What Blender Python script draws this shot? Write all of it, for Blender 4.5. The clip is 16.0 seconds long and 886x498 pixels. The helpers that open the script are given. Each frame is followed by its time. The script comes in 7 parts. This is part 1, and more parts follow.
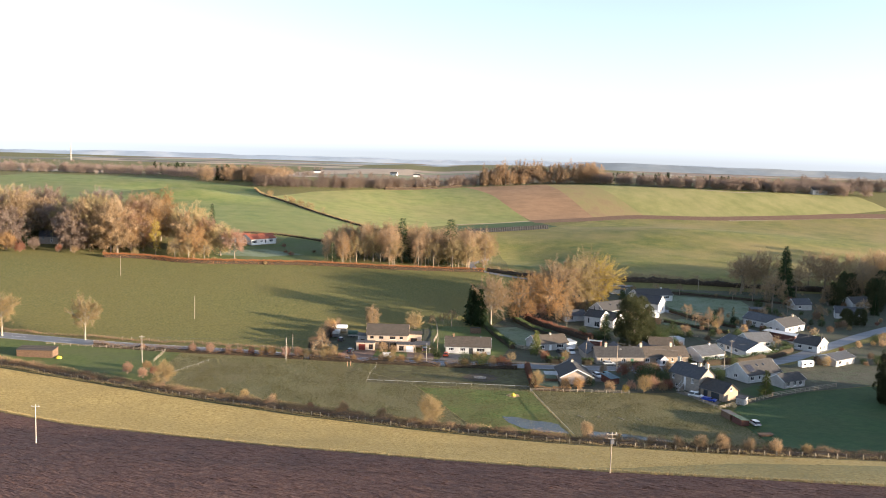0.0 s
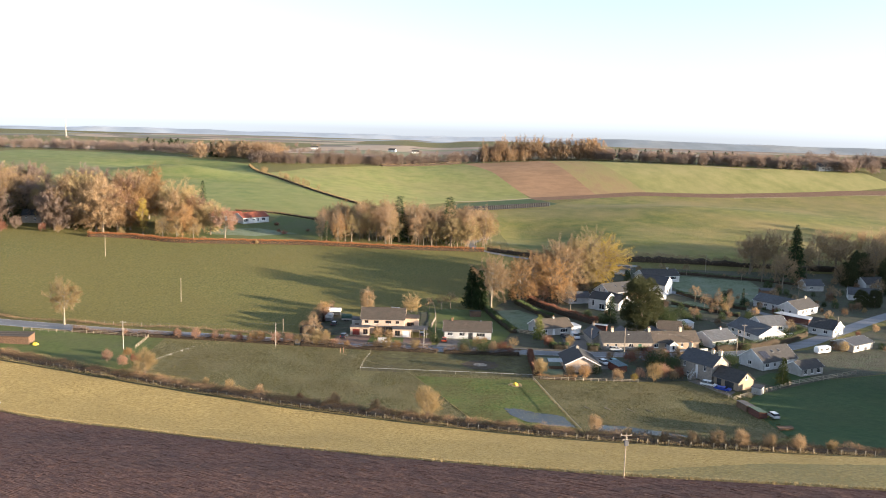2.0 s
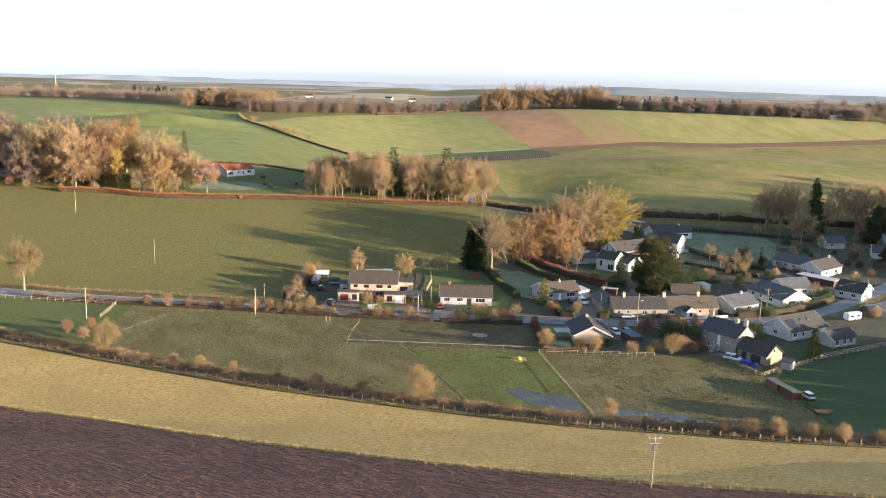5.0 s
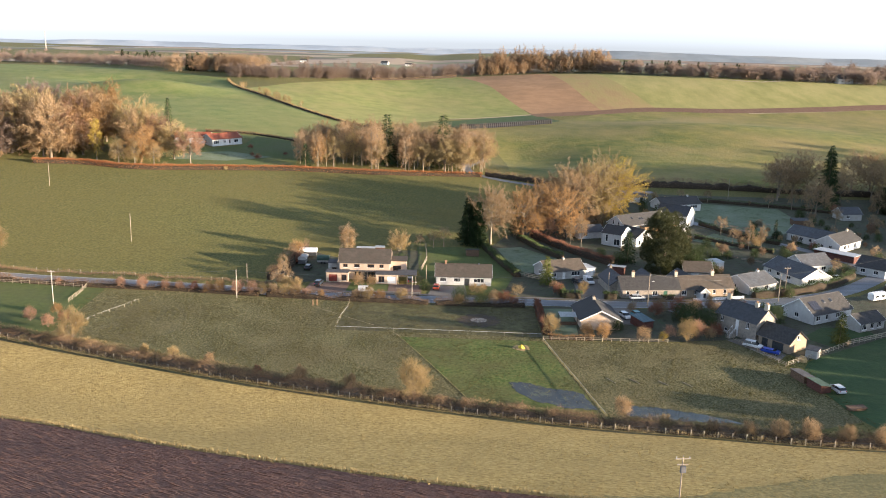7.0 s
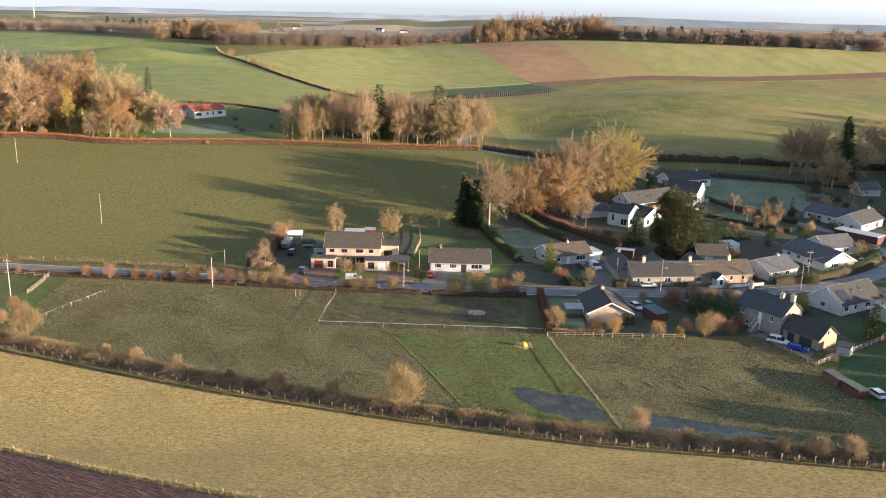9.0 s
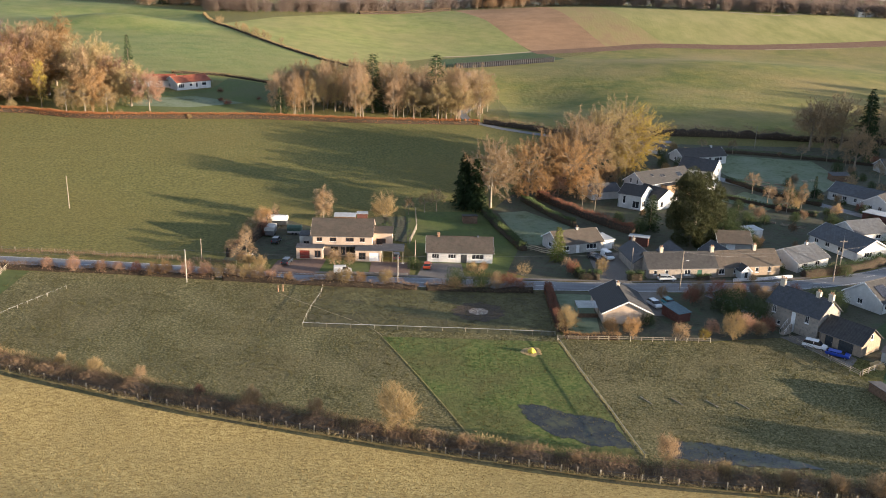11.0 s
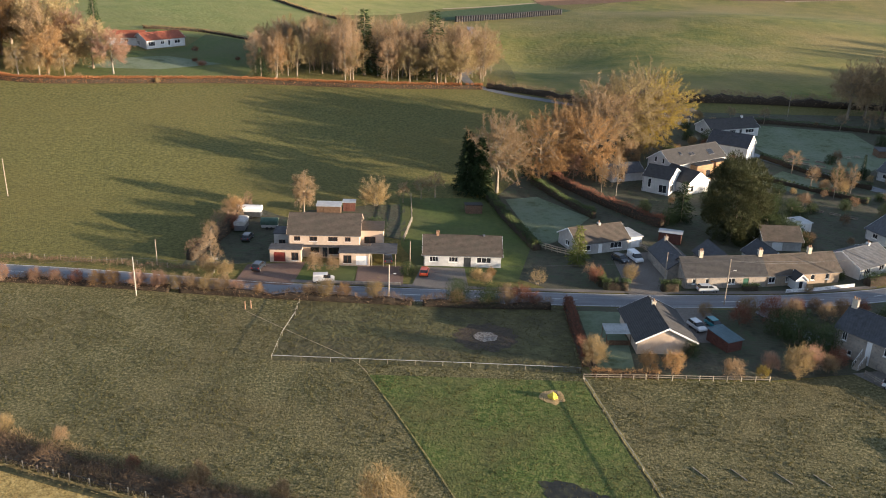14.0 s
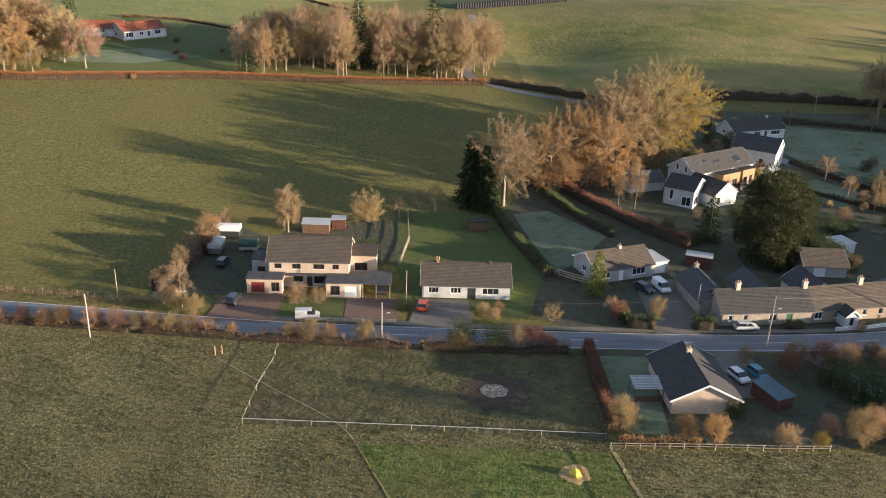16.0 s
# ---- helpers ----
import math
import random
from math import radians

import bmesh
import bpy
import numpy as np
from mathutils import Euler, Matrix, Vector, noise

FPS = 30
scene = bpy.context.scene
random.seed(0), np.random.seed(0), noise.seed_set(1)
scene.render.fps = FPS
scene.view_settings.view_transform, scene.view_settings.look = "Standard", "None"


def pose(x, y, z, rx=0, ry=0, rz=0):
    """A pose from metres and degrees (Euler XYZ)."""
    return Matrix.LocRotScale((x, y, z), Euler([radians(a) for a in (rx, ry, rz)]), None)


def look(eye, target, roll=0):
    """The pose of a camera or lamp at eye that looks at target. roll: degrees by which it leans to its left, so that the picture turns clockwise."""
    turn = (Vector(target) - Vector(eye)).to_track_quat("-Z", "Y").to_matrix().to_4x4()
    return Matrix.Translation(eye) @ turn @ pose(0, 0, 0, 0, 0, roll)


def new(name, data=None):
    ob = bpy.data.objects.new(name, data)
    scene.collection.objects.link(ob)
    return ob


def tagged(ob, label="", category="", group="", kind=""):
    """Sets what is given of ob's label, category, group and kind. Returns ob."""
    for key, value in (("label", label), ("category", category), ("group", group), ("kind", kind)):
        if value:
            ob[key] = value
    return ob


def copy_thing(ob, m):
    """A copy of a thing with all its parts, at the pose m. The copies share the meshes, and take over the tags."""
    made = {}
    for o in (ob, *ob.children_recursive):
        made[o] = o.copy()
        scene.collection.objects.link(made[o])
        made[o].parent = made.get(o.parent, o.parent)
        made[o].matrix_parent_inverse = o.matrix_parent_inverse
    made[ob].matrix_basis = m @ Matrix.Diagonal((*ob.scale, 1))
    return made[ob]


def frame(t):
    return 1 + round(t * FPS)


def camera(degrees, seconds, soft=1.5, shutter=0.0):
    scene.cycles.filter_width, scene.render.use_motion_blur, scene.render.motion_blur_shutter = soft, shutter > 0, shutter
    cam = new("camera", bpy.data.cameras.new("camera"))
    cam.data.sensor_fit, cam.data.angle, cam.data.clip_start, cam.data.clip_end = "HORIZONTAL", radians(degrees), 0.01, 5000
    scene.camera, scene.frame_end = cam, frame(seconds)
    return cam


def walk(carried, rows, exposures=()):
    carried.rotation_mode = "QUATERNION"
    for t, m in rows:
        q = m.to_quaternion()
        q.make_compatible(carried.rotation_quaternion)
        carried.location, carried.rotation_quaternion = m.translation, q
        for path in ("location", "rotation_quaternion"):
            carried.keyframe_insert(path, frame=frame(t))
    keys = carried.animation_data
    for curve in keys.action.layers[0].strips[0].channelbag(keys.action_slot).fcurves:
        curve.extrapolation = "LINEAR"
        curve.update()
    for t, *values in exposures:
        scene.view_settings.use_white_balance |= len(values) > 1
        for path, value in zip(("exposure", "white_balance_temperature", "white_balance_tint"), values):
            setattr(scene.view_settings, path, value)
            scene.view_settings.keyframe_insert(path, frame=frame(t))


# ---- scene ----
cam = camera(54.0, 16.0, soft=1.0)
METRES, EYE, TILT, LEAN, TURN = 160.0, 71.5, 2.4, 0.0, 0.0
ROWS = [
    (0.0, 0.0, 0.0, 0.0, 0.26, -8.6, -1.74),
    (0.5, 0.0002, 0.0239, -0.002, 0.23, -8.63, -1.75),
    (1.0, 0.0006, 0.0484, -0.0049, 0.2, -8.99, -1.74),
    (1.5, 0.0009, 0.0732, -0.0067, 0.19, -9.56, -1.74),
    (2.0, 0.0015, 0.0986, -0.0083, 0.19, -10.13, -1.73),
    (2.5, 0.0024, 0.1244, -0.0103, 0.14, -10.67, -1.7),
    (3.0, 0.0034, 0.1507, -0.0126, 0.09, -11.23, -1.65),
    (3.5, 0.0042, 0.1775, -0.0148, 0.06, -11.79, -1.61),
    (4.0, 0.0048, 0.2049, -0.017, 0.08, -12.34, -1.65),
    (6.5, 0.0076, 0.349, -0.0266, -0.04, -15.17, -1.63),
    (7.0, 0.0091, 0.379, -0.0289, -0.13, -15.71, -1.55),
    (7.5, 0.0105, 0.4097, -0.0313, -0.21, -16.2, -1.51),
    (8.0, 0.0117, 0.4409, -0.0338, -0.26, -16.72, -1.49),
    (8.5, 0.0124, 0.4724, -0.0359, -0.32, -17.24, -1.47),
    (9.0, 0.0134, 0.5043, -0.0379, -0.38, -17.78, -1.43),
    (11.5, 0.014, 0.6703, -0.049, -0.54, -20.41, -1.53),
    (12.0, 0.0141, 0.7055, -0.0503, -0.54, -20.97, -1.58),
    (12.5, 0.0141, 0.7417, -0.0511, -0.56, -21.56, -1.61),
    (13.0, 0.0137, 0.778, -0.0511, -0.59, -22.14, -1.63),
    (13.5, 0.0133, 0.8144, -0.0513, -0.59, -22.7, -1.68),
    (14.0, 0.0127, 0.8512, -0.0517, -0.61, -23.26, -1.73),
    (14.5, 0.0126, 0.8875, -0.0529, -0.61, -23.78, -1.78),
    (15.0, 0.0123, 0.9243, -0.0539, -0.62, -24.25, -1.81),
    (15.5, 0.012, 0.961, -0.0557, -0.64, -24.29, -1.85),
    (16.0, 0.0117, 0.9977, -0.058, -0.65, -24.33, -1.87),
]
walk(cam, [(t, pose(0, 0, EYE, TILT, LEAN, TURN) @ pose(METRES * x, METRES * y, METRES * z, 90 + pitch, roll, yaw)) for t, x, y, z, yaw, pitch, roll in ROWS],
     exposures=[(0.0, 2.0), (6.5, 1.97), (16.0, 1.6)])


# ---------------------------------------------------------------- light
SUN_AZ, SUN_EL = -16.0, 6.9   # degrees: from +x towards -y, and above the horizon
world = bpy.data.worlds.new("sky")
scene.world = world
world.use_nodes = True
wn = world.node_tree
bg = wn.nodes["Background"]
sky = wn.nodes.new("ShaderNodeTexSky")
sky.sky_type = "NISHITA"
sky.sun_disc = False
sky.sun_elevation = radians(SUN_EL)
sky.sun_rotation = radians(90 - SUN_AZ)
sky.air_density, sky.dust_density, sky.ozone_density = 1.0, 0.6, 1.0
haze = wn.nodes.new("ShaderNodeHueSaturation")
haze.inputs["Saturation"].default_value = 0.32
wn.links.new(sky.outputs[0], haze.inputs["Color"])
tint = wn.nodes.new("ShaderNodeMix")
tint.data_type, tint.blend_type = "RGBA", "MULTIPLY"
tint.inputs["Factor"].default_value = 1.0
tint.inputs["B"].default_value = (0.84, 1.0, 1.30, 1)
wn.links.new(haze.outputs[0], tint.inputs["A"])
wn.links.new(tint.outputs["Result"], bg.inputs[0])
bg.inputs[1].default_value = 0.098
sun = new("sun", bpy.data.lights.new("sun", "SUN"))
sun.data.energy, sun.data.angle, sun.data.color = 5.0, radians(0.6), (1.0, 0.79, 0.57)
sa, se = radians(SUN_AZ), radians(SUN_EL)
sun.matrix_world = look((math.cos(sa) * math.cos(se) * 900, math.sin(sa) * math.cos(se) * 900 + 300, math.sin(se) * 900), (0, 300, 0))


# ---------------------------------------------------------------- materials
def mat(name, colors, scale=1.0, rough=0.9, bump=0.0, bump_scale=None, metal=0.0, per_object=0.0, spec=0.3, stretch=(1, 1, 1),
        big=None, big_scale=0.03, big_amount=0.5, coords="Object", turn=0.0):
    """A principled material whose colour runs over the list by noise, with a second, larger noise towards big."""
    m = bpy.data.materials.new(name)
    m.use_nodes = True
    nt = m.node_tree
    b = nt.nodes["Principled BSDF"]
    b.inputs["Roughness"].default_value = rough
    b.inputs["Metallic"].default_value = metal
    b.inputs["Specular IOR Level"].default_value = spec
    tc = nt.nodes.new("ShaderNodeTexCoord")
    mp = nt.nodes.new("ShaderNodeMapping")
    mp.inputs["Scale"].default_value = stretch
    mp.inputs["Rotation"].default_value = (0, 0, radians(turn))
    nt.links.new(tc.outputs[coords], mp.inputs[0])
    n1 = nt.nodes.new("ShaderNodeTexNoise")
    n1.inputs["Scale"].default_value = scale
    n1.inputs["Detail"].default_value = 6
    n1.inputs["Roughness"].default_value = 0.65
    nt.links.new(mp.outputs[0], n1.inputs["Vector"])
    ramp = nt.nodes.new("ShaderNodeValToRGB")
    els = ramp.color_ramp.elements
    while len(els) < len(colors):
        els.new(0.5)
    for i, c in enumerate(colors):
        els[i].position = 0.36 + 0.28 * i / max(1, len(colors) - 1)
        els[i].color = (*c, 1)
    nt.links.new(n1.outputs["Fac"], ramp.inputs[0])
    out = ramp.outputs[0]
    if big:
        n2 = nt.nodes.new("ShaderNodeTexNoise")
        n2.inputs["Scale"].default_value = big_scale
        n2.inputs["Detail"].default_value = 5
        nt.links.new(mp.outputs[0], n2.inputs["Vector"])
        r2 = nt.nodes.new("ShaderNodeMapRange")
        r2.inputs[1].default_value, r2.inputs[2].default_value = 0.4, 0.66
        r2.inputs[3].default_value, r2.inputs[4].default_value = 0.0, big_amount
        nt.links.new(n2.outputs["Fac"], r2.inputs[0])
        mx = nt.nodes.new("ShaderNodeMix")
        mx.data_type = "RGBA"
        nt.links.new(r2.outputs[0], mx.inputs["Factor"])
        nt.links.new(out, mx.inputs["A"])
        mx.inputs["B"].default_value = (*big, 1)
        out = mx.outputs["Result"]
    if per_object:
        oi = nt.nodes.new("ShaderNodeObjectInfo")
        hs = nt.nodes.new("ShaderNodeHueSaturation")
        mr = nt.nodes.new("ShaderNodeMapRange")
        mr.inputs[3].default_value, mr.inputs[4].default_value = 1 - per_object, 1 + per_object
        nt.links.new(oi.outputs["Random"], mr.inputs[0])
        nt.links.new(mr.outputs[0], hs.inputs["Value"])
        nt.links.new(out, hs.inputs["Color"])
        mh = nt.nodes.new("ShaderNodeMapRange")
        mh.inputs[3].default_value, mh.inputs[4].default_value = 0.5 - per_object * 0.06, 0.5 + per_object * 0.06
        nt.links.new(oi.outputs["Random"], mh.inputs[0])
        nt.links.new(mh.outputs[0], hs.inputs["Hue"])
        out = hs.outputs[0]
    nt.links.new(out, b.inputs["Base Color"])
    if bump:
        nb = nt.nodes.new("ShaderNodeTexNoise")
        nb.inputs["Scale"].default_value = bump_scale or scale * 2
        nb.inputs["Detail"].default_value = 5
        nt.links.new(mp.outputs[0], nb.inputs["Vector"])
        bm_ = nt.nodes.new("ShaderNodeBump")
        bm_.inputs["Distance"].default_value = bump
        nt.links.new(nb.outputs["Fac"], bm_.inputs["Height"])
        nt.links.new(bm_.outputs[0], b.inputs["Normal"])
    return m


def leaf_mat(name, a, c, trans=0.25):
    """Twigs or leaves: colour by island, some light let through."""
    m = bpy.data.materials.new(name)
    m.use_nodes = True
    nt = m.node_tree
    b = nt.nodes["Principled BSDF"]
    b.inputs["Roughness"].default_value = 0.8
    b.inputs["Specular IOR Level"].default_value = 0.2
    geo = nt.nodes.new("ShaderNodeNewGeometry")
    ramp = nt.nodes.new("ShaderNodeValToRGB")
    ramp.color_ramp.elements[0].color = (*a, 1)
    ramp.color_ramp.elements[1].color = (*c, 1)
    nt.links.new(geo.outputs["Random Per Island"], ramp.inputs[0])
    oi = nt.nodes.new("ShaderNodeObjectInfo")
    hs = nt.nodes.new("ShaderNodeHueSaturation")
    mr = nt.nodes.new("ShaderNodeMapRange")
    mr.inputs[3].default_value, mr.inputs[4].default_value = 0.75, 1.25
    nt.links.new(oi.outputs["Random"], mr.inputs[0])
    nt.links.new(mr.outputs[0], hs.inputs["Value"])
    nt.links.new(ramp.outputs[0], hs.inputs["Color"])
    nt.links.new(hs.outputs[0], b.inputs["Base Color"])
    tr = nt.nodes.new("ShaderNodeBsdfTranslucent")
    nt.links.new(hs.outputs[0], tr.inputs["Color"])
    ms = nt.nodes.new("ShaderNodeMixShader")
    ms.inputs[0].default_value = trans
    nt.links.new(b.outputs[0], ms.inputs[1])
    nt.links.new(tr.outputs[0], ms.inputs[2])
    nt.links.new(ms.outputs[0], nt.nodes["Material Output"].inputs[0])
    return m


def striped(name, dark, light, spacing, turn, rough=0.85, bump=0.05, noise_mix=0.5, scale=2.0, axis="X", big=None, big_scale=0.02):
    """Rows: furrows, tile courses, boards. Bands across one axis, broken up by noise."""
    m = mat(name, [dark, light], scale, rough, 0, big=big, big_scale=big_scale)
    nt = m.node_tree
    b = nt.nodes["Principled BSDF"]
    tc = nt.nodes.new("ShaderNodeTexCoord")
    mp = nt.nodes.new("ShaderNodeMapping")
    mp.inputs["Rotation"].default_value = (0, 0, radians(turn))
    nt.links.new(tc.outputs["Object"], mp.inputs[0])
    wv = nt.nodes.new("ShaderNodeTexWave")
    wv.wave_type, wv.bands_direction = "BANDS", axis
    wv.inputs["Scale"].default_value = 0.314 / spacing
    wv.inputs["Distortion"].default_value = 1.5
    wv.inputs["Detail"].default_value = 3
    wv.inputs["Detail Scale"].default_value = 1.5
    nt.links.new(mp.outputs[0], wv.inputs["Vector"])
    old = b.inputs["Base Color"].links[0].from_socket
    mx = nt.nodes.new("ShaderNodeMix")
    mx.data_type, mx.blend_type = "RGBA", "MULTIPLY"
    mx.inputs["Factor"].default_value = noise_mix
    nt.links.new(old, mx.inputs["A"])
    nt.links.new(wv.outputs["Color"], mx.inputs["B"])
    nt.links.new(mx.outputs["Result"], b.inputs["Base Color"])
    bm_ = nt.nodes.new("ShaderNodeBump")
    bm_.inputs["Distance"].default_value = bump
    nt.links.new(wv.outputs["Fac"], bm_.inputs["Height"])
    nt.links.new(bm_.outputs[0], b.inputs["Normal"])
    return m


M = {}
M["pasture"] = mat("pasture_grass", [(0.062, 0.068, 0.018), (0.116, 0.111, 0.03), (0.175, 0.155, 0.052)], 1.3, 0.95, 0.25, 3.0, big=(0.135, 0.112, 0.032), big_scale=0.02)
M["paddock"] = mat("rough_paddock", [(0.046, 0.052, 0.018), (0.118, 0.108, 0.044), (0.25, 0.217, 0.112)], 2.2, 0.95, 0.35, 4.0, big=(0.125, 0.10, 0.045), big_scale=0.05)
M["strip"] = mat("straw_grass", [(0.25, 0.172, 0.056), (0.40, 0.288, 0.10), (0.52, 0.39, 0.155)], 1.5, 0.95, 0.3, 3.5, stretch=(0.85, 1.15, 1), turn=22, big=(0.29, 0.215, 0.08), big_scale=0.05)
M["green"] = mat("young_green_crop", [(0.046, 0.08, 0.014), (0.085, 0.118, 0.024), (0.15, 0.155, 0.048)], 1.5, 0.95, 0.2, 3.0, big=(0.12, 0.10, 0.04), big_scale=0.07, big_amount=0.6)
# Upper hill grass: lighter copy of slope_green, the sun it catches put into colour.
M["hill_green"] = mat("hill_grass_sunlit", [(0.15, 0.175, 0.045), (0.20, 0.215, 0.06), (0.25, 0.24, 0.08)], 0.08, 0.95, 0.3, 0.5, big=(0.22, 0.19, 0.075), big_scale=0.016)
M["slope_green"] = mat("slope_grass", [(0.092, 0.11, 0.020), (0.135, 0.138, 0.028), (0.20, 0.175, 0.042)], 0.08, 0.95, 0.3, 0.5, big=(0.25, 0.19, 0.075), big_scale=0.018, big_amount=0.75)
M["far_green"] = mat("far_pasture", [(0.11, 0.15, 0.038), (0.15, 0.18, 0.05), (0.19, 0.20, 0.065)], 0.08, 0.95, 0.3, 0.5, big=(0.15, 0.145, 0.05), big_scale=0.012)
# Hill soil and stubble also painted lighter for the sun on the slope.
M["hill_brown"] = mat("bare_harrowed_soil", [(0.27, 0.155, 0.078), (0.34, 0.20, 0.105)], 0.1, 0.95, 0.2, 0.8, big=(0.17, 0.10, 0.05), big_scale=0.02)
M["stubble"] = mat("stubble_grass", [(0.21, 0.205, 0.06), (0.27, 0.25, 0.08), (0.33, 0.285, 0.105)], 0.06, 0.95, 0.2, 0.5, stretch=(1, 0.35, 1), turn=-25, big=(0.30, 0.25, 0.10), big_scale=0.012)
M["thin_stubble"] = mat("thin_stubble", [(0.28, 0.18, 0.085), (0.30, 0.215, 0.09), (0.26, 0.215, 0.075)], 0.07, 0.95, 0.2, 0.5, stretch=(1, 0.3, 1), turn=-10, big=(0.22, 0.21, 0.07), big_scale=0.014)
# Lush green, painted darker still for the shade over the field by the village.
M["field_dark"] = mat("lush_shaded_grass", [(0.026, 0.060, 0.019), (0.042, 0.082, 0.026)], 0.5, 0.95, 0.2, 1.5, big=(0.058, 0.072, 0.026), big_scale=0.04)
M["lawn"] = mat("garden_lawn", [(0.06, 0.085, 0.022), (0.09, 0.115, 0.03)], 0.7, 0.95, 0.1, 3, big=(0.10, 0.10, 0.045), big_scale=0.08)
M["frost"] = mat("frosted_lawn", [(0.085, 0.115, 0.06), (0.13, 0.165, 0.10), (0.07, 0.09, 0.04)], 0.35, 0.95, 0.1, 3, big=(0.17, 0.205, 0.15), big_scale=0.09, big_amount=0.6)
M["earth"] = mat("garden_earth", [(0.036, 0.04, 0.024), (0.066, 0.068, 0.042), (0.052, 0.076, 0.038)], 0.5, 0.95, 0.3, 1.5, big=(0.085, 0.076, 0.058), big_scale=0.12)
M["trampled"] = mat("trampled_ground", [(0.06, 0.055, 0.028), (0.09, 0.085, 0.035), (0.13, 0.12, 0.055)], 0.5, 0.95, 0.3, 1.5, big=(0.075, 0.062, 0.035), big_scale=0.07)
M["gravel"] = mat("gravel_drive", [(0.13, 0.118, 0.105), (0.20, 0.18, 0.16)], 3, 0.9, 0.05, 20, big=(0.12, 0.11, 0.10), big_scale=0.15)
M["red_chips"] = mat("reddish_paved_drive", [(0.14, 0.088, 0.068), (0.19, 0.125, 0.098)], 2.5, 0.9, 0.03, 15, big=(0.13, 0.10, 0.085), big_scale=0.15)
M["asphalt"] = mat("asphalt", [(0.08, 0.087, 0.10), (0.145, 0.157, 0.178)], 1.0, 0.5, 0.02, 25, stretch=(0.08, 1.8, 1), big=(0.20, 0.215, 0.24), big_scale=0.2, spec=0.5)
M["paint"] = mat("road_paint", [(0.6, 0.6, 0.57), (0.75, 0.75, 0.72)], 4, 0.7)
M["far_dirt"] = mat("track_dirt", [(0.13, 0.07, 0.045), (0.17, 0.10, 0.06)], 0.3, 0.95, 0.1, 2)
M["pale_track"] = mat("stony_track", [(0.30, 0.24, 0.15), (0.38, 0.31, 0.20)], 0.5, 0.95, 0.1, 3)
M["water"] = mat("standing_water", [(0.018, 0.018, 0.014), (0.034, 0.033, 0.024), (0.07, 0.07, 0.03)], 0.4, 0.16, 0.02, 2, spec=0.22)
M["mud"] = mat("dark_mud", [(0.045, 0.034, 0.025), (0.08, 0.06, 0.04)], 1, 0.8, 0.15, 3)
M["ashes"] = mat("pale_wood_ash", [(0.08, 0.07, 0.058), (0.22, 0.195, 0.17), (0.36, 0.33, 0.30)], 2.2, 0.95, 0.2, 5)
M["plough"] = mat("ploughed_soil", [(0.115, 0.052, 0.035), (0.18, 0.086, 0.057), (0.235, 0.123, 0.086)], 1.6, 0.95, 0.25, 3.0, big=(0.12, 0.068, 0.052), big_scale=0.09)
def patchwork(name, colors, scale):
    """Far farmland: fields as cells, each of one colour."""
    m = mat(name, [(0.8, 0.8, 0.8), (1, 1, 1)], 0.02, 1.0)
    nt = m.node_tree
    b = nt.nodes["Principled BSDF"]
    old = b.inputs["Base Color"].links[0].from_socket
    tc = nt.nodes.new("ShaderNodeTexCoord")
    mp = nt.nodes.new("ShaderNodeMapping")
    mp.inputs["Scale"].default_value = (1, 0.6, 0)
    nt.links.new(tc.outputs["Object"], mp.inputs[0])
    vo = nt.nodes.new("ShaderNodeTexVoronoi")
    vo.inputs["Scale"].default_value = scale
    nt.links.new(mp.outputs[0], vo.inputs["Vector"])
    ramp = nt.nodes.new("ShaderNodeValToRGB")
    ramp.color_ramp.interpolation = "CONSTANT"
    els = ramp.color_ramp.elements
    while len(els) < len(colors):
        els.new(0.5)
    for k, c in enumerate(colors):
        els[k].position = k / len(colors)
        els[k].color = (*c, 1)
    nt.links.new(vo.outputs["Color"], ramp.inputs[0])
    mx = nt.nodes.new("ShaderNodeMix")
    mx.data_type, mx.blend_type = "RGBA", "MULTIPLY"
    mx.inputs["Factor"].default_value = 1.0
    nt.links.new(ramp.outputs[0], mx.inputs["A"])
    nt.links.new(old, mx.inputs["B"])
    nt.links.new(mx.outputs["Result"], b.inputs["Base Color"])
    return m


# Far field colours kept pale: distance haze is mixed into them.
M["plain_far"] = patchwork("hazed_farmland", [(0.31, 0.235, 0.17), (0.17, 0.18, 0.10), (0.21, 0.155, 0.115), (0.13, 0.11, 0.085), (0.36, 0.28, 0.20), (0.16, 0.19, 0.10)], 0.006)


# ---------------------------------------------------------------- ground
def soft(u, w):
    return w * np.log1p(np.exp(np.clip(u / w, -50, 50)))


def sig(u):
    return 1 / (1 + np.exp(-np.clip(u, -50, 50)))


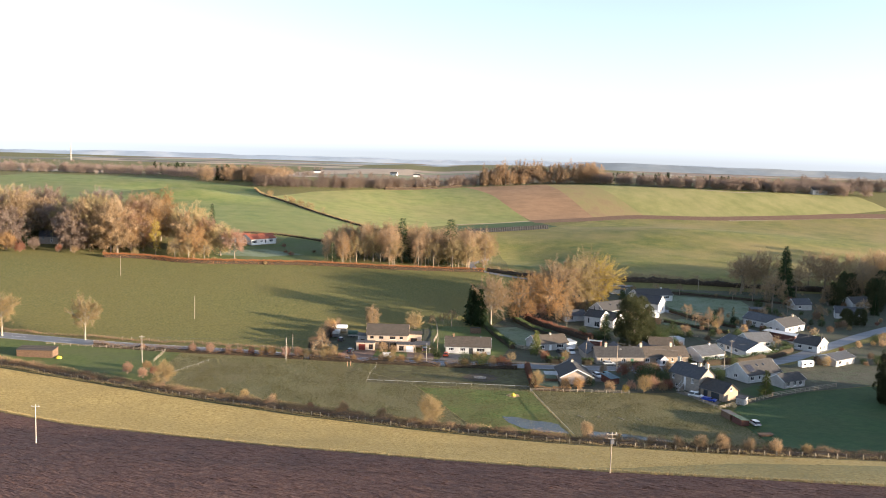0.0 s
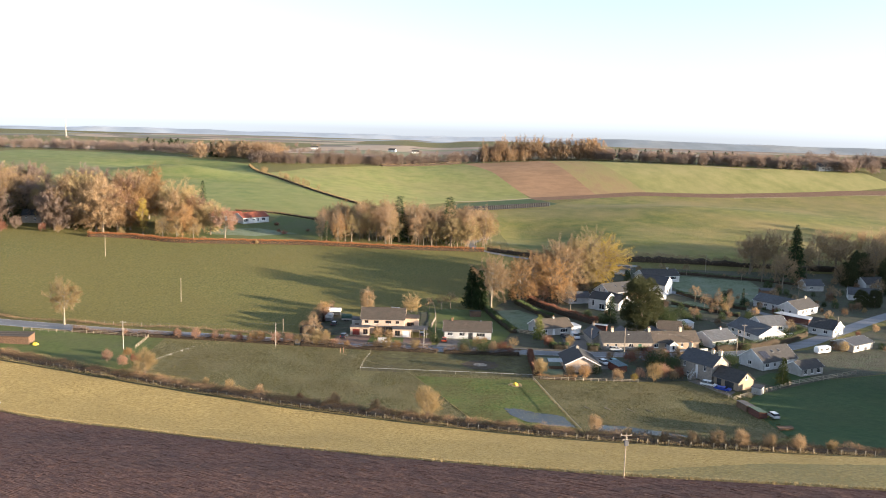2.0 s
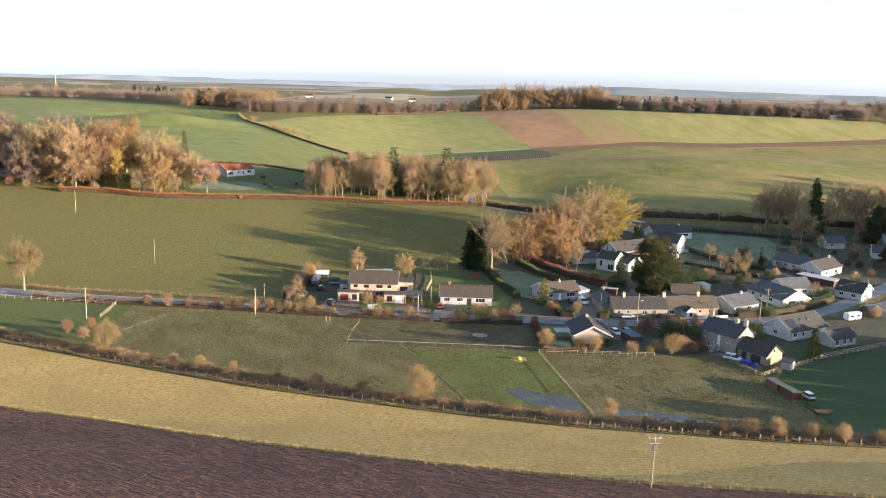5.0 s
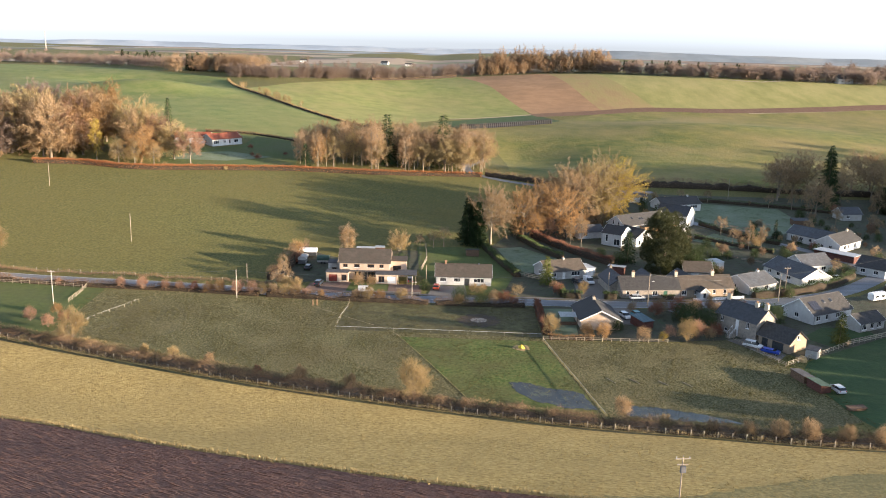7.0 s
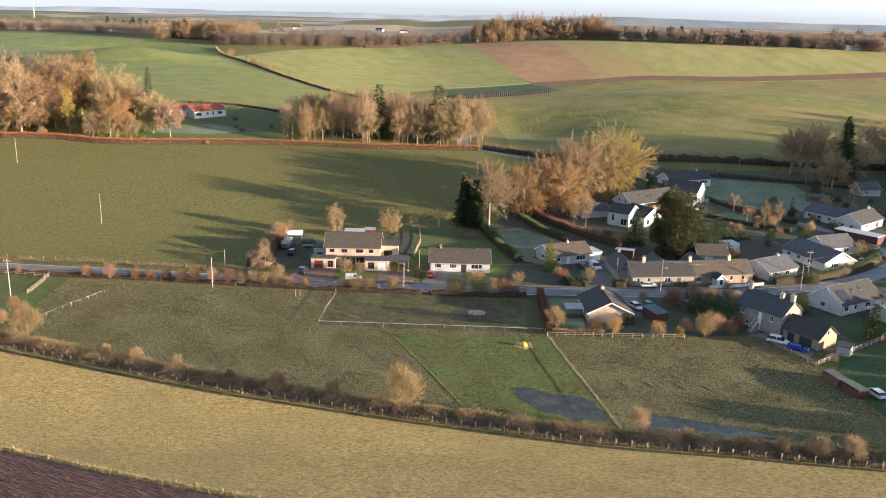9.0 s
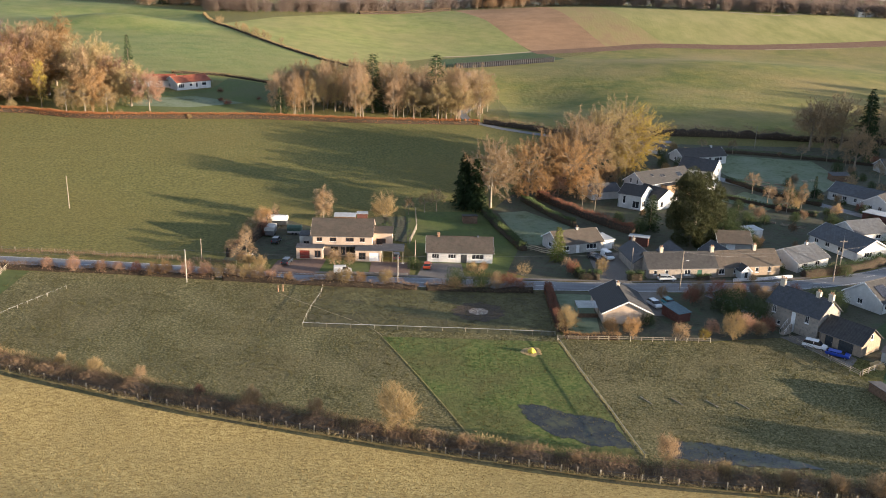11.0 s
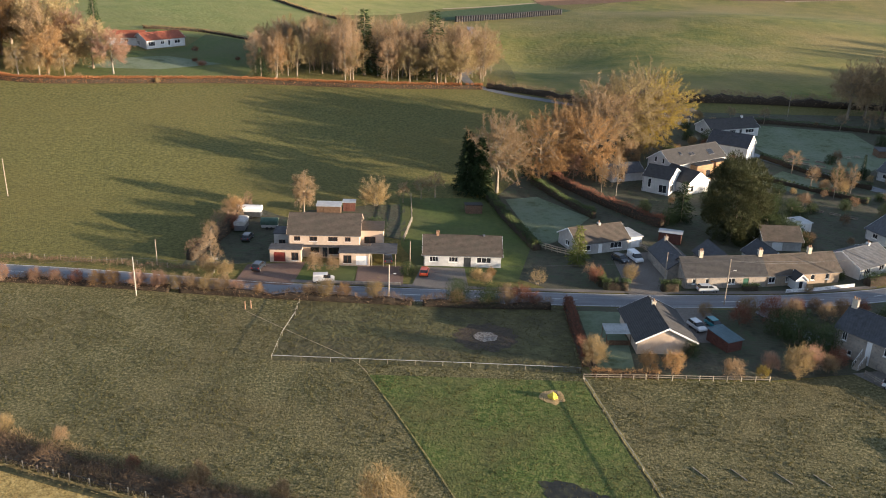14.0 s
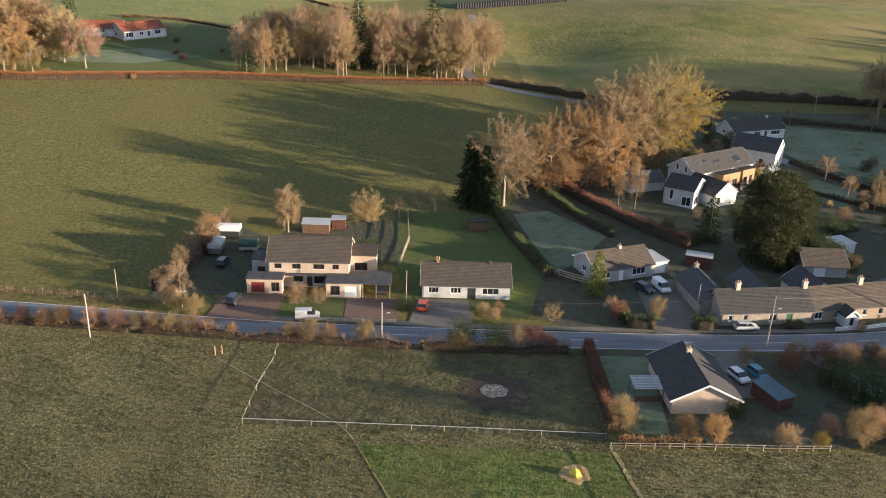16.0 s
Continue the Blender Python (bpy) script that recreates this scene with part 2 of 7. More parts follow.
def height(x, y):
    """The lie of the land: a bank under the near fields, a valley floor, a rise behind it and a hill beyond."""
    near = 26 * np.tanh(0.25 * soft(208 - y, 7) / 26)
    u = soft(y - 300 - 0.55 * (x + 95), 22)
    amp = 12 + 18 * sig(-(x + 70) / 35)
    mid = amp * np.tanh(0.125 * u / amp)
    hill = 38 * sig((y - 815) / 45) * sig((x + 20) / 70)
    left = 12 * sig((y - 760) / 70) * sig(-(x + 60) / 60)
    back = -20 * sig((y - 1250) / 120)
    # east: hill added out of view, shaped to shade village and slope foot
    east = 63 * np.exp(-((x - 470) / 90) ** 2 - ((y - 352) / 72) ** 6)
    knoll = 8 * np.exp(-((x - 185) / 100) ** 2 - ((y - 645) / 55) ** 2) - 7.5 * np.exp(-((x - 48) / 42) ** 2 - ((y - 548) / 50) ** 2)
    knoll = knoll + 7 * np.exp(-((x + 205) / 45) ** 2 - ((y - 690) / 26) ** 2) - 6 * np.exp(-((x + 235) / 60) ** 2 - ((y - 770) / 35) ** 2)
    return 0.8 + knoll + near + mid + hill + left + back + east


def gz(x, y):
    return float(height(np.float64(x), np.float64(y)))


def spread(lo, hi, step, far_lo, far_hi):
    mid_part = list(np.arange(lo, hi + 0.1, step))
    s, v = step, lo
    before = []
    while v > far_lo:
        s *= 1.25
        v -= s
        before.append(max(v, far_lo))
    s, v, after = step, mid_part[-1], []
    while v < far_hi:
        s *= 1.25
        v += s
        after.append(min(v, far_hi))
    return np.array(before[::-1] + mid_part + after)


XS, YS = spread(-440, 520, 4, -4900, 4900), spread(-60, 1240, 4, -2500, 4950)


def mesh_object(name, verts, faces, material, parent=None, smooth=False):
    me = bpy.data.meshes.new(name)
    me.from_pydata(verts, [], faces)
    me.materials.append(material)
    if smooth:
        me.shade_smooth()
    ob = new(name, me)
    if parent is not None:
        ob.parent = parent
    return ob


gx, gy = np.meshgrid(XS, YS)
gh = height(gx, gy)
far_r = np.hypot(gx, gy - 300)
gh = gh + 6 * np.sin(gx / 310 + 1.0) * np.sin(gy / 420) * np.clip((far_r - 1100) / 600, 0, 1)
nx = len(XS)
ground = mesh_object("ground", np.stack([gx.ravel(), gy.ravel(), gh.ravel()], 1).tolist(),
                     [(j * nx + i, j * nx + i + 1, (j + 1) * nx + i + 1, (j + 1) * nx + i) for j in range(len(YS) - 1) for i in range(nx - 1)],
                     M["pasture"], smooth=True)
tagged(ground, "green and brown pasture land of a shallow valley", "ground", kind="structure")


def clip(poly, axis, value, keep_above):
    out = []
    for i, p in enumerate(poly):
        q = poly[i - 1]
        a, b = (q[axis] - value), (p[axis] - value)
        if not keep_above:
            a, b = -a, -b
        if (a >= 0) != (b >= 0):
            k = a / (a - b)
            out.append((q[0] + (p[0] - q[0]) * k, q[1] + (p[1] - q[1]) * k))
        if b >= 0:
            out.append(p)
    return out


def patch(name, outline, material, lift, label, category="field"):
    """A piece of land with its own cover: the outline laid over the ground's own grid, a little proud of it."""
    verts, faces, index = [], [], {}

    def vid(p):
        k = (round(p[0], 3), round(p[1], 3))
        if k not in index:
            index[k] = len(verts)
            verts.append((p[0], p[1], gz(*p) + lift))
        return index[k]

    x0, x1 = min(p[0] for p in outline), max(p[0] for p in outline)
    for i in range(nx - 1):
        if XS[i + 1] < x0 or XS[i] > x1:
            continue
        col = clip(clip(outline, 0, XS[i], True), 0, XS[i + 1], False)
        if len(col) < 3:
            continue
        y0, y1 = min(p[1] for p in col), max(p[1] for p in col)
        for j in range(len(YS) - 1):
            if YS[j + 1] < y0 or YS[j] > y1:
                continue
            cell = clip(clip(col, 1, YS[j], True), 1, YS[j + 1], False)
            ids = []
            for p in cell:
                k = vid(p)
                if k not in ids:
                    ids.append(k)
            if len(ids) > 2:
                faces.append(ids)
    ob = mesh_object(name, verts, faces, material, smooth=True)
    return tagged(ob, label, category, kind="structure")


def ribbon(pts, width, wobble=0.0):
    """The outline of a strip along a line."""
    pts = [Vector(p) for p in pts]
    left, right = [], []
    for i, p in enumerate(pts):
        d = (pts[min(i + 1, len(pts) - 1)] - pts[max(i - 1, 0)]).normalized()
        n = Vector((-d.y, d.x)) * width / 2
        left.append(tuple(p + n * (1 + random.uniform(-wobble, wobble))))
        right.append(tuple(p - n * (1 + random.uniform(-wobble, wobble))))
    return left + right[::-1]


def smooth_line(pts, step=6.0):
    """A line through the points, rounded."""
    out = []
    n = len(pts)
    for i in range(n - 1):
        p0, p1, p2, p3 = (Vector(pts[max(0, min(n - 1, k))]) for k in (i - 1, i, i + 1, i + 2))
        m = max(1, int((p2 - p1).length / step))
        for k in range(m):
            t = k / m
            out.append(tuple(0.5 * (2 * p1 + (p2 - p0) * t + (2 * p0 - 5 * p1 + 4 * p2 - p3) * t * t + (3 * p1 - p0 - 3 * p2 + p3) * t ** 3)))
    out.append(tuple(pts[-1]))
    return out


HEDGE = smooth_line([(-300, 318), (-160, 272), (-115, 257), (-78, 243), (-49, 231.8), (-29, 225), (3, 215), (30, 207), (50, 203), (71, 198), (91, 196), (140, 190), (300, 176)])
PLOUGH = smooth_line([(-300, 290), (-140, 231), (-92.6, 211), (-65, 200.8), (-38, 187.5), (-18, 179), (2.5, 171), (21, 165.5), (31, 162.8), (66, 158), (140, 148), (300, 136)])
ROAD = smooth_line([(-420, 312), (-200, 297.5), (-118, 294.3), (-70, 294.2), (-24, 290.4), (20, 289.3), (60, 289.8), (87, 293), (108, 300), (126, 311), (149, 333), (190, 372), (260, 430)])
NORTH = [(p[0], p[1] + 3.2) for p in ROAD]

patch("ploughed_field", PLOUGH + [(300, -120), (-420, -120), (-420, 300)], M["plough"], 0.03, "bare reddish-brown ploughed field with furrows")
patch("grass_field", HEDGE + PLOUGH[::-1], M["strip"], 0.03, "pale straw-coloured grass field beside the ploughed land")
patch("paddock", [p for p in HEDGE if -90 < p[0] < 62] + [(84, 214), (82, 240), (75, 262), (58, 258.5), (29, 258.5), (29, 286), (-22, 287), (-70, 290), (-88, 289)], M["paddock"], 0.03, "rough grazed olive-green paddock with tufts")
patch("paddock", [(-160, 272), (-115, 257), (-88, 246.5), (-84, 289), (-160, 292)], M["lawn"], 0.03, "green grass yard beside the road")
patch("green_crop", [(-6.4, 258.3), (0, 243), (6.6, 227), (9.4, 219), (20, 214), (34, 211), (33, 224), (27.7, 257.5), (10, 258)], M["green"], 0.06, "triangle of brighter green crop in the paddock")
# Darker than the paddock: shade lying on the enclosure is part of its colour.
patch("enclosure", [(-21, 285.5), (-22.3, 262.5), (5, 261.2), (27.7, 260), (28.5, 285.5)], M["trampled"], 0.06, "trampled grass inside the taped enclosure, darkened for shade")
patch("grass_field", [(86, 203), (84, 214), (82.6, 240), (87.6, 248), (102, 259.5), (115, 267), (150, 280), (300, 250), (300, 178), (140, 191.5), (91, 198)], M["field_dark"], 0.045, "lush green grass field beside the village, darkened for shade")
patch("village_ground", [(28, 293), (60, 294), (87, 297), (108, 304), (124, 313), (146, 336), (260, 436), (300, 470), (230, 470), (130, 452), (62, 441), (30, 372), (20, 350), (26, 318), (20, 300)], M["earth"], 0.03, "dark earthy garden ground of the village", "ground")
patch("village_ground", [(58, 259), (75, 262), (88, 249), (115, 267), (150, 281), (300, 268), (300, 460), (260, 423), (150, 326), (126, 304.5), (108, 296), (87, 289.5), (60, 286.2), (29, 286), (29.5, 259)], M["earth"], 0.05, "earthy garden ground south of the road", "ground")

# the hill and its fields
patch("pasture_field", [(-58, 602), (-103, 657), (-150, 727), (-175, 800), (-225, 830), (-330, 880), (-420, 880), (-440, 600), (-330, 520), (-160, 500), (-75, 505)], M["far_green"], 0.03, "bright green pasture")
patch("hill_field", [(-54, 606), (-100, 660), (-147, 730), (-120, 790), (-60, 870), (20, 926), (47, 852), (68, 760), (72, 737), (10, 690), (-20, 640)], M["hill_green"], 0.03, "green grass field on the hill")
patch("hill_field", [(20, 926), (108, 936), (119, 850), (132, 759), (100, 742), (74, 738), (68, 760), (47, 852)], M["hill_brown"], 0.03, "bare brown harrowed field on the hill")
patch("hill_field", [(108, 936), (152, 930), (166, 850), (178, 775), (154, 768), (132, 759), (119, 850)], M["thin_stubble"], 0.03, "thin tan stubble beside the bare soil")
patch("hill_field", [(152, 930), (200, 915), (332, 900), (414, 880), (420, 820), (368, 800), (323, 790), (237, 776), (178, 775), (166, 850)], M["stubble"], 0.03, "yellow-green stubble field with tramlines on the hill")
patch("hill_field", [(62, 447), (100, 463), (137, 469), (190, 473), (260, 490), (420, 540), (440, 780), (368, 790), (323, 780), (237, 765), (170, 764), (131, 750), (85, 700), (30, 640), (40, 540), (36, 466)], M["slope_green"], 0.03, "wide green grass slope below the track")
patch("kale_strip", [(10, 636), (46, 660), (80, 684), (92, 700), (76, 736), (44, 715), (2, 668)], M["field_dark"], 0.06, "dark green fodder crop beside wrapped bales")
patch("track_soil", ribbon(smooth_line([(74, 731), (131, 753), (170, 767), (237, 769), (323, 784), (368, 794), (440, 800)], 12), 15), M["far_dirt"], 0.12, "brown strip of bare soil along the track", "field")
patch("track", ribbon(smooth_line([(10, 690), (72, 734), (96, 741)], 12), 3.5), M["pale_track"], 0.09, "pale stony farm track", "track")
patch("track", ribbon(smooth_line([(250, 763), (323, 778), (368, 788), (440, 792)], 12), 4), M["pale_track"], 0.09, "pale stony farm track", "track")
patch("track", ribbon(smooth_line([(262, 893), (300, 880), (333, 893), (380, 888)], 12), 4), M["pale_track"], 0.09, "pale stony farm track at the hill's edge", "track")
patch("far_land", [(-4800, 960), (-700, 900), (-330, 960), (0, 1010), (200, 970), (450, 920), (4800, 900), (4800, 4900), (-4800, 4900)], M["plain_far"], 0.2, "far brown and green farmland", "field")

# lawns, drives and roads
patch("garden_lawn", [(-4.5, 346), (17, 349), (26, 318), (21, 297), (12, 297), (12, 303), (1, 303), (-3, 315)], M["lawn"], 0.07, "mown green garden lawn", "lawn")
patch("garden_lawn", [(22.5, 349), (31, 352), (42.5, 338), (33, 322), (28, 317)], M["frost"], 0.07, "frosted garden lawn behind the hedge", "lawn")
patch("garden_lawn", [(31, 284), (39, 284), (37, 262), (31, 262)], M["frost"], 0.09, "frosted lawn beside the bungalow", "lawn")
patch("garden_lawn", [(104, 428), (118, 436), (151, 434), (152, 402), (130, 383), (110, 399)], M["frost"], 0.07, "frosted garden lawn", "lawn")
patch("garden_lawn", [(96, 372), (108, 385), (118, 372), (106, 361)], M["frost"], 0.07, "frosted garden lawn with beds", "lawn")
patch("garden_lawn", [(-118, 431), (-96, 432), (-62, 447), (-66, 505), (-92, 512), (-93, 484), (-104, 471), (-124, 462)], M["lawn"], 0.07, "frosty green garden lawn of the red-roofed bungalow", "lawn")
patch("garden_lawn", [(-116, 440), (-92, 446), (-74, 462), (-96, 466), (-112, 455)], M["frost"], 0.09, "frost patch on the lawn", "lawn")
patch("garden_lawn", [(98, 258), (113, 268), (112, 274), (101, 273), (93, 265)], M["field_dark"], 0.09, "dark green garden lawn", "lawn")
patch("drive", [(-0.5, 292.5), (11, 292.5), (10.5, 303.6), (1.5, 303.6)], M["gravel"], 0.1, "pale grey gravel drive", "drive")
patch("yard", [(-47, 300), (-30, 304), (-30, 318), (-27, 334), (-12, 340), (-3, 342), (-2, 318), (-10, 322), (-26, 326), (-40, 336), (-46, 322)], M["earth"], 0.07, "dark earthy yard beside the house", "yard")
patch("drive", [(-35, 292.5), (-23.5, 292.5), (-22.5, 304.4), (-34, 302)], M["red_chips"], 0.1, "reddish-brown paved drive", "drive")
patch("drive", [(-11.5, 293.6), (-2, 293.6), (-2, 303.5), (-11.5, 303.6)], M["red_chips"], 0.1, "reddish-brown paved drive", "drive")
patch("garden_lawn", [(-23.3, 294.4), (-11.7, 294.4), (-11.7, 303.4), (-22.4, 304.2)], M["lawn"], 0.1, "small front lawn with shrubs", "lawn")
patch("drive", [(42.5, 292), (50, 292), (51.5, 300), (53, 316), (43, 314)], M["gravel"], 0.1, "gravel drive between hedges", "drive")
patch("drive", [(49, 286), (56, 287), (57, 272), (49.5, 272)], M["gravel"], 0.1, "gravel parking space beside the bungalow", "drive")
patch("drive", [(73, 262), (78, 263), (84, 252), (81, 248)], M["gravel"], 0.1, "stony yard beside the stone house", "drive")
patch("lane", ribbon(smooth_line([(146, 332), (138, 354), (124, 376), (107, 397), (100, 408)]), 4.5), M["asphalt"], 0.1, "narrow frosty lane between gardens", "lane")
patch("lane", ribbon(smooth_line([(66, 286), (70, 279), (73, 272)]), 3), M["asphalt"], 0.1, "narrow drive to the stone house", "lane")
patch("lane", ribbon(smooth_line([(24, 620), (27, 540), (16, 478), (26, 457), (48, 447), (62, 443), (100, 450)]), 4), M["asphalt"], 0.1, "narrow country lane beside the wood", "lane")
road = patch("road", ribbon(ROAD, 6.0), M["asphalt"], 0.1, "frosty grey asphalt village road", "road")
for side in (-2.75, 2.75):
    line = [(p[0], p[1] + side) for p in ROAD if -200 < p[0] < 120]
    patch("edge_line", ribbon(line, 0.12), M["paint"], 0.13, "worn white edge line of the road", "road marking")
run = [p for p in smooth_line(ROAD, 2.0) if -200 < p[0] < 125]
for k in range(0, len(run) - 4, 7):
    patch("centre_line", ribbon(run[k:k + 3], 0.14), M["paint"], 0.13, "worn white centre line of the road", "road marking")
patch("pavement", ribbon([(p[0], p[1] + 4.1) for p in ROAD if -30 < p[0] < 100], 1.4), M["gravel"], 0.16, "narrow grey pavement beside the road", "pavement")
M["strip_green"] = mat("greyish_green_grass", [(0.15, 0.13, 0.048), (0.24, 0.195, 0.076), (0.34, 0.27, 0.11)], 1.4, 0.95, 0.3, 3.5, big=(0.15, 0.14, 0.06), big_scale=0.06)


def ragged(poly, amp, seed):
    """An outline broken up into small bays."""
    r, out = random.Random(seed), []
    for p, q in zip(poly, poly[1:] + poly[:1]):
        n_ = max(2, int(math.hypot(q[0] - p[0], q[1] - p[1]) / 0.8))
        out += [(p[0] + (q[0] - p[0]) * k / n_ + r.uniform(-amp, amp), p[1] + (q[1] - p[1]) * k / n_ + r.uniform(-amp, amp)) for k in range(n_)]
    return out


# Greener end of the strip, its colour also dulled for the shade there.
patch("grass_verge", ragged([(18, 167.2), (30, 163.8), (66, 158.8), (140, 149), (140, 181), (92, 184), (66, 181), (48, 173), (36, 167.5)], 0.6, 6), M["strip_green"], 0.06, "greener grass along the ploughed edge, dulled for shade", "grass")
patch("puddle", ragged([(17.7, 231), (21, 231.2), (25, 228.5), (32, 226), (33.5, 217), (28, 217.5), (22.2, 221), (18.5, 226)], 0.38, 3), M["water"], 0.09, "shallow flood water in the paddock", "puddle")
patch("puddle", ragged([(38.5, 219.5), (44, 219.5), (51, 217), (58, 213.5), (60, 211.5), (52, 211.5), (45, 212), (39, 214.5)], 0.38, 4), M["water"], 0.09, "shallow flood water along the fence", "puddle")
patch("scorched_ring", [(13.2 + (5.4 + 0.5 * math.sin(a * 1.3)) * math.cos(a * 0.1), 272.4 + (5.2 + 0.5 * math.cos(a * 0.9)) * math.sin(a * 0.1)) for a in range(63)], M["mud"], 0.08, "ring of dark bare earth round the ashes", "ground")
patch("ash_heap", [(13.1 + (2.1 + 0.15 * math.sin(a * 2.1)) * math.cos(a * 0.3), 272.4 + (1.9 + 0.15 * math.cos(a * 1.7)) * math.sin(a * 0.3)) for a in range(21)], M["ashes"], 0.14, "pale heap of bonfire ash", "ash heap")
patch("trodden_path", ribbon(smooth_line([(28.3, 257.5), (30.4, 244), (32.8, 230), (35, 214)], 1.5), 0.55, 0.5), M["strip_green"], 0.1, "pale rough grass under the paddock fence", "grass")
patch("field_margin", ribbon([(p[0] + 0.4, p[1] - 1.3) for p in HEDGE if -165 < p[0] < 140], 1.1, 0.35), M["trampled"], 0.07, "dark trodden margin of the grass field", "path")
patch("trodden_path", ribbon(smooth_line([(-6.4, 258.3), (0.2, 243.2), (6.6, 227.2), (9.4, 219.5)], 1.5), 0.2, 0.5), M["strip_green"], 0.1, "pale trodden line between paddock and crop", "path")
patch("trodden_path", ribbon(smooth_line([(-30.2, 280.6), (-20, 272), (-9.9, 263.6), (-6.4, 258.6)], 1.5), 0.12, 0.5), M["pale_track"], 0.1, "faint pale line across the paddock", "path")


# ---------------------------------------------------------------- helpers for things
def empty(name, x, y, z=None, turn=0.0):
    e = new(name)
    e.matrix_basis = pose(x, y, gz(x, y) if z is None else z, 0, 0, turn)
    return e


def part(name, bm, material, parent, label=""):
    """Link a bmesh as one mesh object under a thing or a part."""
    me = bpy.data.meshes.new(name)
    bm.to_mesh(me)
    bm.free()
    me.materials.append(material)
    ob = new(name, me)
    ob.parent = parent
    if label:
        tagged(ob, label)
    return ob


def box(bm, x0, x1, y0, y1, z0, z1):
    vs = [bm.verts.new(p) for p in ((x0, y0, z0), (x1, y0, z0), (x1, y1, z0), (x0, y1, z0), (x0, y0, z1), (x1, y0, z1), (x1, y1, z1), (x0, y1, z1))]
    for f in ((3, 2, 1, 0), (4, 5, 6, 7), (0, 1, 5, 4), (1, 2, 6, 5), (2, 3, 7, 6), (3, 0, 4, 7)):
        bm.faces.new([vs[i] for i in f])
    return vs


def boxed(*sizes):
    bm = bmesh.new()
    for s in sizes:
        box(bm, *s)
    return bm


def beveled(*sizes, w=0.02):
    bm = boxed(*sizes)
    bmesh.ops.bevel(bm, geom=list(bm.edges), offset=w, segments=1, affect="EDGES")
    return bm


def tube(bm, a, b, r0, r1, sides=6):
    a, b = Vector(a), Vector(b)
    d = (b - a).normalized()
    s = d.orthogonal().normalized()
    t = d.cross(s)
    rings = []
    for c, r in ((a, r0), (b, r1)):
        rings.append([bm.verts.new(c + (s * math.cos(k * math.tau / sides) + t * math.sin(k * math.tau / sides)) * r) for k in range(sides)])
    for k in range(sides):
        bm.faces.new((rings[0][k], rings[0][(k + 1) % sides], rings[1][(k + 1) % sides], rings[1][k]))
    bm.faces.new(rings[1])
    bm.faces.new(rings[0][::-1])


# building materials
def wall(name, c, d, rough=0.9):
    return mat(name, [c, d], 1.5, rough, 0.015, 30, big=tuple(v * 0.75 for v in c), big_scale=0.5, big_amount=0.5)


M["cream"] = wall("cream_render", (0.49, 0.385, 0.30), (0.56, 0.445, 0.35))
M["white"] = wall("white_render", (0.50, 0.505, 0.50), (0.60, 0.60, 0.585))
M["grey_wall"] = wall("grey_harling", (0.36, 0.35, 0.33), (0.46, 0.44, 0.41))
M["stone"] = mat("rubble_stone", [(0.15, 0.135, 0.12), (0.30, 0.265, 0.23), (0.21, 0.19, 0.17)], 2.2, 0.95, 0.05, 3, big=(0.42, 0.36, 0.29), big_scale=1.2)
M["brown_stone"] = mat("brown_stone", [(0.25, 0.20, 0.145), (0.36, 0.28, 0.20)], 2.2, 0.95, 0.04, 3, big=(0.25, 0.2, 0.16), big_scale=1.0)
M["timber"] = striped("timber_cladding", (0.34, 0.21, 0.11), (0.46, 0.29, 0.16), 0.15, 0, 0.8, 0.01, 0.4, 2, "Z")
M["shed_wood"] = striped("shed_boards", (0.14, 0.085, 0.055), (0.22, 0.14, 0.09), 0.14, 0, 0.85, 0.01, 0.5, 2, "Z")
M["red_wood"] = striped("red_brown_boards", (0.11, 0.045, 0.035), (0.165, 0.07, 0.053), 0.14, 0, 0.85, 0.01, 0.5, 2, "Z")
M["tile_brown"] = striped("brown_concrete_tiles", (0.085, 0.068, 0.054), (0.135, 0.108, 0.086), 0.16, 0, 0.85, 0.025, 0.4, 1.2, "Z", big=(0.075, 0.07, 0.055), big_scale=0.6)
M["tile_grey"] = striped("grey_tiles", (0.046, 0.045, 0.046), (0.076, 0.073, 0.072), 0.16, 0, 0.8, 0.025, 0.4, 1.2, "Z", big=(0.06, 0.058, 0.054), big_scale=0.6)
M["slate"] = striped("blue_grey_slate", (0.045, 0.049, 0.057), (0.08, 0.085, 0.097), 0.12, 0, 0.6, 0.015, 0.35, 1.5, "Z", big=(0.075, 0.075, 0.075), big_scale=0.4)
M["tile_red"] = striped("red_tiles", (0.25, 0.07, 0.04), (0.36, 0.115, 0.065), 0.2, 0, 0.8, 0.03, 0.5, 1.2, "Z")
M["frost_roof"] = striped("frosted_tiles", (0.076, 0.083, 0.095), (0.122, 0.13, 0.144), 0.16, 0, 0.8, 0.02, 0.35, 1.2, "Z", big=(0.085, 0.083, 0.082), big_scale=0.35)
M["felt"] = mat("roofing_felt", [(0.055, 0.056, 0.06), (0.09, 0.09, 0.095)], 1.0, 0.8, 0.01, 10)
M["pale_roof"] = mat("pale_sheet_roof", [(0.36, 0.38, 0.39), (0.46, 0.48, 0.49)], 0.8, 0.6, 0.01, 4)
M["teal_roof"] = striped("teal_sheet_roof", (0.06, 0.11, 0.135), (0.09, 0.155, 0.185), 0.2, 0, 0.5, 0.02, 0.3, 1, "X")
M["moss_roof"] = mat("mossy_felt_roof", [(0.04, 0.075, 0.055), (0.07, 0.11, 0.085)], 1.0, 0.85, 0.01, 8)
M["glass"] = mat("window_glass", [(0.015, 0.018, 0.022), (0.03, 0.034, 0.04)], 0.6, 0.06, spec=0.6)
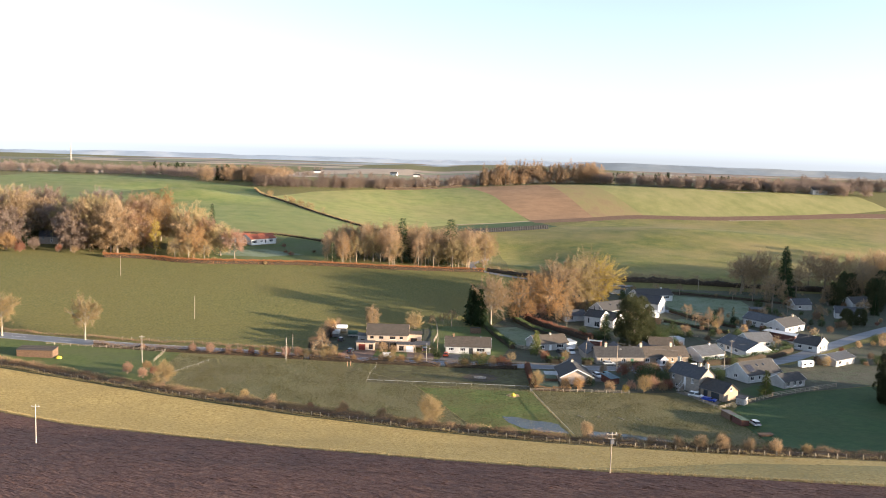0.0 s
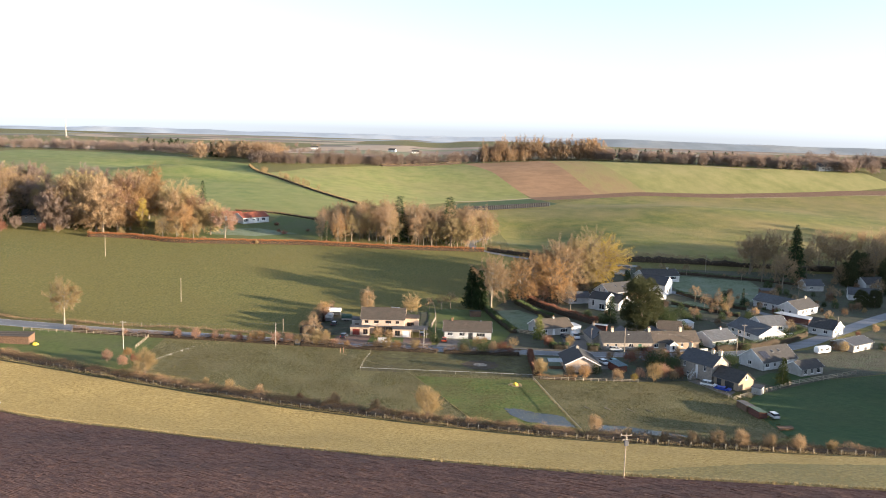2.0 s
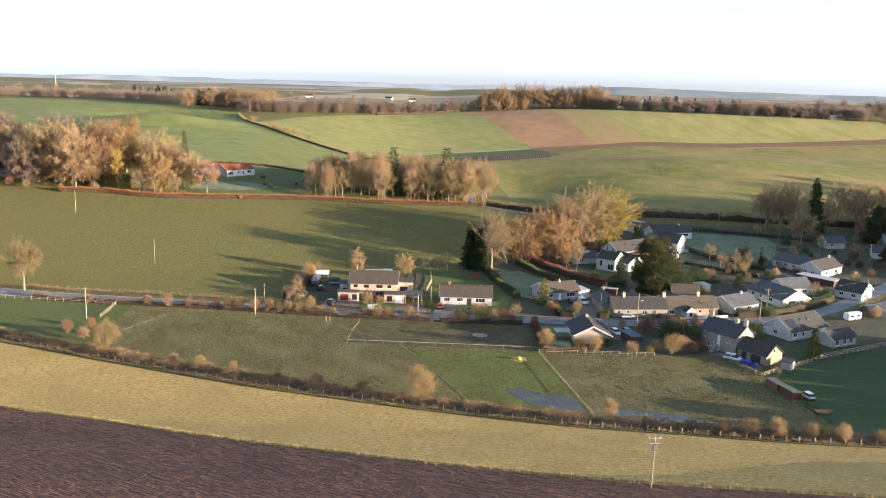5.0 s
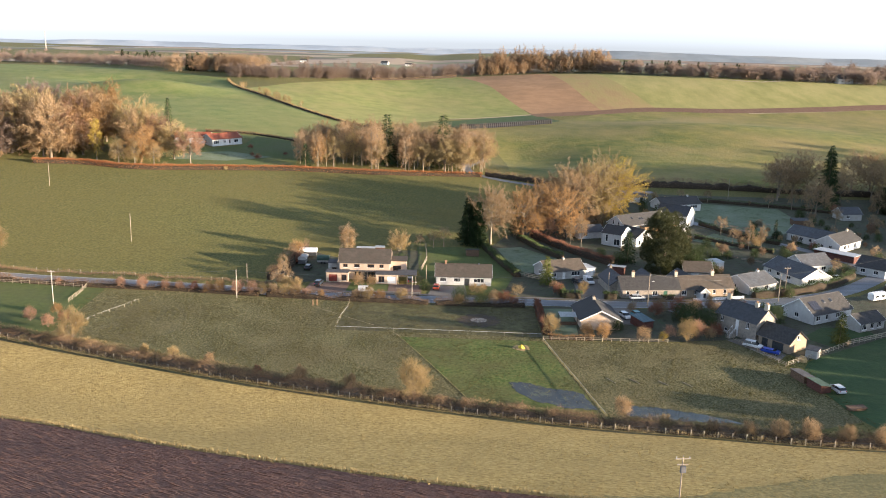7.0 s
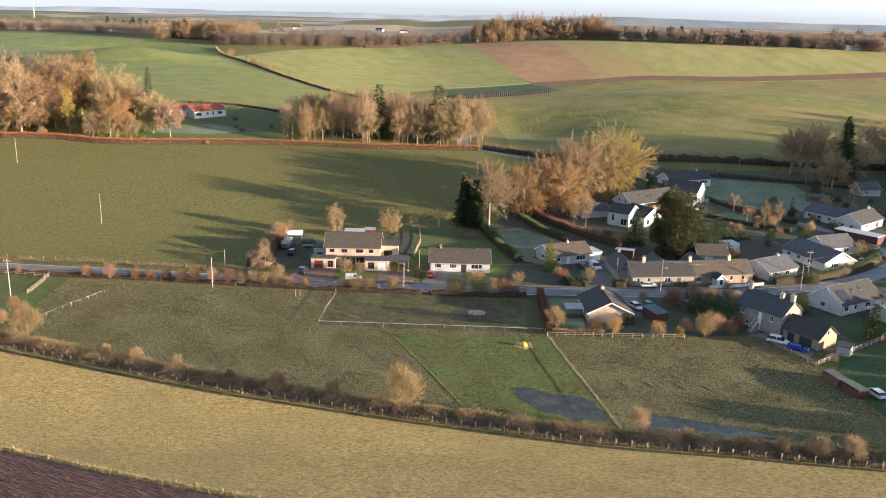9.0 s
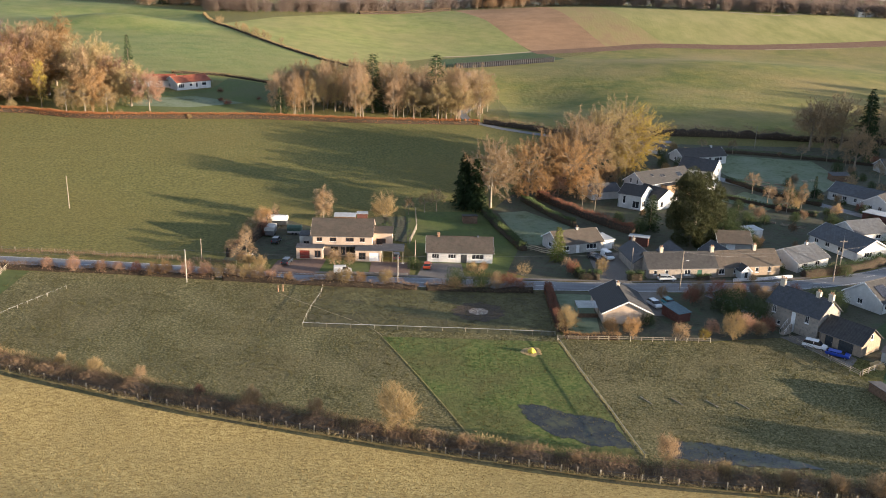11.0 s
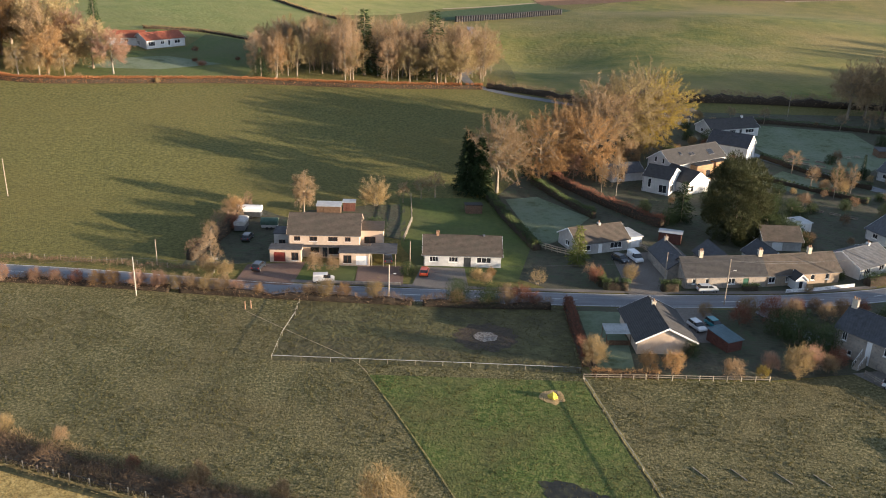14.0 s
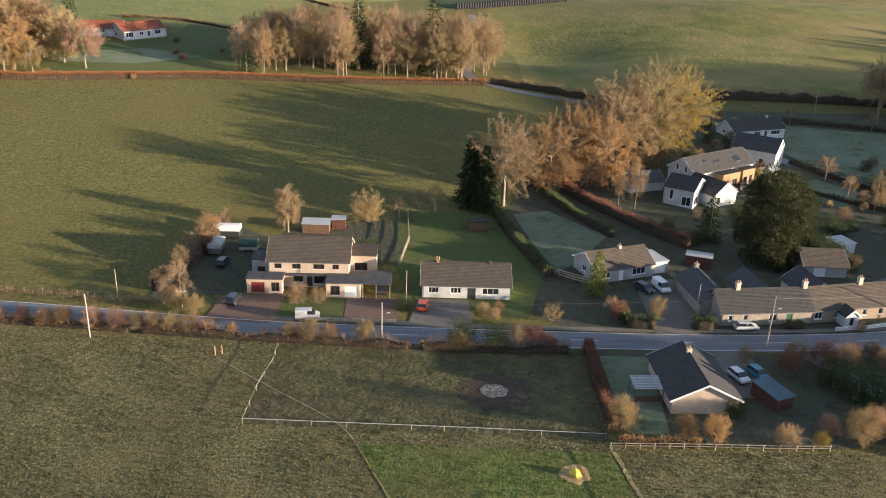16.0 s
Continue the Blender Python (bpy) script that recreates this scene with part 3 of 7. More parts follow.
M["upvc"] = mat("white_frame", [(0.74, 0.74, 0.73), (0.80, 0.80, 0.79)], 3, 0.45)
M["brown_frame"] = mat("brown_frame", [(0.10, 0.05, 0.03), (0.14, 0.075, 0.05)], 3, 0.5)
M["red_door"] = mat("red_door", [(0.16, 0.03, 0.022), (0.21, 0.045, 0.035)], 2, 0.5)
M["green_door"] = mat("green_door", [(0.03, 0.10, 0.07), (0.045, 0.13, 0.09)], 2, 0.5)
M["dark_door"] = mat("dark_door", [(0.03, 0.035, 0.04), (0.05, 0.055, 0.06)], 2, 0.5)
M["pot"] = mat("clay_pot", [(0.30, 0.17, 0.10), (0.40, 0.25, 0.16)], 4, 0.8)
M["chimney_stone"] = mat("pale_chimney_render", [(0.48, 0.42, 0.32), (0.58, 0.51, 0.40)], 2, 0.9, 0.02, 8)
M["plastic"] = mat("grey_gutter", [(0.10, 0.10, 0.105), (0.14, 0.14, 0.145)], 3, 0.5)
M["wood_post"] = mat("weathered_post", [(0.22, 0.185, 0.14), (0.36, 0.31, 0.24)], 3, 0.9, 0.01, 20, per_object=0.3)
M["pole_wood"] = mat("pole_wood", [(0.26, 0.21, 0.16), (0.38, 0.32, 0.25)], 3, 0.85, 0.01, 20)
M["pale_pole"] = mat("pale_concrete_post", [(0.36, 0.33, 0.28), (0.48, 0.44, 0.38)], 3, 0.8)
M["tape"] = mat("white_fence_tape", [(0.40, 0.40, 0.38), (0.5, 0.5, 0.48)], 3, 0.6)
M["wire"] = mat("dull_wire", [(0.10, 0.10, 0.10), (0.16, 0.16, 0.16)], 3, 0.5, metal=0.6)
M["ceramic"] = mat("insulator", [(0.5, 0.5, 0.48), (0.6, 0.6, 0.58)], 3, 0.3)
M["panel"] = mat("solar_panel", [(0.02, 0.022, 0.03), (0.035, 0.035, 0.045)], 2, 0.2, spec=0.5)


def hole_wall(bm, L, z0, z1, holes, depth=0.14):
    """A wall along x at y = 0, facing -y, with openings (x0, x1, za, zb) and their reveals."""
    xs = sorted({0.0, L, *[h[0] for h in holes], *[h[1] for h in holes]})
    zs = sorted({z0, z1, *[h[2] for h in holes], *[h[3] for h in holes]})
    for a, b in zip(xs, xs[1:]):
        for c, d in zip(zs, zs[1:]):
            mx, mz = (a + b) / 2, (c + d) / 2
            if any(h[0] < mx < h[1] and h[2] < mz < h[3] for h in holes):
                continue
            bm.faces.new([bm.verts.new(p) for p in ((a, 0, c), (b, 0, c), (b, 0, d), (a, 0, d))])
    for a, b, c, d in holes:
        for p, q in (((a, c), (b, c)), ((b, c), (b, d)), ((b, d), (a, d)), ((a, d), (a, c))):
            bm.faces.new([bm.verts.new(v) for v in ((p[0], 0, p[1]), (p[0], depth, p[1]), (q[0], depth, q[1]), (q[0], 0, q[1]))])


def window_part(parent, m, w, h, frame_mat, bars=1, sill=True):
    """A window of the size w x h whose lower left corner sits at the pose m: frame with pane and sill."""
    bm = bmesh.new()
    f = 0.09
    xs = [0, f] + [w * k / (bars + 1) + o for k in range(1, bars + 1) for o in (-0.035, 0.035)] + [w - f, w]
    zs = [0, f, h - f, h]
    for i in range(len(xs) - 1):
        for j in range(3):
            if i % 2 == 0 or j != 1:
                box(bm, xs[i], xs[i + 1], -0.03, 0.06, zs[j], zs[j + 1])
    bmesh.ops.remove_doubles(bm, verts=list(bm.verts), dist=0.0005)
    win = part("window", bm, frame_mat, parent)
    win.matrix_basis = m
    part("pane", boxed((f, w - f, 0.012, 0.03, f, h - f)), M["glass"], win, "dark reflecting glass")
    if sill:
        part("sill", boxed((-0.08, w + 0.08, -0.2, 0.0, -0.1, -0.004)), M["upvc"], win)
    return win


FOOT = []


def house(name, label, A, turn, L, W, eave, ridge, walls, roof, front=(), right=(), left=(), frames="upvc", chimneys=(), skylights=(),
          over=0.35, z=None, base=None, trim="upvc", category="house", panels=(), group="", doors=(), gutter=True):
    """A gabled house: front wall from A along turn, ridge along the same line. Openings: (x, z, w, h, bars) along each wall seen from outside."""
    h0 = empty(name, A[0], A[1], z, turn)
    if z is None:
        c, s = math.cos(radians(turn)), math.sin(radians(turn))
        lows = [gz(A[0] + c * u - s * v, A[1] + s * u + c * v) for u in (0, L) for v in (0, W)]
        h0.location.z = sum(lows) / 4
    tagged(h0, label, category, group)
    FOOT.append((A, turn, L, W))
    bm = bmesh.new()
    hole_wall(bm, L, -1.5, eave, [(x, x + w, q, q + h) for x, q, w, h, b in front] + [(x, x + w, 0, h) for x, w, h, mt, side in doors if side == "front"])
    for side, holes in (("right", right), ("left", left)):
        b2 = bmesh.new()
        hole_wall(b2, W, -1.5, eave, [(x, x + w, q, q + h) for x, q, w, h, b in holes if q + h < eave] + [(x, x + w, 0, h) for x, w, h, mt, sd in doors if sd == side])
        g = [b2.verts.new(p) for p in ((0, 0, eave), (W, 0, eave), (W / 2, 0, ridge))]
        b2.faces.new(g)
        m2 = pose(L, 0, 0, 0, 0, 90) if side == "right" else pose(0, W, 0, 0, 0, -90)
        bmesh.ops.transform(b2, matrix=m2, verts=list(b2.verts))
        tmp = bpy.data.meshes.new("t")
        b2.to_mesh(tmp)
        bm.from_mesh(tmp)
        bpy.data.meshes.remove(tmp)
        b2.free()
    vs = [bm.verts.new(p) for p in ((L, W, -1.5), (0, W, -1.5), (0, W, eave), (L, W, eave))]
    bm.faces.new(vs)
    wall_ob = part("wall", bm, M[walls], h0)
    # roof: two slabs
    k = (ridge - eave) / (W / 2)
    th = 0.16
    for nm, ya, sgn in (("roof_slope", 0.0, 1), ("roof_slope", W, -1)):
        bm = bmesh.new()
        y_e, z_e = ya - sgn * over, eave - over * k
        pts = [(-over, y_e, z_e), (L + over, y_e, z_e), (L + over, W / 2, ridge), (-over, W / 2, ridge)]
        lo = [bm.verts.new((p[0], p[1], p[2] + 0.02)) for p in pts]
        hi = [bm.verts.new((p[0], p[1], p[2] + 0.02 + th)) for p in pts]
        if sgn < 0:
            lo, hi = lo[::-1], hi[::-1]
        bm.faces.new(hi)
        bm.faces.new(lo[::-1])
        for i in range(4):
            bm.faces.new((lo[i], lo[(i + 1) % 4], hi[(i + 1) % 4], hi[i]))
        part(nm, bm, M[roof], h0)
    bm = bmesh.new()
    tube(bm, (-over, W / 2, ridge + th - 0.02), (L + over, W / 2, ridge + th - 0.02), 0.13, 0.13, 6)
    part("ridge_tiles", bm, M[roof], h0)
    if trim:
        for xx in (-over - 0.03, L + over):
            for ya, sgn in ((0.0, 1), (W, -1)):
                bm = bmesh.new()
                y_e, z_e = ya - sgn * over, eave - over * k
                q = [(xx, y_e, z_e - 0.1), (xx, W / 2, ridge - 0.1), (xx, W / 2, ridge + th + 0.05), (xx, y_e, z_e + th + 0.05)]
                a = [bm.verts.new(p) for p in q]
                b = [bm.verts.new((p[0] + 0.03, p[1], p[2])) for p in q]
                bm.faces.new(a)
                bm.faces.new(b[::-1])
                for i in range(4):
                    bm.faces.new((a[i], b[i], b[(i + 1) % 4], a[(i + 1) % 4]))
                part("bargeboard", bm, M[trim], h0)
    if gutter:
        bm = bmesh.new()
        tube(bm, (-over, -over - 0.06, eave - over * k + 0.08), (L + over, -over - 0.06, eave - over * k + 0.08), 0.07, 0.07, 6)
        part("gutter", bm, M["plastic"], h0)
        bm = bmesh.new()
        tube(bm, (0.25, -0.06, 0), (0.25, -0.06, eave - 0.1), 0.045, 0.045, 6)
        part("downpipe", bm, M["plastic"], h0)
    for x, q, w, h, b in front:
        window_part(h0, pose(x, 0.08, q), w, h, M[frames], b)
    for x, q, w, h, b in right:
        window_part(h0, pose(L, 0, 0, 0, 0, 90) @ pose(x, 0.08 if q + h < eave else -0.02, q), w, h, M[frames], b)
    for x, q, w, h, b in left:
        window_part(h0, pose(0, W, 0, 0, 0, -90) @ pose(x, 0.08 if q + h < eave else -0.02, q), w, h, M[frames], b)
    for x, w, h, mt, side in doors:
        d = part("door", beveled((0, w, 0, 0.06, 0, h - 0.01), (w * 0.15, w * 0.85, -0.02, 0.0, h * 0.55, h * 0.9), w=0.012), M[mt], h0)
        m0 = {"front": Matrix(), "right": pose(L, 0, 0, 0, 0, 90), "left": pose(0, W, 0, 0, 0, -90)}[side]
        d.matrix_basis = m0 @ pose(x, 0.08, 0)
        bm = bmesh.new()
        bmesh.ops.create_icosphere(bm, subdivisions=1, radius=0.045, matrix=Matrix.Translation((w * 0.88, -0.05, 1.0)))
        part("door_handle", bm, M["ceramic"], d)
    for x, mt, w, hh, pots in chimneys:
        st = part("chimney", beveled((x - w / 2, x + w / 2, W / 2 - 0.35, W / 2 + 0.35, ridge - 0.9, ridge + hh), (x - w / 2 - 0.07, x + w / 2 + 0.07, W / 2 - 0.42, W / 2 + 0.42, ridge + hh - 0.12, ridge + hh + 0.04), w=0.02), M[mt], h0)
        for p in range(pots):
            bm = bmesh.new()
            px = x + (p - (pots - 1) / 2) * 0.42
            tube(bm, (px, W / 2, ridge + hh), (px, W / 2, ridge + hh + 0.5), 0.15, 0.12, 8)
            part("chimney_pot", bm, M["pot"], st)
    for x, v, w, h in skylights:
        sl = part("skylight", beveled((0, w, 0, h, 0.0, 0.1), w=0.02), M["plastic"], h0)
        ang = math.degrees(math.atan(k))
        sl.matrix_basis = pose(x, v, eave + v * k + 0.02 + th, ang, 0, 0)
        part("pane", boxed((0.08, w - 0.08, 0.08, h - 0.08, 0.101, 0.112)), M["glass"], sl)
    for x, v, w, h in panels:
        pn = part("solar_panel", beveled((0, w, 0, h, 0.04, 0.1), w=0.01), M["panel"], h0)
        pn.matrix_basis = pose(x, v, eave + v * k + 0.02 + th, math.degrees(math.atan(k)), 0, 0)
    return h0


def flat_block(parent, name, x0, x1, y0, y1, h, walls, roof, door=None, window=None, label=""):
    """A flat-roofed part of a house: walls with a lid that stands out, and a door."""
    bm = bmesh.new()
    holes = []
    if door:
        holes.append((door[0] - x0, door[0] - x0 + door[1], 0, door[2]))
    if window:
        holes.append((window[0] - x0, window[0] - x0 + window[2], window[1], window[1] + window[3]))
    hole_wall(bm, x1 - x0, -1.0, h, holes)
    bmesh.ops.translate(bm, verts=list(bm.verts), vec=(x0, y0, 0))
    for a, b in (((x1, y0), (x1, y1)), ((x1, y1), (x0, y1)), ((x0, y1), (x0, y0))):
        bm.faces.new([bm.verts.new(p) for p in ((a[0], a[1], -1), (b[0], b[1], -1), (b[0], b[1], h), (a[0], a[1], h))])
    ob = part(name, bm, M[walls], parent, label)
    part("flat_roof", beveled((x0 - 0.2, x1 + 0.2, y0 - 0.25, y1, h + 0.002, h + 0.18), w=0.03), M[roof], ob)
    if door:
        part("door", beveled((door[0], door[0] + door[1], y0 + 0.08, y0 + 0.13, 0, door[2] - 0.01), w=0.012), M[door[3]], ob)
    if window:
        window_part(ob, pose(window[0], y0 + 0.08, window[1]), window[2], window[3], M["brown_frame"], 1)
    return ob


# ---------------------------------------------------------------- houses
b1 = house("house", "two-storey cream rendered house with brown tiled roof", (-26.4, 307.2), 0.5, 14.8, 10, 5.0, 7.9, "cream", "tile_brown",
           front=((1.2, 3.5, 1.3, 1.0, 1), (4.4, 3.5, 1.6, 1.0, 1), (8.3, 3.5, 2.0, 1.0, 1), (11.8, 3.5, 1.2, 1.0, 1), (4.6, 0.9, 1.8, 1.3, 1), (8.4, 0.6, 2.6, 1.6, 2)),
           frames="brown_frame", doors=((7.1, 1.0, 2.1, "dark_door", "front"),), trim="cream")
flat_block(b1, "garage", -3.4, 3.0, -3.2, 0.0, 2.7, "cream", "felt", (-2.6, 2.4, 2.1, "red_door"), (1.0, 0.3, 1.5, 1.8))
flat_block(b1, "porch", 11.0, 17.2, -4.2, 0.0, 2.6, "cream", "felt", (14.4, 2.4, 2.05, "upvc"), (11.8, 0.3, 1.7, 1.8))
flat_block(b1, "lean_to", -3.4, 0.0, 2.6, 7.0, 4.0, "grey_wall", "felt", None, (-2.4, 1.6, 1.4, 1.1), "grey boarded lean-to")
rw = flat_block(b1, "side_wing", 14.8, 19.6, 4.2, 10.2, 4.6, "cream", "tile_brown", None, (15.6, 1.6, 2.4, 1.6))
cp = part("carport_roof", beveled((17.3, 22.8, -4.4, 1.6, 2.6, 2.78), w=0.03), M["felt"], b1, "grey felted carport roof on posts")
for px in (17.6, 20.0, 22.5):
    part("carport_post", boxed((px, px + 0.12, -4.2, -4.08, -0.3, 2.6)), M["wood_post"], cp)
part("canopy", beveled((3.1, 11.0, -1.2, 0.0, 2.55, 2.7), w=0.03), M["felt"], b1)

house("bungalow", "white rendered bungalow with brown tiled roof and dark door", (2.0, 304.4), -0.3, 16.1, 9.2, 2.6, 5.2, "white", "tile_brown",
      front=((1.2, 1.0, 1.8, 1.15, 2), (5.2, 1.0, 1.9, 1.15, 2), (11.0, 0.9, 3.0, 1.25, 2)), doors=((8.3, 1.5, 2.1, "dark_door", "front"),),
      chimneys=((2.8, "pot", 0.5, 0.6, 2), (12.6, "plastic", 0.35, 0.3, 0)))
house("bungalow", "grey harled bungalow with brown tiled roof beside a conifer", (35.4, 312.5), 21, 13, 8.6, 2.6, 4.9, "grey_wall", "tile_brown",
      front=((1.4, 0.9, 1.8, 1.2, 1), (8.2, 0.8, 3.0, 1.4, 2)), left=((3.2, 0.9, 1.6, 1.2, 1),), doors=((5.2, 1.0, 2.1, "upvc", "front"),), chimneys=((7.5, "grey_wall", 0.6, 0.6, 1),))
g3 = empty("garage", 47.9, 317.6, None, 21)
tagged(g3, "flat-roofed white garage beside the bungalow", "garage")
flat_block(g3, "garage_block", 0, 3.4, 0.4, 6.5, 2.5, "white", "pale_roof", (0.5, 2.4, 2.05, "upvc"))
house("bungalow", "small bungalow with cream gable and dark tiled roof", (48.2, 267.6), 91.5, 12.6, 9.8, 2.5, 4.9, "cream", "tile_grey",
      front=((2, 0.9, 1.4, 1.2, 1), (7, 0.9, 1.6, 1.2, 1)), chimneys=((9.5, "chimney_stone", 0.6, 0.7, 1),), over=0.5)
pg = empty("pergola", 33.6, 270.2, None, 2)
tagged(pg, "wooden lean-to with striped clear roof beside the bungalow", "pergola")
for k in range(9):
    part("roof_slat", boxed((0.0, 4.6, k * 0.42, k * 0.42 + 0.26, 2.3 + k * 0.02, 2.36 + k * 0.02)), M["pale_roof"], pg)
for px, py in ((0.1, 0.1), (4.3, 0.1), (0.1, 3.4), (4.3, 3.4)):
    part("post", boxed((px, px + 0.12, py, py + 0.12, -0.3, 2.3)), M["shed_wood"], pg)
part("side_panel", boxed((0.1, 4.4, 0.05, 0.1, 0.0, 1.0)), M["shed_wood"], pg)

row1 = [(1.4, 1.0, 0.8, 1.1, 0), (4.2, 1.0, 0.8, 1.1, 0), (9.0, 0.8, 1.5, 1.3, 1)]
house("cottage", "stone terraced cottage with grey slate roof", (54.4, 295.9), 6.5, 17.0, 7.6, 2.6, 5.3, "stone", "tile_grey", front=row1, doors=((12.2, 1.2, 2.0, "green_door", "front"),),
      chimneys=((4.2, "chimney_stone", 0.8, 1.3, 2), (16.9, "chimney_stone", 0.8, 1.3, 2)), trim="", group="terrace cottages")
house("cottage", "brown stone terraced cottage with brown roof", (71.35, 297.85), 11.5, 16.8, 7.6, 2.6, 5.3, "brown_stone", "tile_brown",
      front=((0.6, 0.8, 1.5, 1.3, 1), (4.5, 0.8, 1.0, 1.3, 1), (10.2, 0.9, 0.9, 1.2, 0), (13.6, 0.9, 0.9, 1.2, 0)), right=((3, 1, 1, 1.2, 0),), chimneys=((11.5, "chimney_stone", 0.8, 1.3, 2),), trim="", group="terrace cottages")
house("porch", "small gabled white porch on the cottage front", (79.4, 297.0), 101, 2.6, 2.6, 2.1, 3.2, "white", "tile_grey", left=((0.8, 0.2, 1.0, 1.7, 0),), over=0.2, category="porch", gutter=False)
house("cottage_wing", "grey-roofed rear wing of the terrace", (58.0, 300.6), 96, 11.5, 6.2, 2.6, 4.8, "stone", "slate", left=(), chimneys=((10.5, "stone", 0.7, 0.9, 1),), trim="", category="cottage")
house("cottage_wing", "slate-roofed rear wing of the terrace", (67.4, 303.6), 98, 8.5, 6.0, 2.5, 4.8, "stone", "slate", trim="", category="cottage")
house("cottage_wing", "slate-roofed rear wing of the terrace", (79.0, 305.4), 100, 8.0, 6.5, 2.5, 4.8, "white", "slate", trim="upvc", category="cottage")

house("stone_house", "two-storey rubble stone house with slate roof", (73.0, 270.0), -55, 11.6, 7.6, 4.8, 7.6, "stone", "slate",
      front=((1.2, 2.9, 0.9, 1.5, 1), (8.6, 2.9, 0.9, 1.5, 1), (2.6, 0.6, 0.8, 0.9, 0)), doors=((5.6, 0.95, 4.3, "upvc", "front"),),
      chimneys=((0.5, "chimney_stone", 1.0, 1.5, 3), (8.6, "chimney_stone", 0.9, 1.1, 2), (11.3, "chimney_stone", 1.0, 1.4, 2)), trim="", right=((2.6, 1.0, 0.9, 1.2, 0),))
house("byre", "low stone outbuilding with slate roof and open doors", (79.9, 259.8), -55, 8.6, 6.8, 2.6, 5.0, "brown_stone", "tile_grey",
      right=((2.8, 3.0, 0.9, 1.1, 0),), doors=((1.2, 1.6, 2.1, "dark_door", "front"), (4.0, 3.0, 2.1, "dark_door", "front")), trim="", category="outbuilding")
st = empty("outside_stair", 75.6, 265.2, None, -55)
tagged(st, "white-railed outside stair up to the house door", "stair")
for k in range(9):
    part("step", boxed((0.1, 1.1, -0.3 - (8 - k) * 0.28, -0.02 - (8 - k) * 0.28 + 0.02, 0, 0.22 * (k + 1))), M["stone"], st)
for xx in (0.05, 1.1):
    bm = bmesh.new()
    tube(bm, (xx, -2.5, 1.1), (xx, -0.1, 2.95), 0.04, 0.04, 6)
    for k in range(5):
        tube(bm, (xx, -2.45 + k * 0.56, 0.2 + k * 0.44), (xx, -2.45 + k * 0.56, 1.12 + k * 0.44), 0.025, 0.025, 5)
    part("railing", bm, M["upvc"], st)

house("bungalow", "white rendered house with grey roof, skylights and solar panels", (100.0, 275.4), 30, 15.5, 9.4, 2.7, 5.9, "white", "tile_grey",
      front=((1.2, 0.9, 1.6, 1.3, 1), (5.0, 0.9, 0.9, 1.3, 0), (9.2, 0.9, 2.0, 1.3, 2)), left=((3.5, 0.9, 1.3, 1.2, 1),), skylights=((6.6, 2.4, 0.8, 1.2), (9.6, 2.4, 0.8, 1.2)), panels=((1.2, 0.9, 3.2, 3.0),))
house("garden_house", "low dark-roofed building with white veranda windows", (109.6, 270.0), 28, 9.5, 6.0, 2.4, 4.0, "grey_wall", "tile_grey", front=((1.0, 0.6, 1.6, 1.6, 2), (4.2, 0.6, 1.2, 1.6, 1), (6.8, 0.6, 1.6, 1.6, 2)), category="outbuilding")
house("bungalow", "white bungalow with frosted grey roof behind a hedge", (92.8, 302.6), 30, 11.5, 9.6, 2.5, 4.8, "white", "frost_roof", front=((1.5, 0.9, 2.0, 1.2, 2), (6.6, 0.9, 1.6, 1.2, 1)), left=((3.5, 0.9, 1.2, 1.2, 1),), chimneys=((8.5, "white", 0.6, 0.6, 1),))
house("bungalow", "white bungalow with frosted slate roof and cream gable", (106.5, 329.0), -71, 17.2, 10.8, 2.5, 5.2, "white", "frost_roof",
      front=((2, 0.9, 1.5, 1.2, 1), (6, 0.9, 1.5, 1.2, 1), (10.5, 0.9, 1.8, 1.2, 1)), right=((2.4, 0.8, 2.6, 1.4, 2), (7.0, 0.9, 1.2, 1.2, 1)))
house("bungalow", "white bungalow with frosted grey roof", (119.4, 328.6), 20, 11.5, 9.0, 2.6, 5.2, "white", "frost_roof", front=((1.5, 0.9, 1.6, 1.2, 1), (7, 0.9, 1.8, 1.2, 1)), right=((3, 0.9, 1.4, 1.2, 1),))
house("garage", "small brown-roofed garage among gardens", (78.4, 319.0), -2, 8.6, 7.5, 2.4, 4.6, "grey_wall", "tile_brown", doors=((2.0, 2.4, 2.0, "upvc", "front"),), category="garage")
house("villa", "white rendered house with grey roof and many windows", (133.6, 379.5), -56, 17.5, 8.6, 2.9, 5.4, "white", "frost_roof",
      front=((1.6, 1.0, 1.5, 1.2, 1), (5.2, 1.0, 1.5, 1.2, 1), (9.0, 1.0, 1.2, 1.2, 1), (12.4, 1.0, 1.5, 1.2, 1)))
house("villa", "white gabled house wing with frosted roof", (144.2, 358.8), 40, 16.5, 9.2, 2.9, 5.6, "white", "tile_grey",
      front=((3.4, 0.8, 1.6, 1.5, 1), (6.4, 0.8, 1.2, 1.5, 1), (10.8, 0.8, 1.6, 1.5, 1)), left=((2.2, 1.0, 1.2, 1.2, 1), (5.2, 1.0, 1.2, 1.2, 1)), chimneys=((14, "chimney_stone", 0.7, 0.8, 1),))
gr = empty("garage_row", 133.4, 354.6, None, -50)
tagged(gr, "long red-brown timber garage with pale flat roof", "garage")
flat_block(gr, "garage_block", 0, 14, 0, 5.5, 2.3, "red_wood", "pale_roof", (2, 2.4, 2.0, "red_wood"))
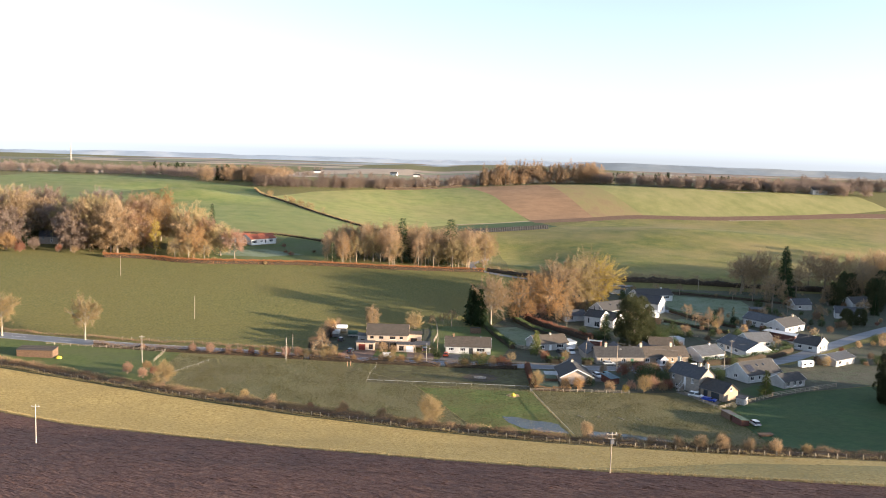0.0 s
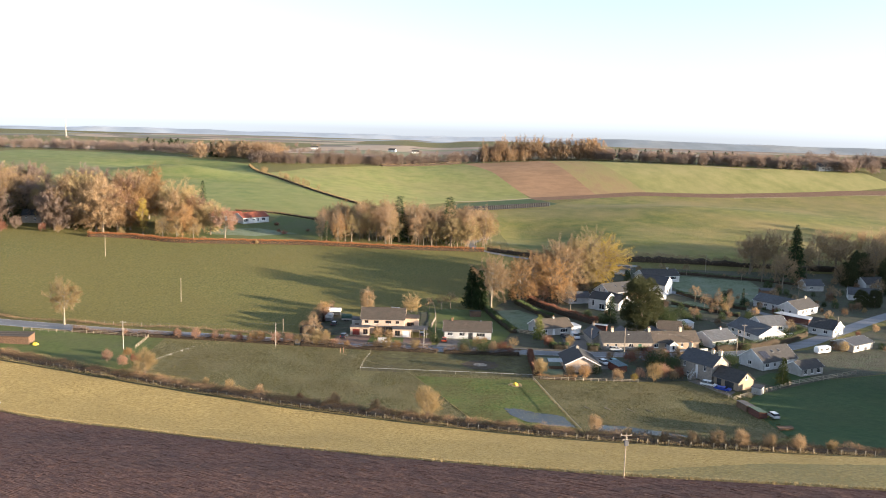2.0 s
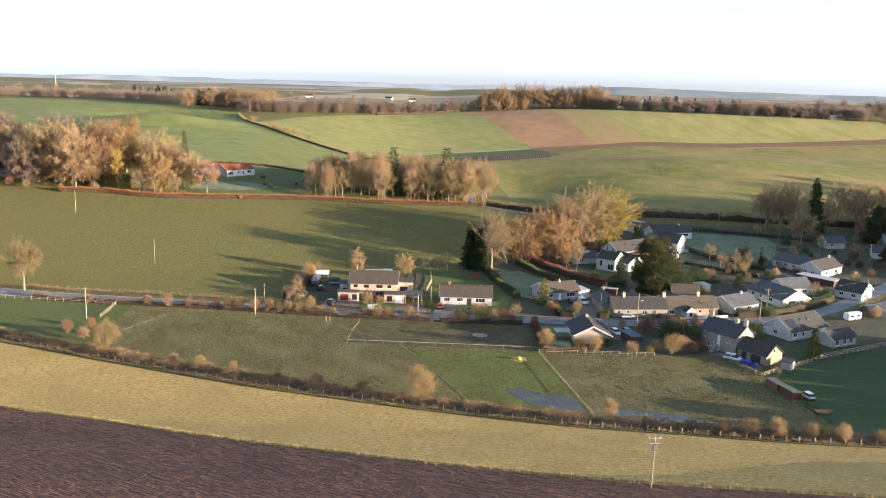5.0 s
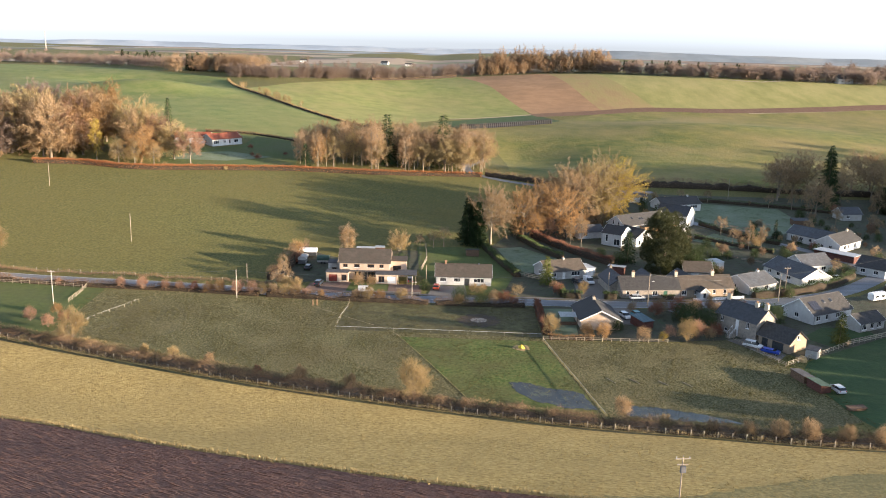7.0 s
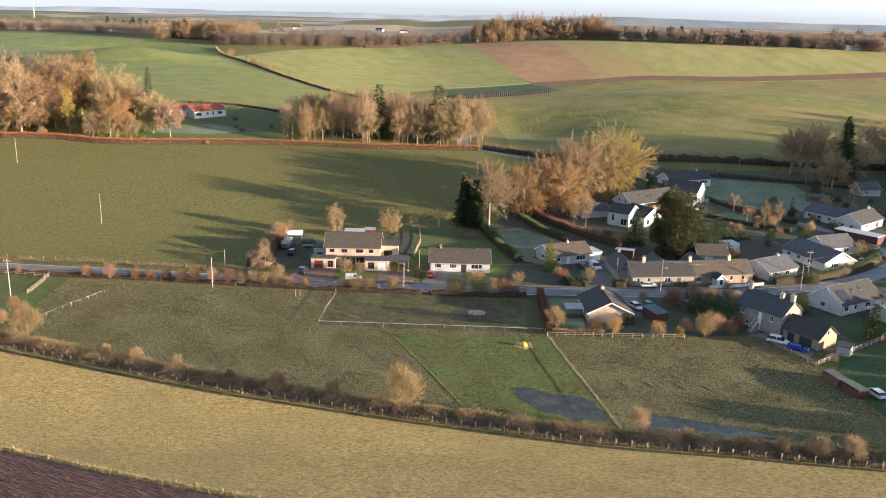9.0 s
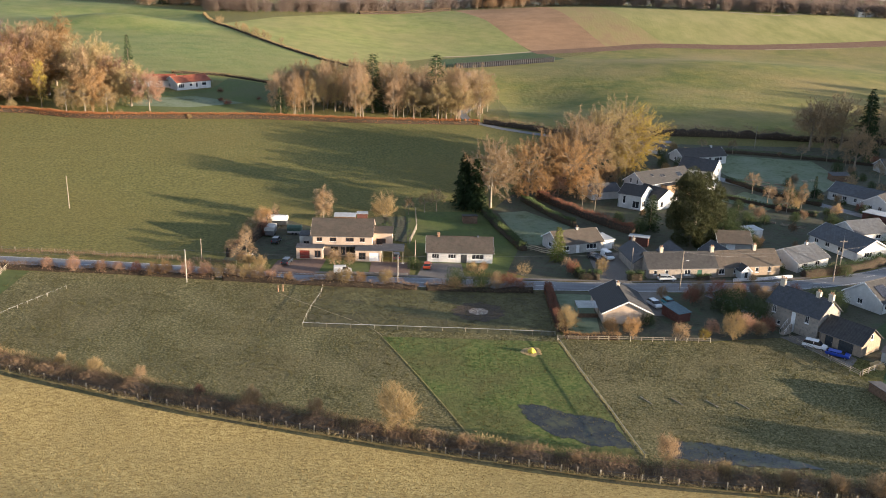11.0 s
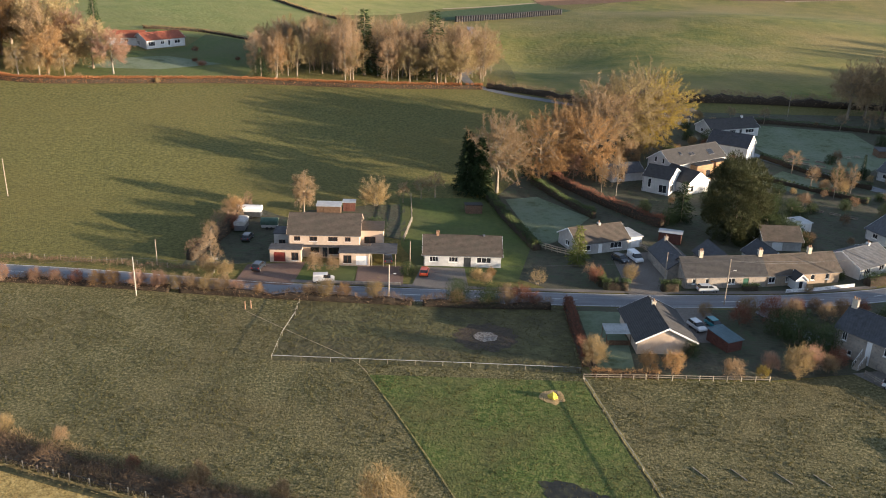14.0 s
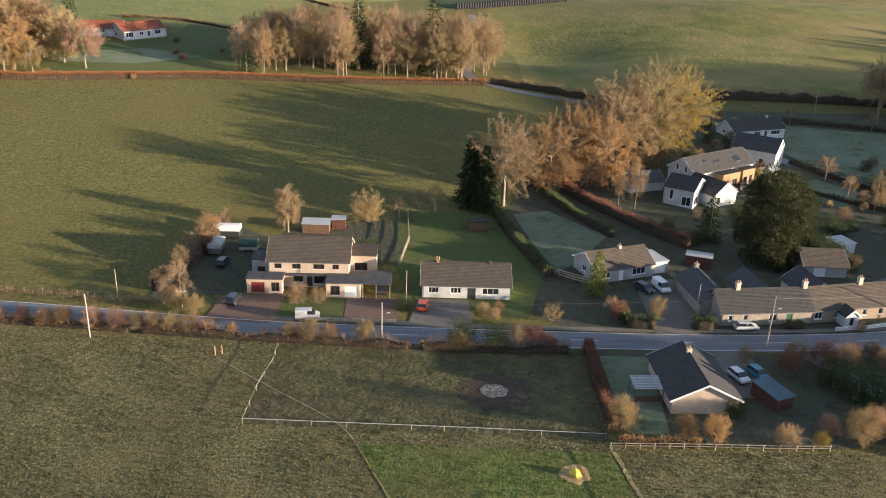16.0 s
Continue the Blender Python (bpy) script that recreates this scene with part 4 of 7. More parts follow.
house("bungalow", "white house with dark roof beside the bend", (137.0, 331.2), -45, 9.0, 9.5, 2.7, 5.3, "white", "tile_grey", front=((1.5, 0.9, 1.5, 1.2, 1), (5.5, 0.9, 1.5, 1.2, 1)), right=((2, 0.9, 1.5, 1.2, 1), (6, 0.9, 1.5, 1.2, 1)))
house("workshop", "low shed with blue-grey roof beside the bend", (140.5, 302.5), 35, 12, 8, 2.4, 3.8, "grey_wall", "slate", category="outbuilding", front=((2, 0.8, 1.5, 1.2, 1),))
house("bungalow", "white house with slate roof at the village edge", (184.0, 401.0), -20, 12, 8.5, 2.7, 5.2, "white", "slate", front=((2, 0.9, 1.5, 1.2, 1), (7, 0.9, 1.8, 1.2, 1)))
house("bungalow", "white cottage with grey roof among trees", (205, 428), 15, 11, 8, 2.7, 5.3, "white", "tile_grey", front=((2, 0.9, 1.5, 1.2, 1), (7, 0.9, 1.5, 1.2, 1)))
house("bungalow", "white house with grey roof beside the bare trees", (172, 418), 10, 9, 7, 2.7, 5.0, "grey_wall", "slate", front=((2, 0.9, 1.5, 1.2, 1),))

# the modern house
house("modern_house", "white and timber modern house with rooflights", (70.2, 369.2), 33, 22.5, 9.0, 4.8, 7.8, "white", "tile_grey",
      front=((1.0, 0.4, 1.6, 2.0, 1), (15.0, 0.3, 2.2, 2.1, 1)), left=((2.6, 4.4, 0.8, 1.6, 0), (5.4, 4.4, 0.8, 1.6, 0)), skylights=((5.5, 2.2, 0.8, 1.2), (9.0, 1.6, 0.8, 1.2), (10.2, 1.6, 0.8, 1.2), (16.5, 1.0, 2.2, 2.0)))
tb = empty("timber_front", 73.9, 371.3, 1.9, 33)
tagged(tb, "timber-clad bay of the modern house with tall windows", "bay")
flat_block(tb, "bay", 3.0, 9.8, -2.6, -0.15, 4.3, "timber", "tile_grey", (4.0, 1.6, 2.3, "glass"), (7.0, 0.4, 1.8, 2.2))
flat_block(tb, "bay", 11.4, 16.2, -2.2, -0.15, 4.3, "timber", "tile_grey", (12.0, 1.4, 2.3, "glass"), (14.2, 0.4, 1.2, 2.2))
house("modern_house_wing", "white gabled wing of the modern house", (79.0, 363.0), 123, 10.0, 8.2, 2.9, 5.6, "white", "tile_grey", left=((1.2, 0.5, 1.2, 1.8, 0),), over=0.2, category="house")
house("modern_house_wing", "white and stone two-storey wing with dark window", (60.4, 361.2), -33, 7.4, 9.5, 4.3, 6.4, "white", "tile_grey", front=((1.5, 1.4, 0.9, 2.4, 0), (4.6, 0.4, 2.2, 2.2, 1)), right=((1.0, 0.4, 2.8, 2.0, 1), (1.8, 2.6, 1.0, 1.2, 0)), over=0.2, category="house")
house("modern_house_wing", "low dark-roofed wing with rooflights", (53.4, 367.0), 20, 10.0, 6.5, 2.4, 4.2, "white", "slate", front=((2, 0.6, 1.6, 1.7, 1),), skylights=((2, 1.0, 0.7, 1.0), (3.4, 1.0, 0.7, 1.0)), category="house")
house("modern_house_wing", "dark slate-roofed wing with white gable", (88.6, 398.0), -35, 12.4, 8.6, 4.4, 7.5, "white", "slate", right=((2.6, 3.6, 0.7, 1.3, 0), (5.0, 3.6, 0.7, 1.3, 0), (2.6, 0.6, 0.9, 1.8, 0), (5.0, 0.6, 0.9, 1.8, 0)), front=((8, 0.8, 1.2, 1.5, 0),), over=0.2, category="house")
house("bungalow", "white bungalow with dark roof above the garden", (95.6, 416.8), 19.5, 19.2, 8.6, 2.6, 5.0, "white", "tile_grey", front=((2.0, 0.9, 1.4, 1.2, 1), (7.6, 0.8, 2.4, 1.3, 2), (14.0, 0.8, 3.4, 1.3, 2)), doors=((11.5, 1.0, 2.1, "dark_door", "front"),), chimneys=((15, "white", 0.6, 0.7, 1),), left=((3, 0.9, 1.3, 1.2, 1),))
house("outhouse", "small white outhouse with slate roof", (84.5, 428.9), 13, 8.0, 4.6, 2.2, 3.4, "white", "slate", doors=((5.0, 1.2, 1.9, "dark_door", "front"),), category="outbuilding")
house("garage", "slatted pale shed roofed with slate", (95.6, 384.0), 33, 0.1 + 3.0, 3.0, 2.0, 2.8, "white", "pale_roof", category="shed", gutter=False)

# the red-roofed bungalow and the cottages in the wood
house("bungalow", "white bungalow with red tiled roof in a large garden", (-105.2, 474.0), 49, 17.0, 9.0, 2.8, 5.0, "white", "tile_red",
      front=((0.8, 0.5, 3.0, 1.7, 2), (6.2, 0.9, 1.6, 1.2, 1), (9.4, 0.3, 1.0, 2.0, 0), (12.4, 0.8, 2.4, 1.4, 1)), left=((2.6, 0.6, 1.6, 1.6, 1),))
house("bungalow_wing", "low white wing with brown-red roof", (-124.0, 475.5), 12, 17, 8.0, 2.6, 4.6, "white", "tile_red", front=((2.5, 0.9, 1.6, 1.2, 1), (9.5, 0.9, 1.6, 1.2, 1)), category="bungalow")
house("barn", "dark timber barn beside the bungalow", (-142.0, 476.0), 10, 15, 8, 3.2, 5.0, "shed_wood", "tile_grey", category="barn", doors=((4, 3.0, 2.6, "dark_door", "front"),), trim="")
house("cottage", "grey stone cottage half hidden by the wood", (-203, 434), 12, 9, 7, 3.6, 6.0, "stone", "slate", front=((1.5, 2.2, 0.9, 1.1, 0), (5.5, 2.2, 0.9, 1.1, 0), (5.5, 0.7, 0.9, 1.1, 0)), chimneys=((8.4, "stone", 0.7, 0.9, 1),), trim="")
house("shed", "green-roofed shed among the trees", (-141, 447), 5, 7, 4.5, 2.0, 3.0, "shed_wood", "teal_roof", category="shed", trim="", gutter=False)


# ---------------------------------------------------------------- sheds
def shed(label, A, turn, L, W, h0, h1, walls, roof, z=None, name="shed"):
    """A pent-roofed shed: board walls, sloping lid, door."""
    e = empty(name, A[0], A[1], z, turn)
    tagged(e, label, "shed")
    bm = bmesh.new()
    lo = [bm.verts.new(p) for p in ((0, 0, -0.4), (L, 0, -0.4), (L, W, -0.4), (0, W, -0.4))]
    hi = [bm.verts.new(p) for p in ((0, 0, h0), (L, 0, h0), (L, W, h1), (0, W, h1))]
    bm.faces.new(hi)
    for i in range(4):
        bm.faces.new((lo[i], lo[(i + 1) % 4], hi[(i + 1) % 4], hi[i]))
    part("wall", bm, M[walls], e)
    bm = bmesh.new()
    s = (h1 - h0) / W
    q = [(-0.2, -0.25, h0 - 0.25 * s), (L + 0.2, -0.25, h0 - 0.25 * s), (L + 0.2, W + 0.2, h1 + 0.2 * s), (-0.2, W + 0.2, h1 + 0.2 * s)]
    a = [bm.verts.new((p[0], p[1], p[2] + 0.01)) for p in q]
    b = [bm.verts.new((p[0], p[1], p[2] + 0.09)) for p in q]
    bm.faces.new(b)
    bm.faces.new(a[::-1])
    for i in range(4):
        bm.faces.new((a[i], a[(i + 1) % 4], b[(i + 1) % 4], b[i]))
    part("roof", bm, M[roof], e)
    part("door", beveled((L * 0.3, L * 0.3 + 0.9, -0.05, -0.005, 0.02, min(h0, 1.9) - 0.08), w=0.012), M[walls], e)
    return e


shed("open timber shelter with pale roof", (-23.6, 332.4), 0, 5.6, 3.0, 2.1, 2.3, "shed_wood", "pale_roof")
shed("red-brown garden shed with pale felt roof", (-17.6, 335.2), 3, 2.8, 3.2, 2.2, 2.0, "red_wood", "pale_roof")
shed("dark timber garden shed with tiled roof", (12.0, 337.4), 5, 4.0, 3.2, 2.2, 1.8, "shed_wood", "tile_grey")
shed("brown shed with frosted felt roof", (55.5, 322.5), -20, 5.0, 3.6, 2.5, 2.2, "red_wood", "pale_roof")
shed("teal-roofed shed beside the parked cars", (54.2, 268.4), 115 - 90, 3.2, 5.2, 2.0, 2.4, "red_wood", "teal_roof")
shed("red-brown field shed with green felt roof", (84.4, 229.4), 104, 4.6, 2.4, 1.5, 1.8, "red_wood", "moss_roof")
shed("red-brown field shed with frosted roof", (83.0, 234.8), 104, 4.6, 2.3, 1.45, 1.7, "shed_wood", "felt")
shed("small timber hut beside the byre", (88.0, 251.2), -40, 2.6, 2.4, 2.0, 2.3, "grey_wall", "felt")
shed("stack of pale timber pallets at the field corner", (84.0, 219.6), 12, 3.6, 1.2, 0.5, 0.6, "shed_wood", "shed_wood", name="pallet_shelter")
shed("low timber shed with brown roof beside the road", (-136.5, 274.8), 2, 11.5, 4.5, 2.2, 2.6, "shed_wood", "tile_brown")
shed("dark garden shed among shrubs", (146.0, 404.0), 0, 6.5, 4, 2.2, 2.6, "shed_wood", "slate")
shed("small white summer house with pale roof", (91.0, 331.0), 20, 4.2, 4.2, 2.3, 2.5, "white", "pale_roof")


# ---------------------------------------------------------------- trees
M["bark"] = mat("bark", [(0.17, 0.135, 0.10), (0.28, 0.225, 0.165)], 2, 0.95, 0.03, 8)
M["pale_bark"] = mat("pale_bark", [(0.19, 0.165, 0.13), (0.29, 0.255, 0.20)], 2, 0.95, 0.02, 8)
M["tw_brown"] = leaf_mat("brown_twigs", (0.24, 0.165, 0.095), (0.40, 0.285, 0.165), 0.45)
M["tw_orange"] = leaf_mat("russet_leaves", (0.25, 0.15, 0.068), (0.40, 0.255, 0.12), 0.42)
M["tw_olive"] = leaf_mat("olive_twigs", (0.26, 0.20, 0.10), (0.42, 0.33, 0.165), 0.45)
M["tw_pink"] = leaf_mat("reddish_twigs", (0.26, 0.155, 0.105), (0.38, 0.24, 0.165), 0.42)
# Brown twigs shifted to dull mauve, so far woods carry haze in their colour.
M["tw_haze"] = leaf_mat("hazed_brown_twigs", (0.20, 0.148, 0.12), (0.30, 0.228, 0.185), 0.45)
M["tw_yellow"] = leaf_mat("yellow_leaves", (0.27, 0.20, 0.045), (0.42, 0.32, 0.085), 0.4)
M["tw_straw"] = leaf_mat("straw_twigs", (0.265, 0.19, 0.092), (0.40, 0.30, 0.152), 0.42)
M["tw_red"] = leaf_mat("copper_beech_leaves", (0.15, 0.065, 0.042), (0.25, 0.115, 0.075), 0.3)
M["yew"] = leaf_mat("dark_olive_needles", (0.028, 0.035, 0.014), (0.08, 0.082, 0.034), 0.15)
M["beech"] = leaf_mat("russet_beech_leaves", (0.30, 0.13, 0.055), (0.42, 0.20, 0.09), 0.4)
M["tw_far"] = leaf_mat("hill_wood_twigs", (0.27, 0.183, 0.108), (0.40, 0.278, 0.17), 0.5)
M["needle"] = leaf_mat("dark_needles", (0.018, 0.034, 0.013), (0.045, 0.070, 0.024), 0.1)
M["needle_light"] = leaf_mat("yellow_green_needles", (0.07, 0.085, 0.02), (0.15, 0.16, 0.04), 0.15)
M["hedge_green"] = leaf_mat("dark_hedge_leaves", (0.032, 0.05, 0.018), (0.075, 0.10, 0.036), 0.15)
M["bramble"] = leaf_mat("dead_bramble", (0.14, 0.09, 0.055), (0.27, 0.185, 0.115))
M["dry_grass"] = leaf_mat("dry_grass", (0.32, 0.24, 0.11), (0.48, 0.38, 0.20))
M["litter"] = mat("dead_stalks", [(0.06, 0.045, 0.032), (0.12, 0.092, 0.062), (0.19, 0.145, 0.095)], 1.2, 1.0, 0.2, 3, big=(0.05, 0.042, 0.03), big_scale=0.25)
# Near-black filler colour that stands for the shade inside a hedge.
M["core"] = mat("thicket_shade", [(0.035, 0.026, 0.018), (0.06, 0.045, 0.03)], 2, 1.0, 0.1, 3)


class Growth:
    """Collects the wood and the twigs of one plant."""

    def __init__(self, seed):
        self.r = random.Random(seed)
        self.wv, self.wf, self.tv, self.tf = [], [], [], []

    def stick(self, path, radii, sides=5):
        base = len(self.wv)
        for i, p in enumerate(path):
            d = (path[min(i + 1, len(path) - 1)] - path[max(i - 1, 0)]).normalized()
            s = d.orthogonal().normalized()
            t = d.cross(s)
            for k in range(sides):
                a = k * math.tau / sides
                self.wv.append(tuple(p + (s * math.cos(a) + t * math.sin(a)) * radii[i]))
        for i in range(len(path) - 1):
            for k in range(sides):
                a, b = base + i * sides + k, base + i * sides + (k + 1) % sides
                self.wf.append((a, b, b + sides, a + sides))

    def rand_dir(self):
        r = self.r
        z = r.uniform(-1, 1)
        a = r.uniform(0, math.tau)
        q = math.sqrt(1 - z * z)
        return Vector((q * math.cos(a), q * math.sin(a), z))

    def sliver(self, p, d, length, width):
        s = d.cross(self.rand_dir())
        s = s.normalized() * width / 2 if s.length > 1e-6 else Vector((width / 2, 0, 0))
        n = len(self.tv)
        self.tv += [tuple(p - s), tuple(p + s), tuple(p + d * length)]
        self.tf.append((n, n + 1, n + 2))

    def limb(self, start, d, length, radius, depth, up, n_child, twigs, tl, tw, jitter=0.35):
        r = self.r
        path, p, v = [start.copy()], start.copy(), d.normalized()
        seg = 4 if depth > 1 else 3
        for _ in range(seg):
            v = (v + self.rand_dir() * jitter * 0.55 + Vector((0, 0, up))).normalized()
            p = p + v * length / seg
            path.append(p.copy())
        radii = [radius * (1 - 0.75 * i / seg) for i in range(seg + 1)]
        self.stick(path, radii, 5 if depth > 1 else 3)
        if depth == 0:
            for _ in range(twigs):
                u = r.uniform(0.1, 1) * seg
                i = min(int(u), seg - 1)
                q = path[i].lerp(path[i + 1], u - i)
                dd = (v * 0.7 + self.rand_dir()).normalized()
                self.sliver(q + self.rand_dir() * tl * 0.35, dd, tl * r.uniform(0.6, 1.4), tw * r.uniform(0.6, 1.4))
            return
        for c in range(n_child):
            u = (0.3 + 0.7 * (c + r.random()) / n_child) * seg
            i = min(int(u), seg - 1)
            q = path[i].lerp(path[i + 1], u - i)
            side = self.rand_dir()
            dd = (v + side * 0.95).normalized()
            self.limb(q, dd, length * r.uniform(0.45, 0.7), radii[i] * 0.55, depth - 1, up, n_child, twigs, tl, tw, jitter)


def tree_form(seed, h=15.0, rx=6.5, clear=0.2, limbs=12, boughs=9, twigs=60, tl=0.9, tw=0.07, low=-0.35, up=0.25, rad=None, uneven=0.22, top=0.5):
    """A tree with a rounded, uneven crown: limbs from the stem into the crown, boughs to its surface, fine twigs along them."""
    g = Growth(seed)
    r = np.random.default_rng(seed + 900)
    rad = rad or h * 0.02
    c = Vector((0, 0, h * (1 + clear) / 2))
    az = h * (1 - clear) / 2
    bend = Vector((r.uniform(-0.04, 0.04), r.uniform(-0.04, 0.04), 1))
    g.stick([Vector((0, 0, -0.4)), bend * h * 0.12, bend * h * max(clear, 0.25), bend * h * (0.4 + 0.55 * top)], [rad * 1.4, rad, rad * 0.8, rad * 0.15], 6)

    def shell(d, k):
        q = 1 + uneven * 2 * noise.noise(Vector(d) * 1.6 + Vector((seed * 3.1, 0, 0)))
        return c + Vector((d[0] * rx, d[1] * rx, d[2] * az)) * (q * k)

    P, D = [], []
    for i in range(limbs):
        z = low + (0.98 - low) * (i + r.uniform(0.2, 0.8)) / limbs
        a = i * 2.39996 + r.uniform(-0.3, 0.3)
        q = math.sqrt(max(0.0, 1 - z * z))
        d = Vector((math.cos(a) * q, math.sin(a) * q, z))
        end = shell(d, 0.62)
        root = bend * min(max(end.z - 0.75 * math.hypot(end.x, end.y), h * clear * 0.75), h * (0.35 + 0.5 * top))
        knee = root.lerp(end, 0.5) + Vector((0, 0, -0.05 * h if z > 0 else 0.08 * h))
        knee = knee + Vector(r.uniform(-0.04, 0.04, 3) * h)
        lr = rad * 0.42
        g.stick([root, knee, end], [lr, lr * 0.75, lr * 0.4], 4)
        for _ in range(boughs):
            t = r.uniform(0.25, 1.0)
            b0 = root.lerp(knee, t * 2) if t < 0.5 else knee.lerp(end, t * 2 - 1)
            dd = (d + Vector(r.normal(0, 0.42, 3))).normalized()
            b2 = shell(dd, r.uniform(0.72, 1.05))
            b1 = b0.lerp(b2, 0.5) + Vector(r.uniform(-0.05, 0.05, 3) * h)
            g.stick([b0, b1, b2], [lr * 0.42, lr * 0.3, lr * 0.1], 3)
            u = r.uniform(0.25, 1.05, twigs)[:, None]
            a0, a1, a2 = np.array(b0), np.array(b1), np.array(b2)
            P.append((1 - u) ** 2 * a0 + 2 * u * (1 - u) * a1 + u * u * a2 + r.normal(0, tl * 0.28, (twigs, 3)))
            out = np.array((b2 - b0).normalized())
            e = r.normal(0, 1, (twigs, 3))
            e = e / np.linalg.norm(e, axis=1)[:, None] + out * 0.7 + np.array((0, 0, up))
            D.append(e / np.linalg.norm(e, axis=1)[:, None])
    P, D = np.concatenate(P), np.concatenate(D)
    n_ = len(P)
    S = np.cross(D, r.normal(0, 1, (n_, 3)))
    S *= tw * 0.5 * r.uniform(0.6, 1.4, n_)[:, None] / np.linalg.norm(S, axis=1)[:, None]
    T = P + D * (tl * r.uniform(0.6, 1.4, n_))[:, None]
    g.tv = np.stack([P - S, P + S, T], 1).reshape(-1, 3).tolist()
    g.tf = np.arange(3 * n_).reshape(-1, 3).tolist()
    return g


def slim(seed, h=17.0, start=0.3, twigs=40, tl=0.8, tw=0.055, width=0.2, limbs=11, boughs=5):
    """A tall narrow tree: a straight stem and short rising boughs."""
    return tree_form(seed, h, h * width, start, limbs, boughs, twigs, tl, tw, -0.85, 0.8, h * 0.008, 0.14, 0.95)


def conifer(seed, h=16.0, base_r=3.0, tiers=26, per=9, tl=0.7, tw=0.16, power=1.0):
    g = Growth(seed)
    r = g.r
    g.stick([Vector((0, 0, -0.4)), Vector((0, 0, h * 0.5)), Vector((0, 0, h))], [h * 0.016, h * 0.01, 0.02], 6)
    for k in range(tiers):
        u = 0.06 + 0.94 * k / tiers
        reach = base_r * (1 - u) ** power * r.uniform(0.8, 1.15) + 0.25
        for b in range(per):
            a = b * math.tau / per + r.uniform(-0.4, 0.4) + k
            rr = reach * r.uniform(0.7, 1.15)
            n = max(3, int(rr * 5))
            for i in range(n):
                f = (i + r.random()) / n
                p = Vector((math.cos(a) * rr * f, math.sin(a) * rr * f, h * u - rr * f * 0.22 + r.uniform(-0.25, 0.25)))
                d = (Vector((math.cos(a), math.sin(a), -0.25)) + g.rand_dir() * 0.7).normalized()
                g.sliver(p, d, tl * r.uniform(0.6, 1.3), tw * r.uniform(0.7, 1.4))
    return g


def dense(seed, h=15.0, rx=6.5, n=9000, tl=0.55, tw=0.28):
    """A dense dark evergreen with an uneven lobed outline."""
    g = Growth(seed)
    r = g.r
    g.stick([Vector((0, 0, -0.4)), Vector((0, 0, h * 0.6))], [0.5, 0.25], 8)
    lobes = []
    for k in range(110):
        z = r.uniform(0.03, 0.93)
        prof = min(1.0, 0.72 + z * 0.9) if z < 0.35 else math.sqrt(max(0.02, 1 - ((z - 0.35) / 0.66) ** 2.2))
        a = r.uniform(0, math.tau)
        rad = rx * prof * r.uniform(0.62, 0.92)
        lobes.append((Vector((math.cos(a) * rad, math.sin(a) * rad, z * h)), r.uniform(1.0, 2.0)))
    for _ in range(n):
        c, q = lobes[r.randrange(len(lobes))]
        d = g.rand_dir()
        p = c + d * q * r.uniform(0.75, 1.05) * Vector((1, 1, 1.25)).length / 1.8
        g.sliver(p, (d + Vector((0, 0, 0.5)) + g.rand_dir() * 0.5).normalized(), tl * r.uniform(0.6, 1.4), tw * r.uniform(0.6, 1.4))
    return g


def shrub(seed, h=3.0, stems=20, twigs=26, tl=0.5, tw=0.03, splay=1.15):
    """Many thin stems from one root under a rounded haze of fine twigs."""
    g = Growth(seed)
    r = g.r
    for k in range(stems):
        a = r.uniform(0, math.tau)
        q = math.sqrt(r.random())
        d = Vector((math.cos(a) * splay * q, math.sin(a) * splay * q, 1)).normalized()
        g.limb(Vector((math.cos(a) * 0.2, math.sin(a) * 0.2, -0.1)), d, h * (0.76 - 0.28 * q) * r.uniform(0.85, 1.1), 0.016 * h / 3, 1, 0.06, 4, twigs, tl * h / 3, tw * h / 3, 0.3)
    return g


PROTO = {}


def plant(kind, build, wood, leaf, x, y, scale=1.0, label="", name="tree", category="tree", group="", seeds=3, squash=1.0):
    """A tree of a kind at a place; trees of one kind share a few meshes."""
    k = random.randrange(seeds)
    m = pose(x, y, gz(x, y), 0, 0, random.uniform(0, 360))
    if (kind, k) in PROTO:
        t = copy_thing(PROTO[kind, k], m)
    else:
        g = build(k * 17 + len(kind))
        t = new(name)
        t.matrix_basis = m
        mesh_object("trunk" if name == "tree" else "stem", g.wv, g.wf, M[wood], t, smooth=True)
        mesh_object("crown", g.tv, g.tf, M[leaf], t)
        PROTO[kind, k] = t
    t.scale = (scale * squash, scale * squash, scale)
    tagged(t, label, category, group)
    return t


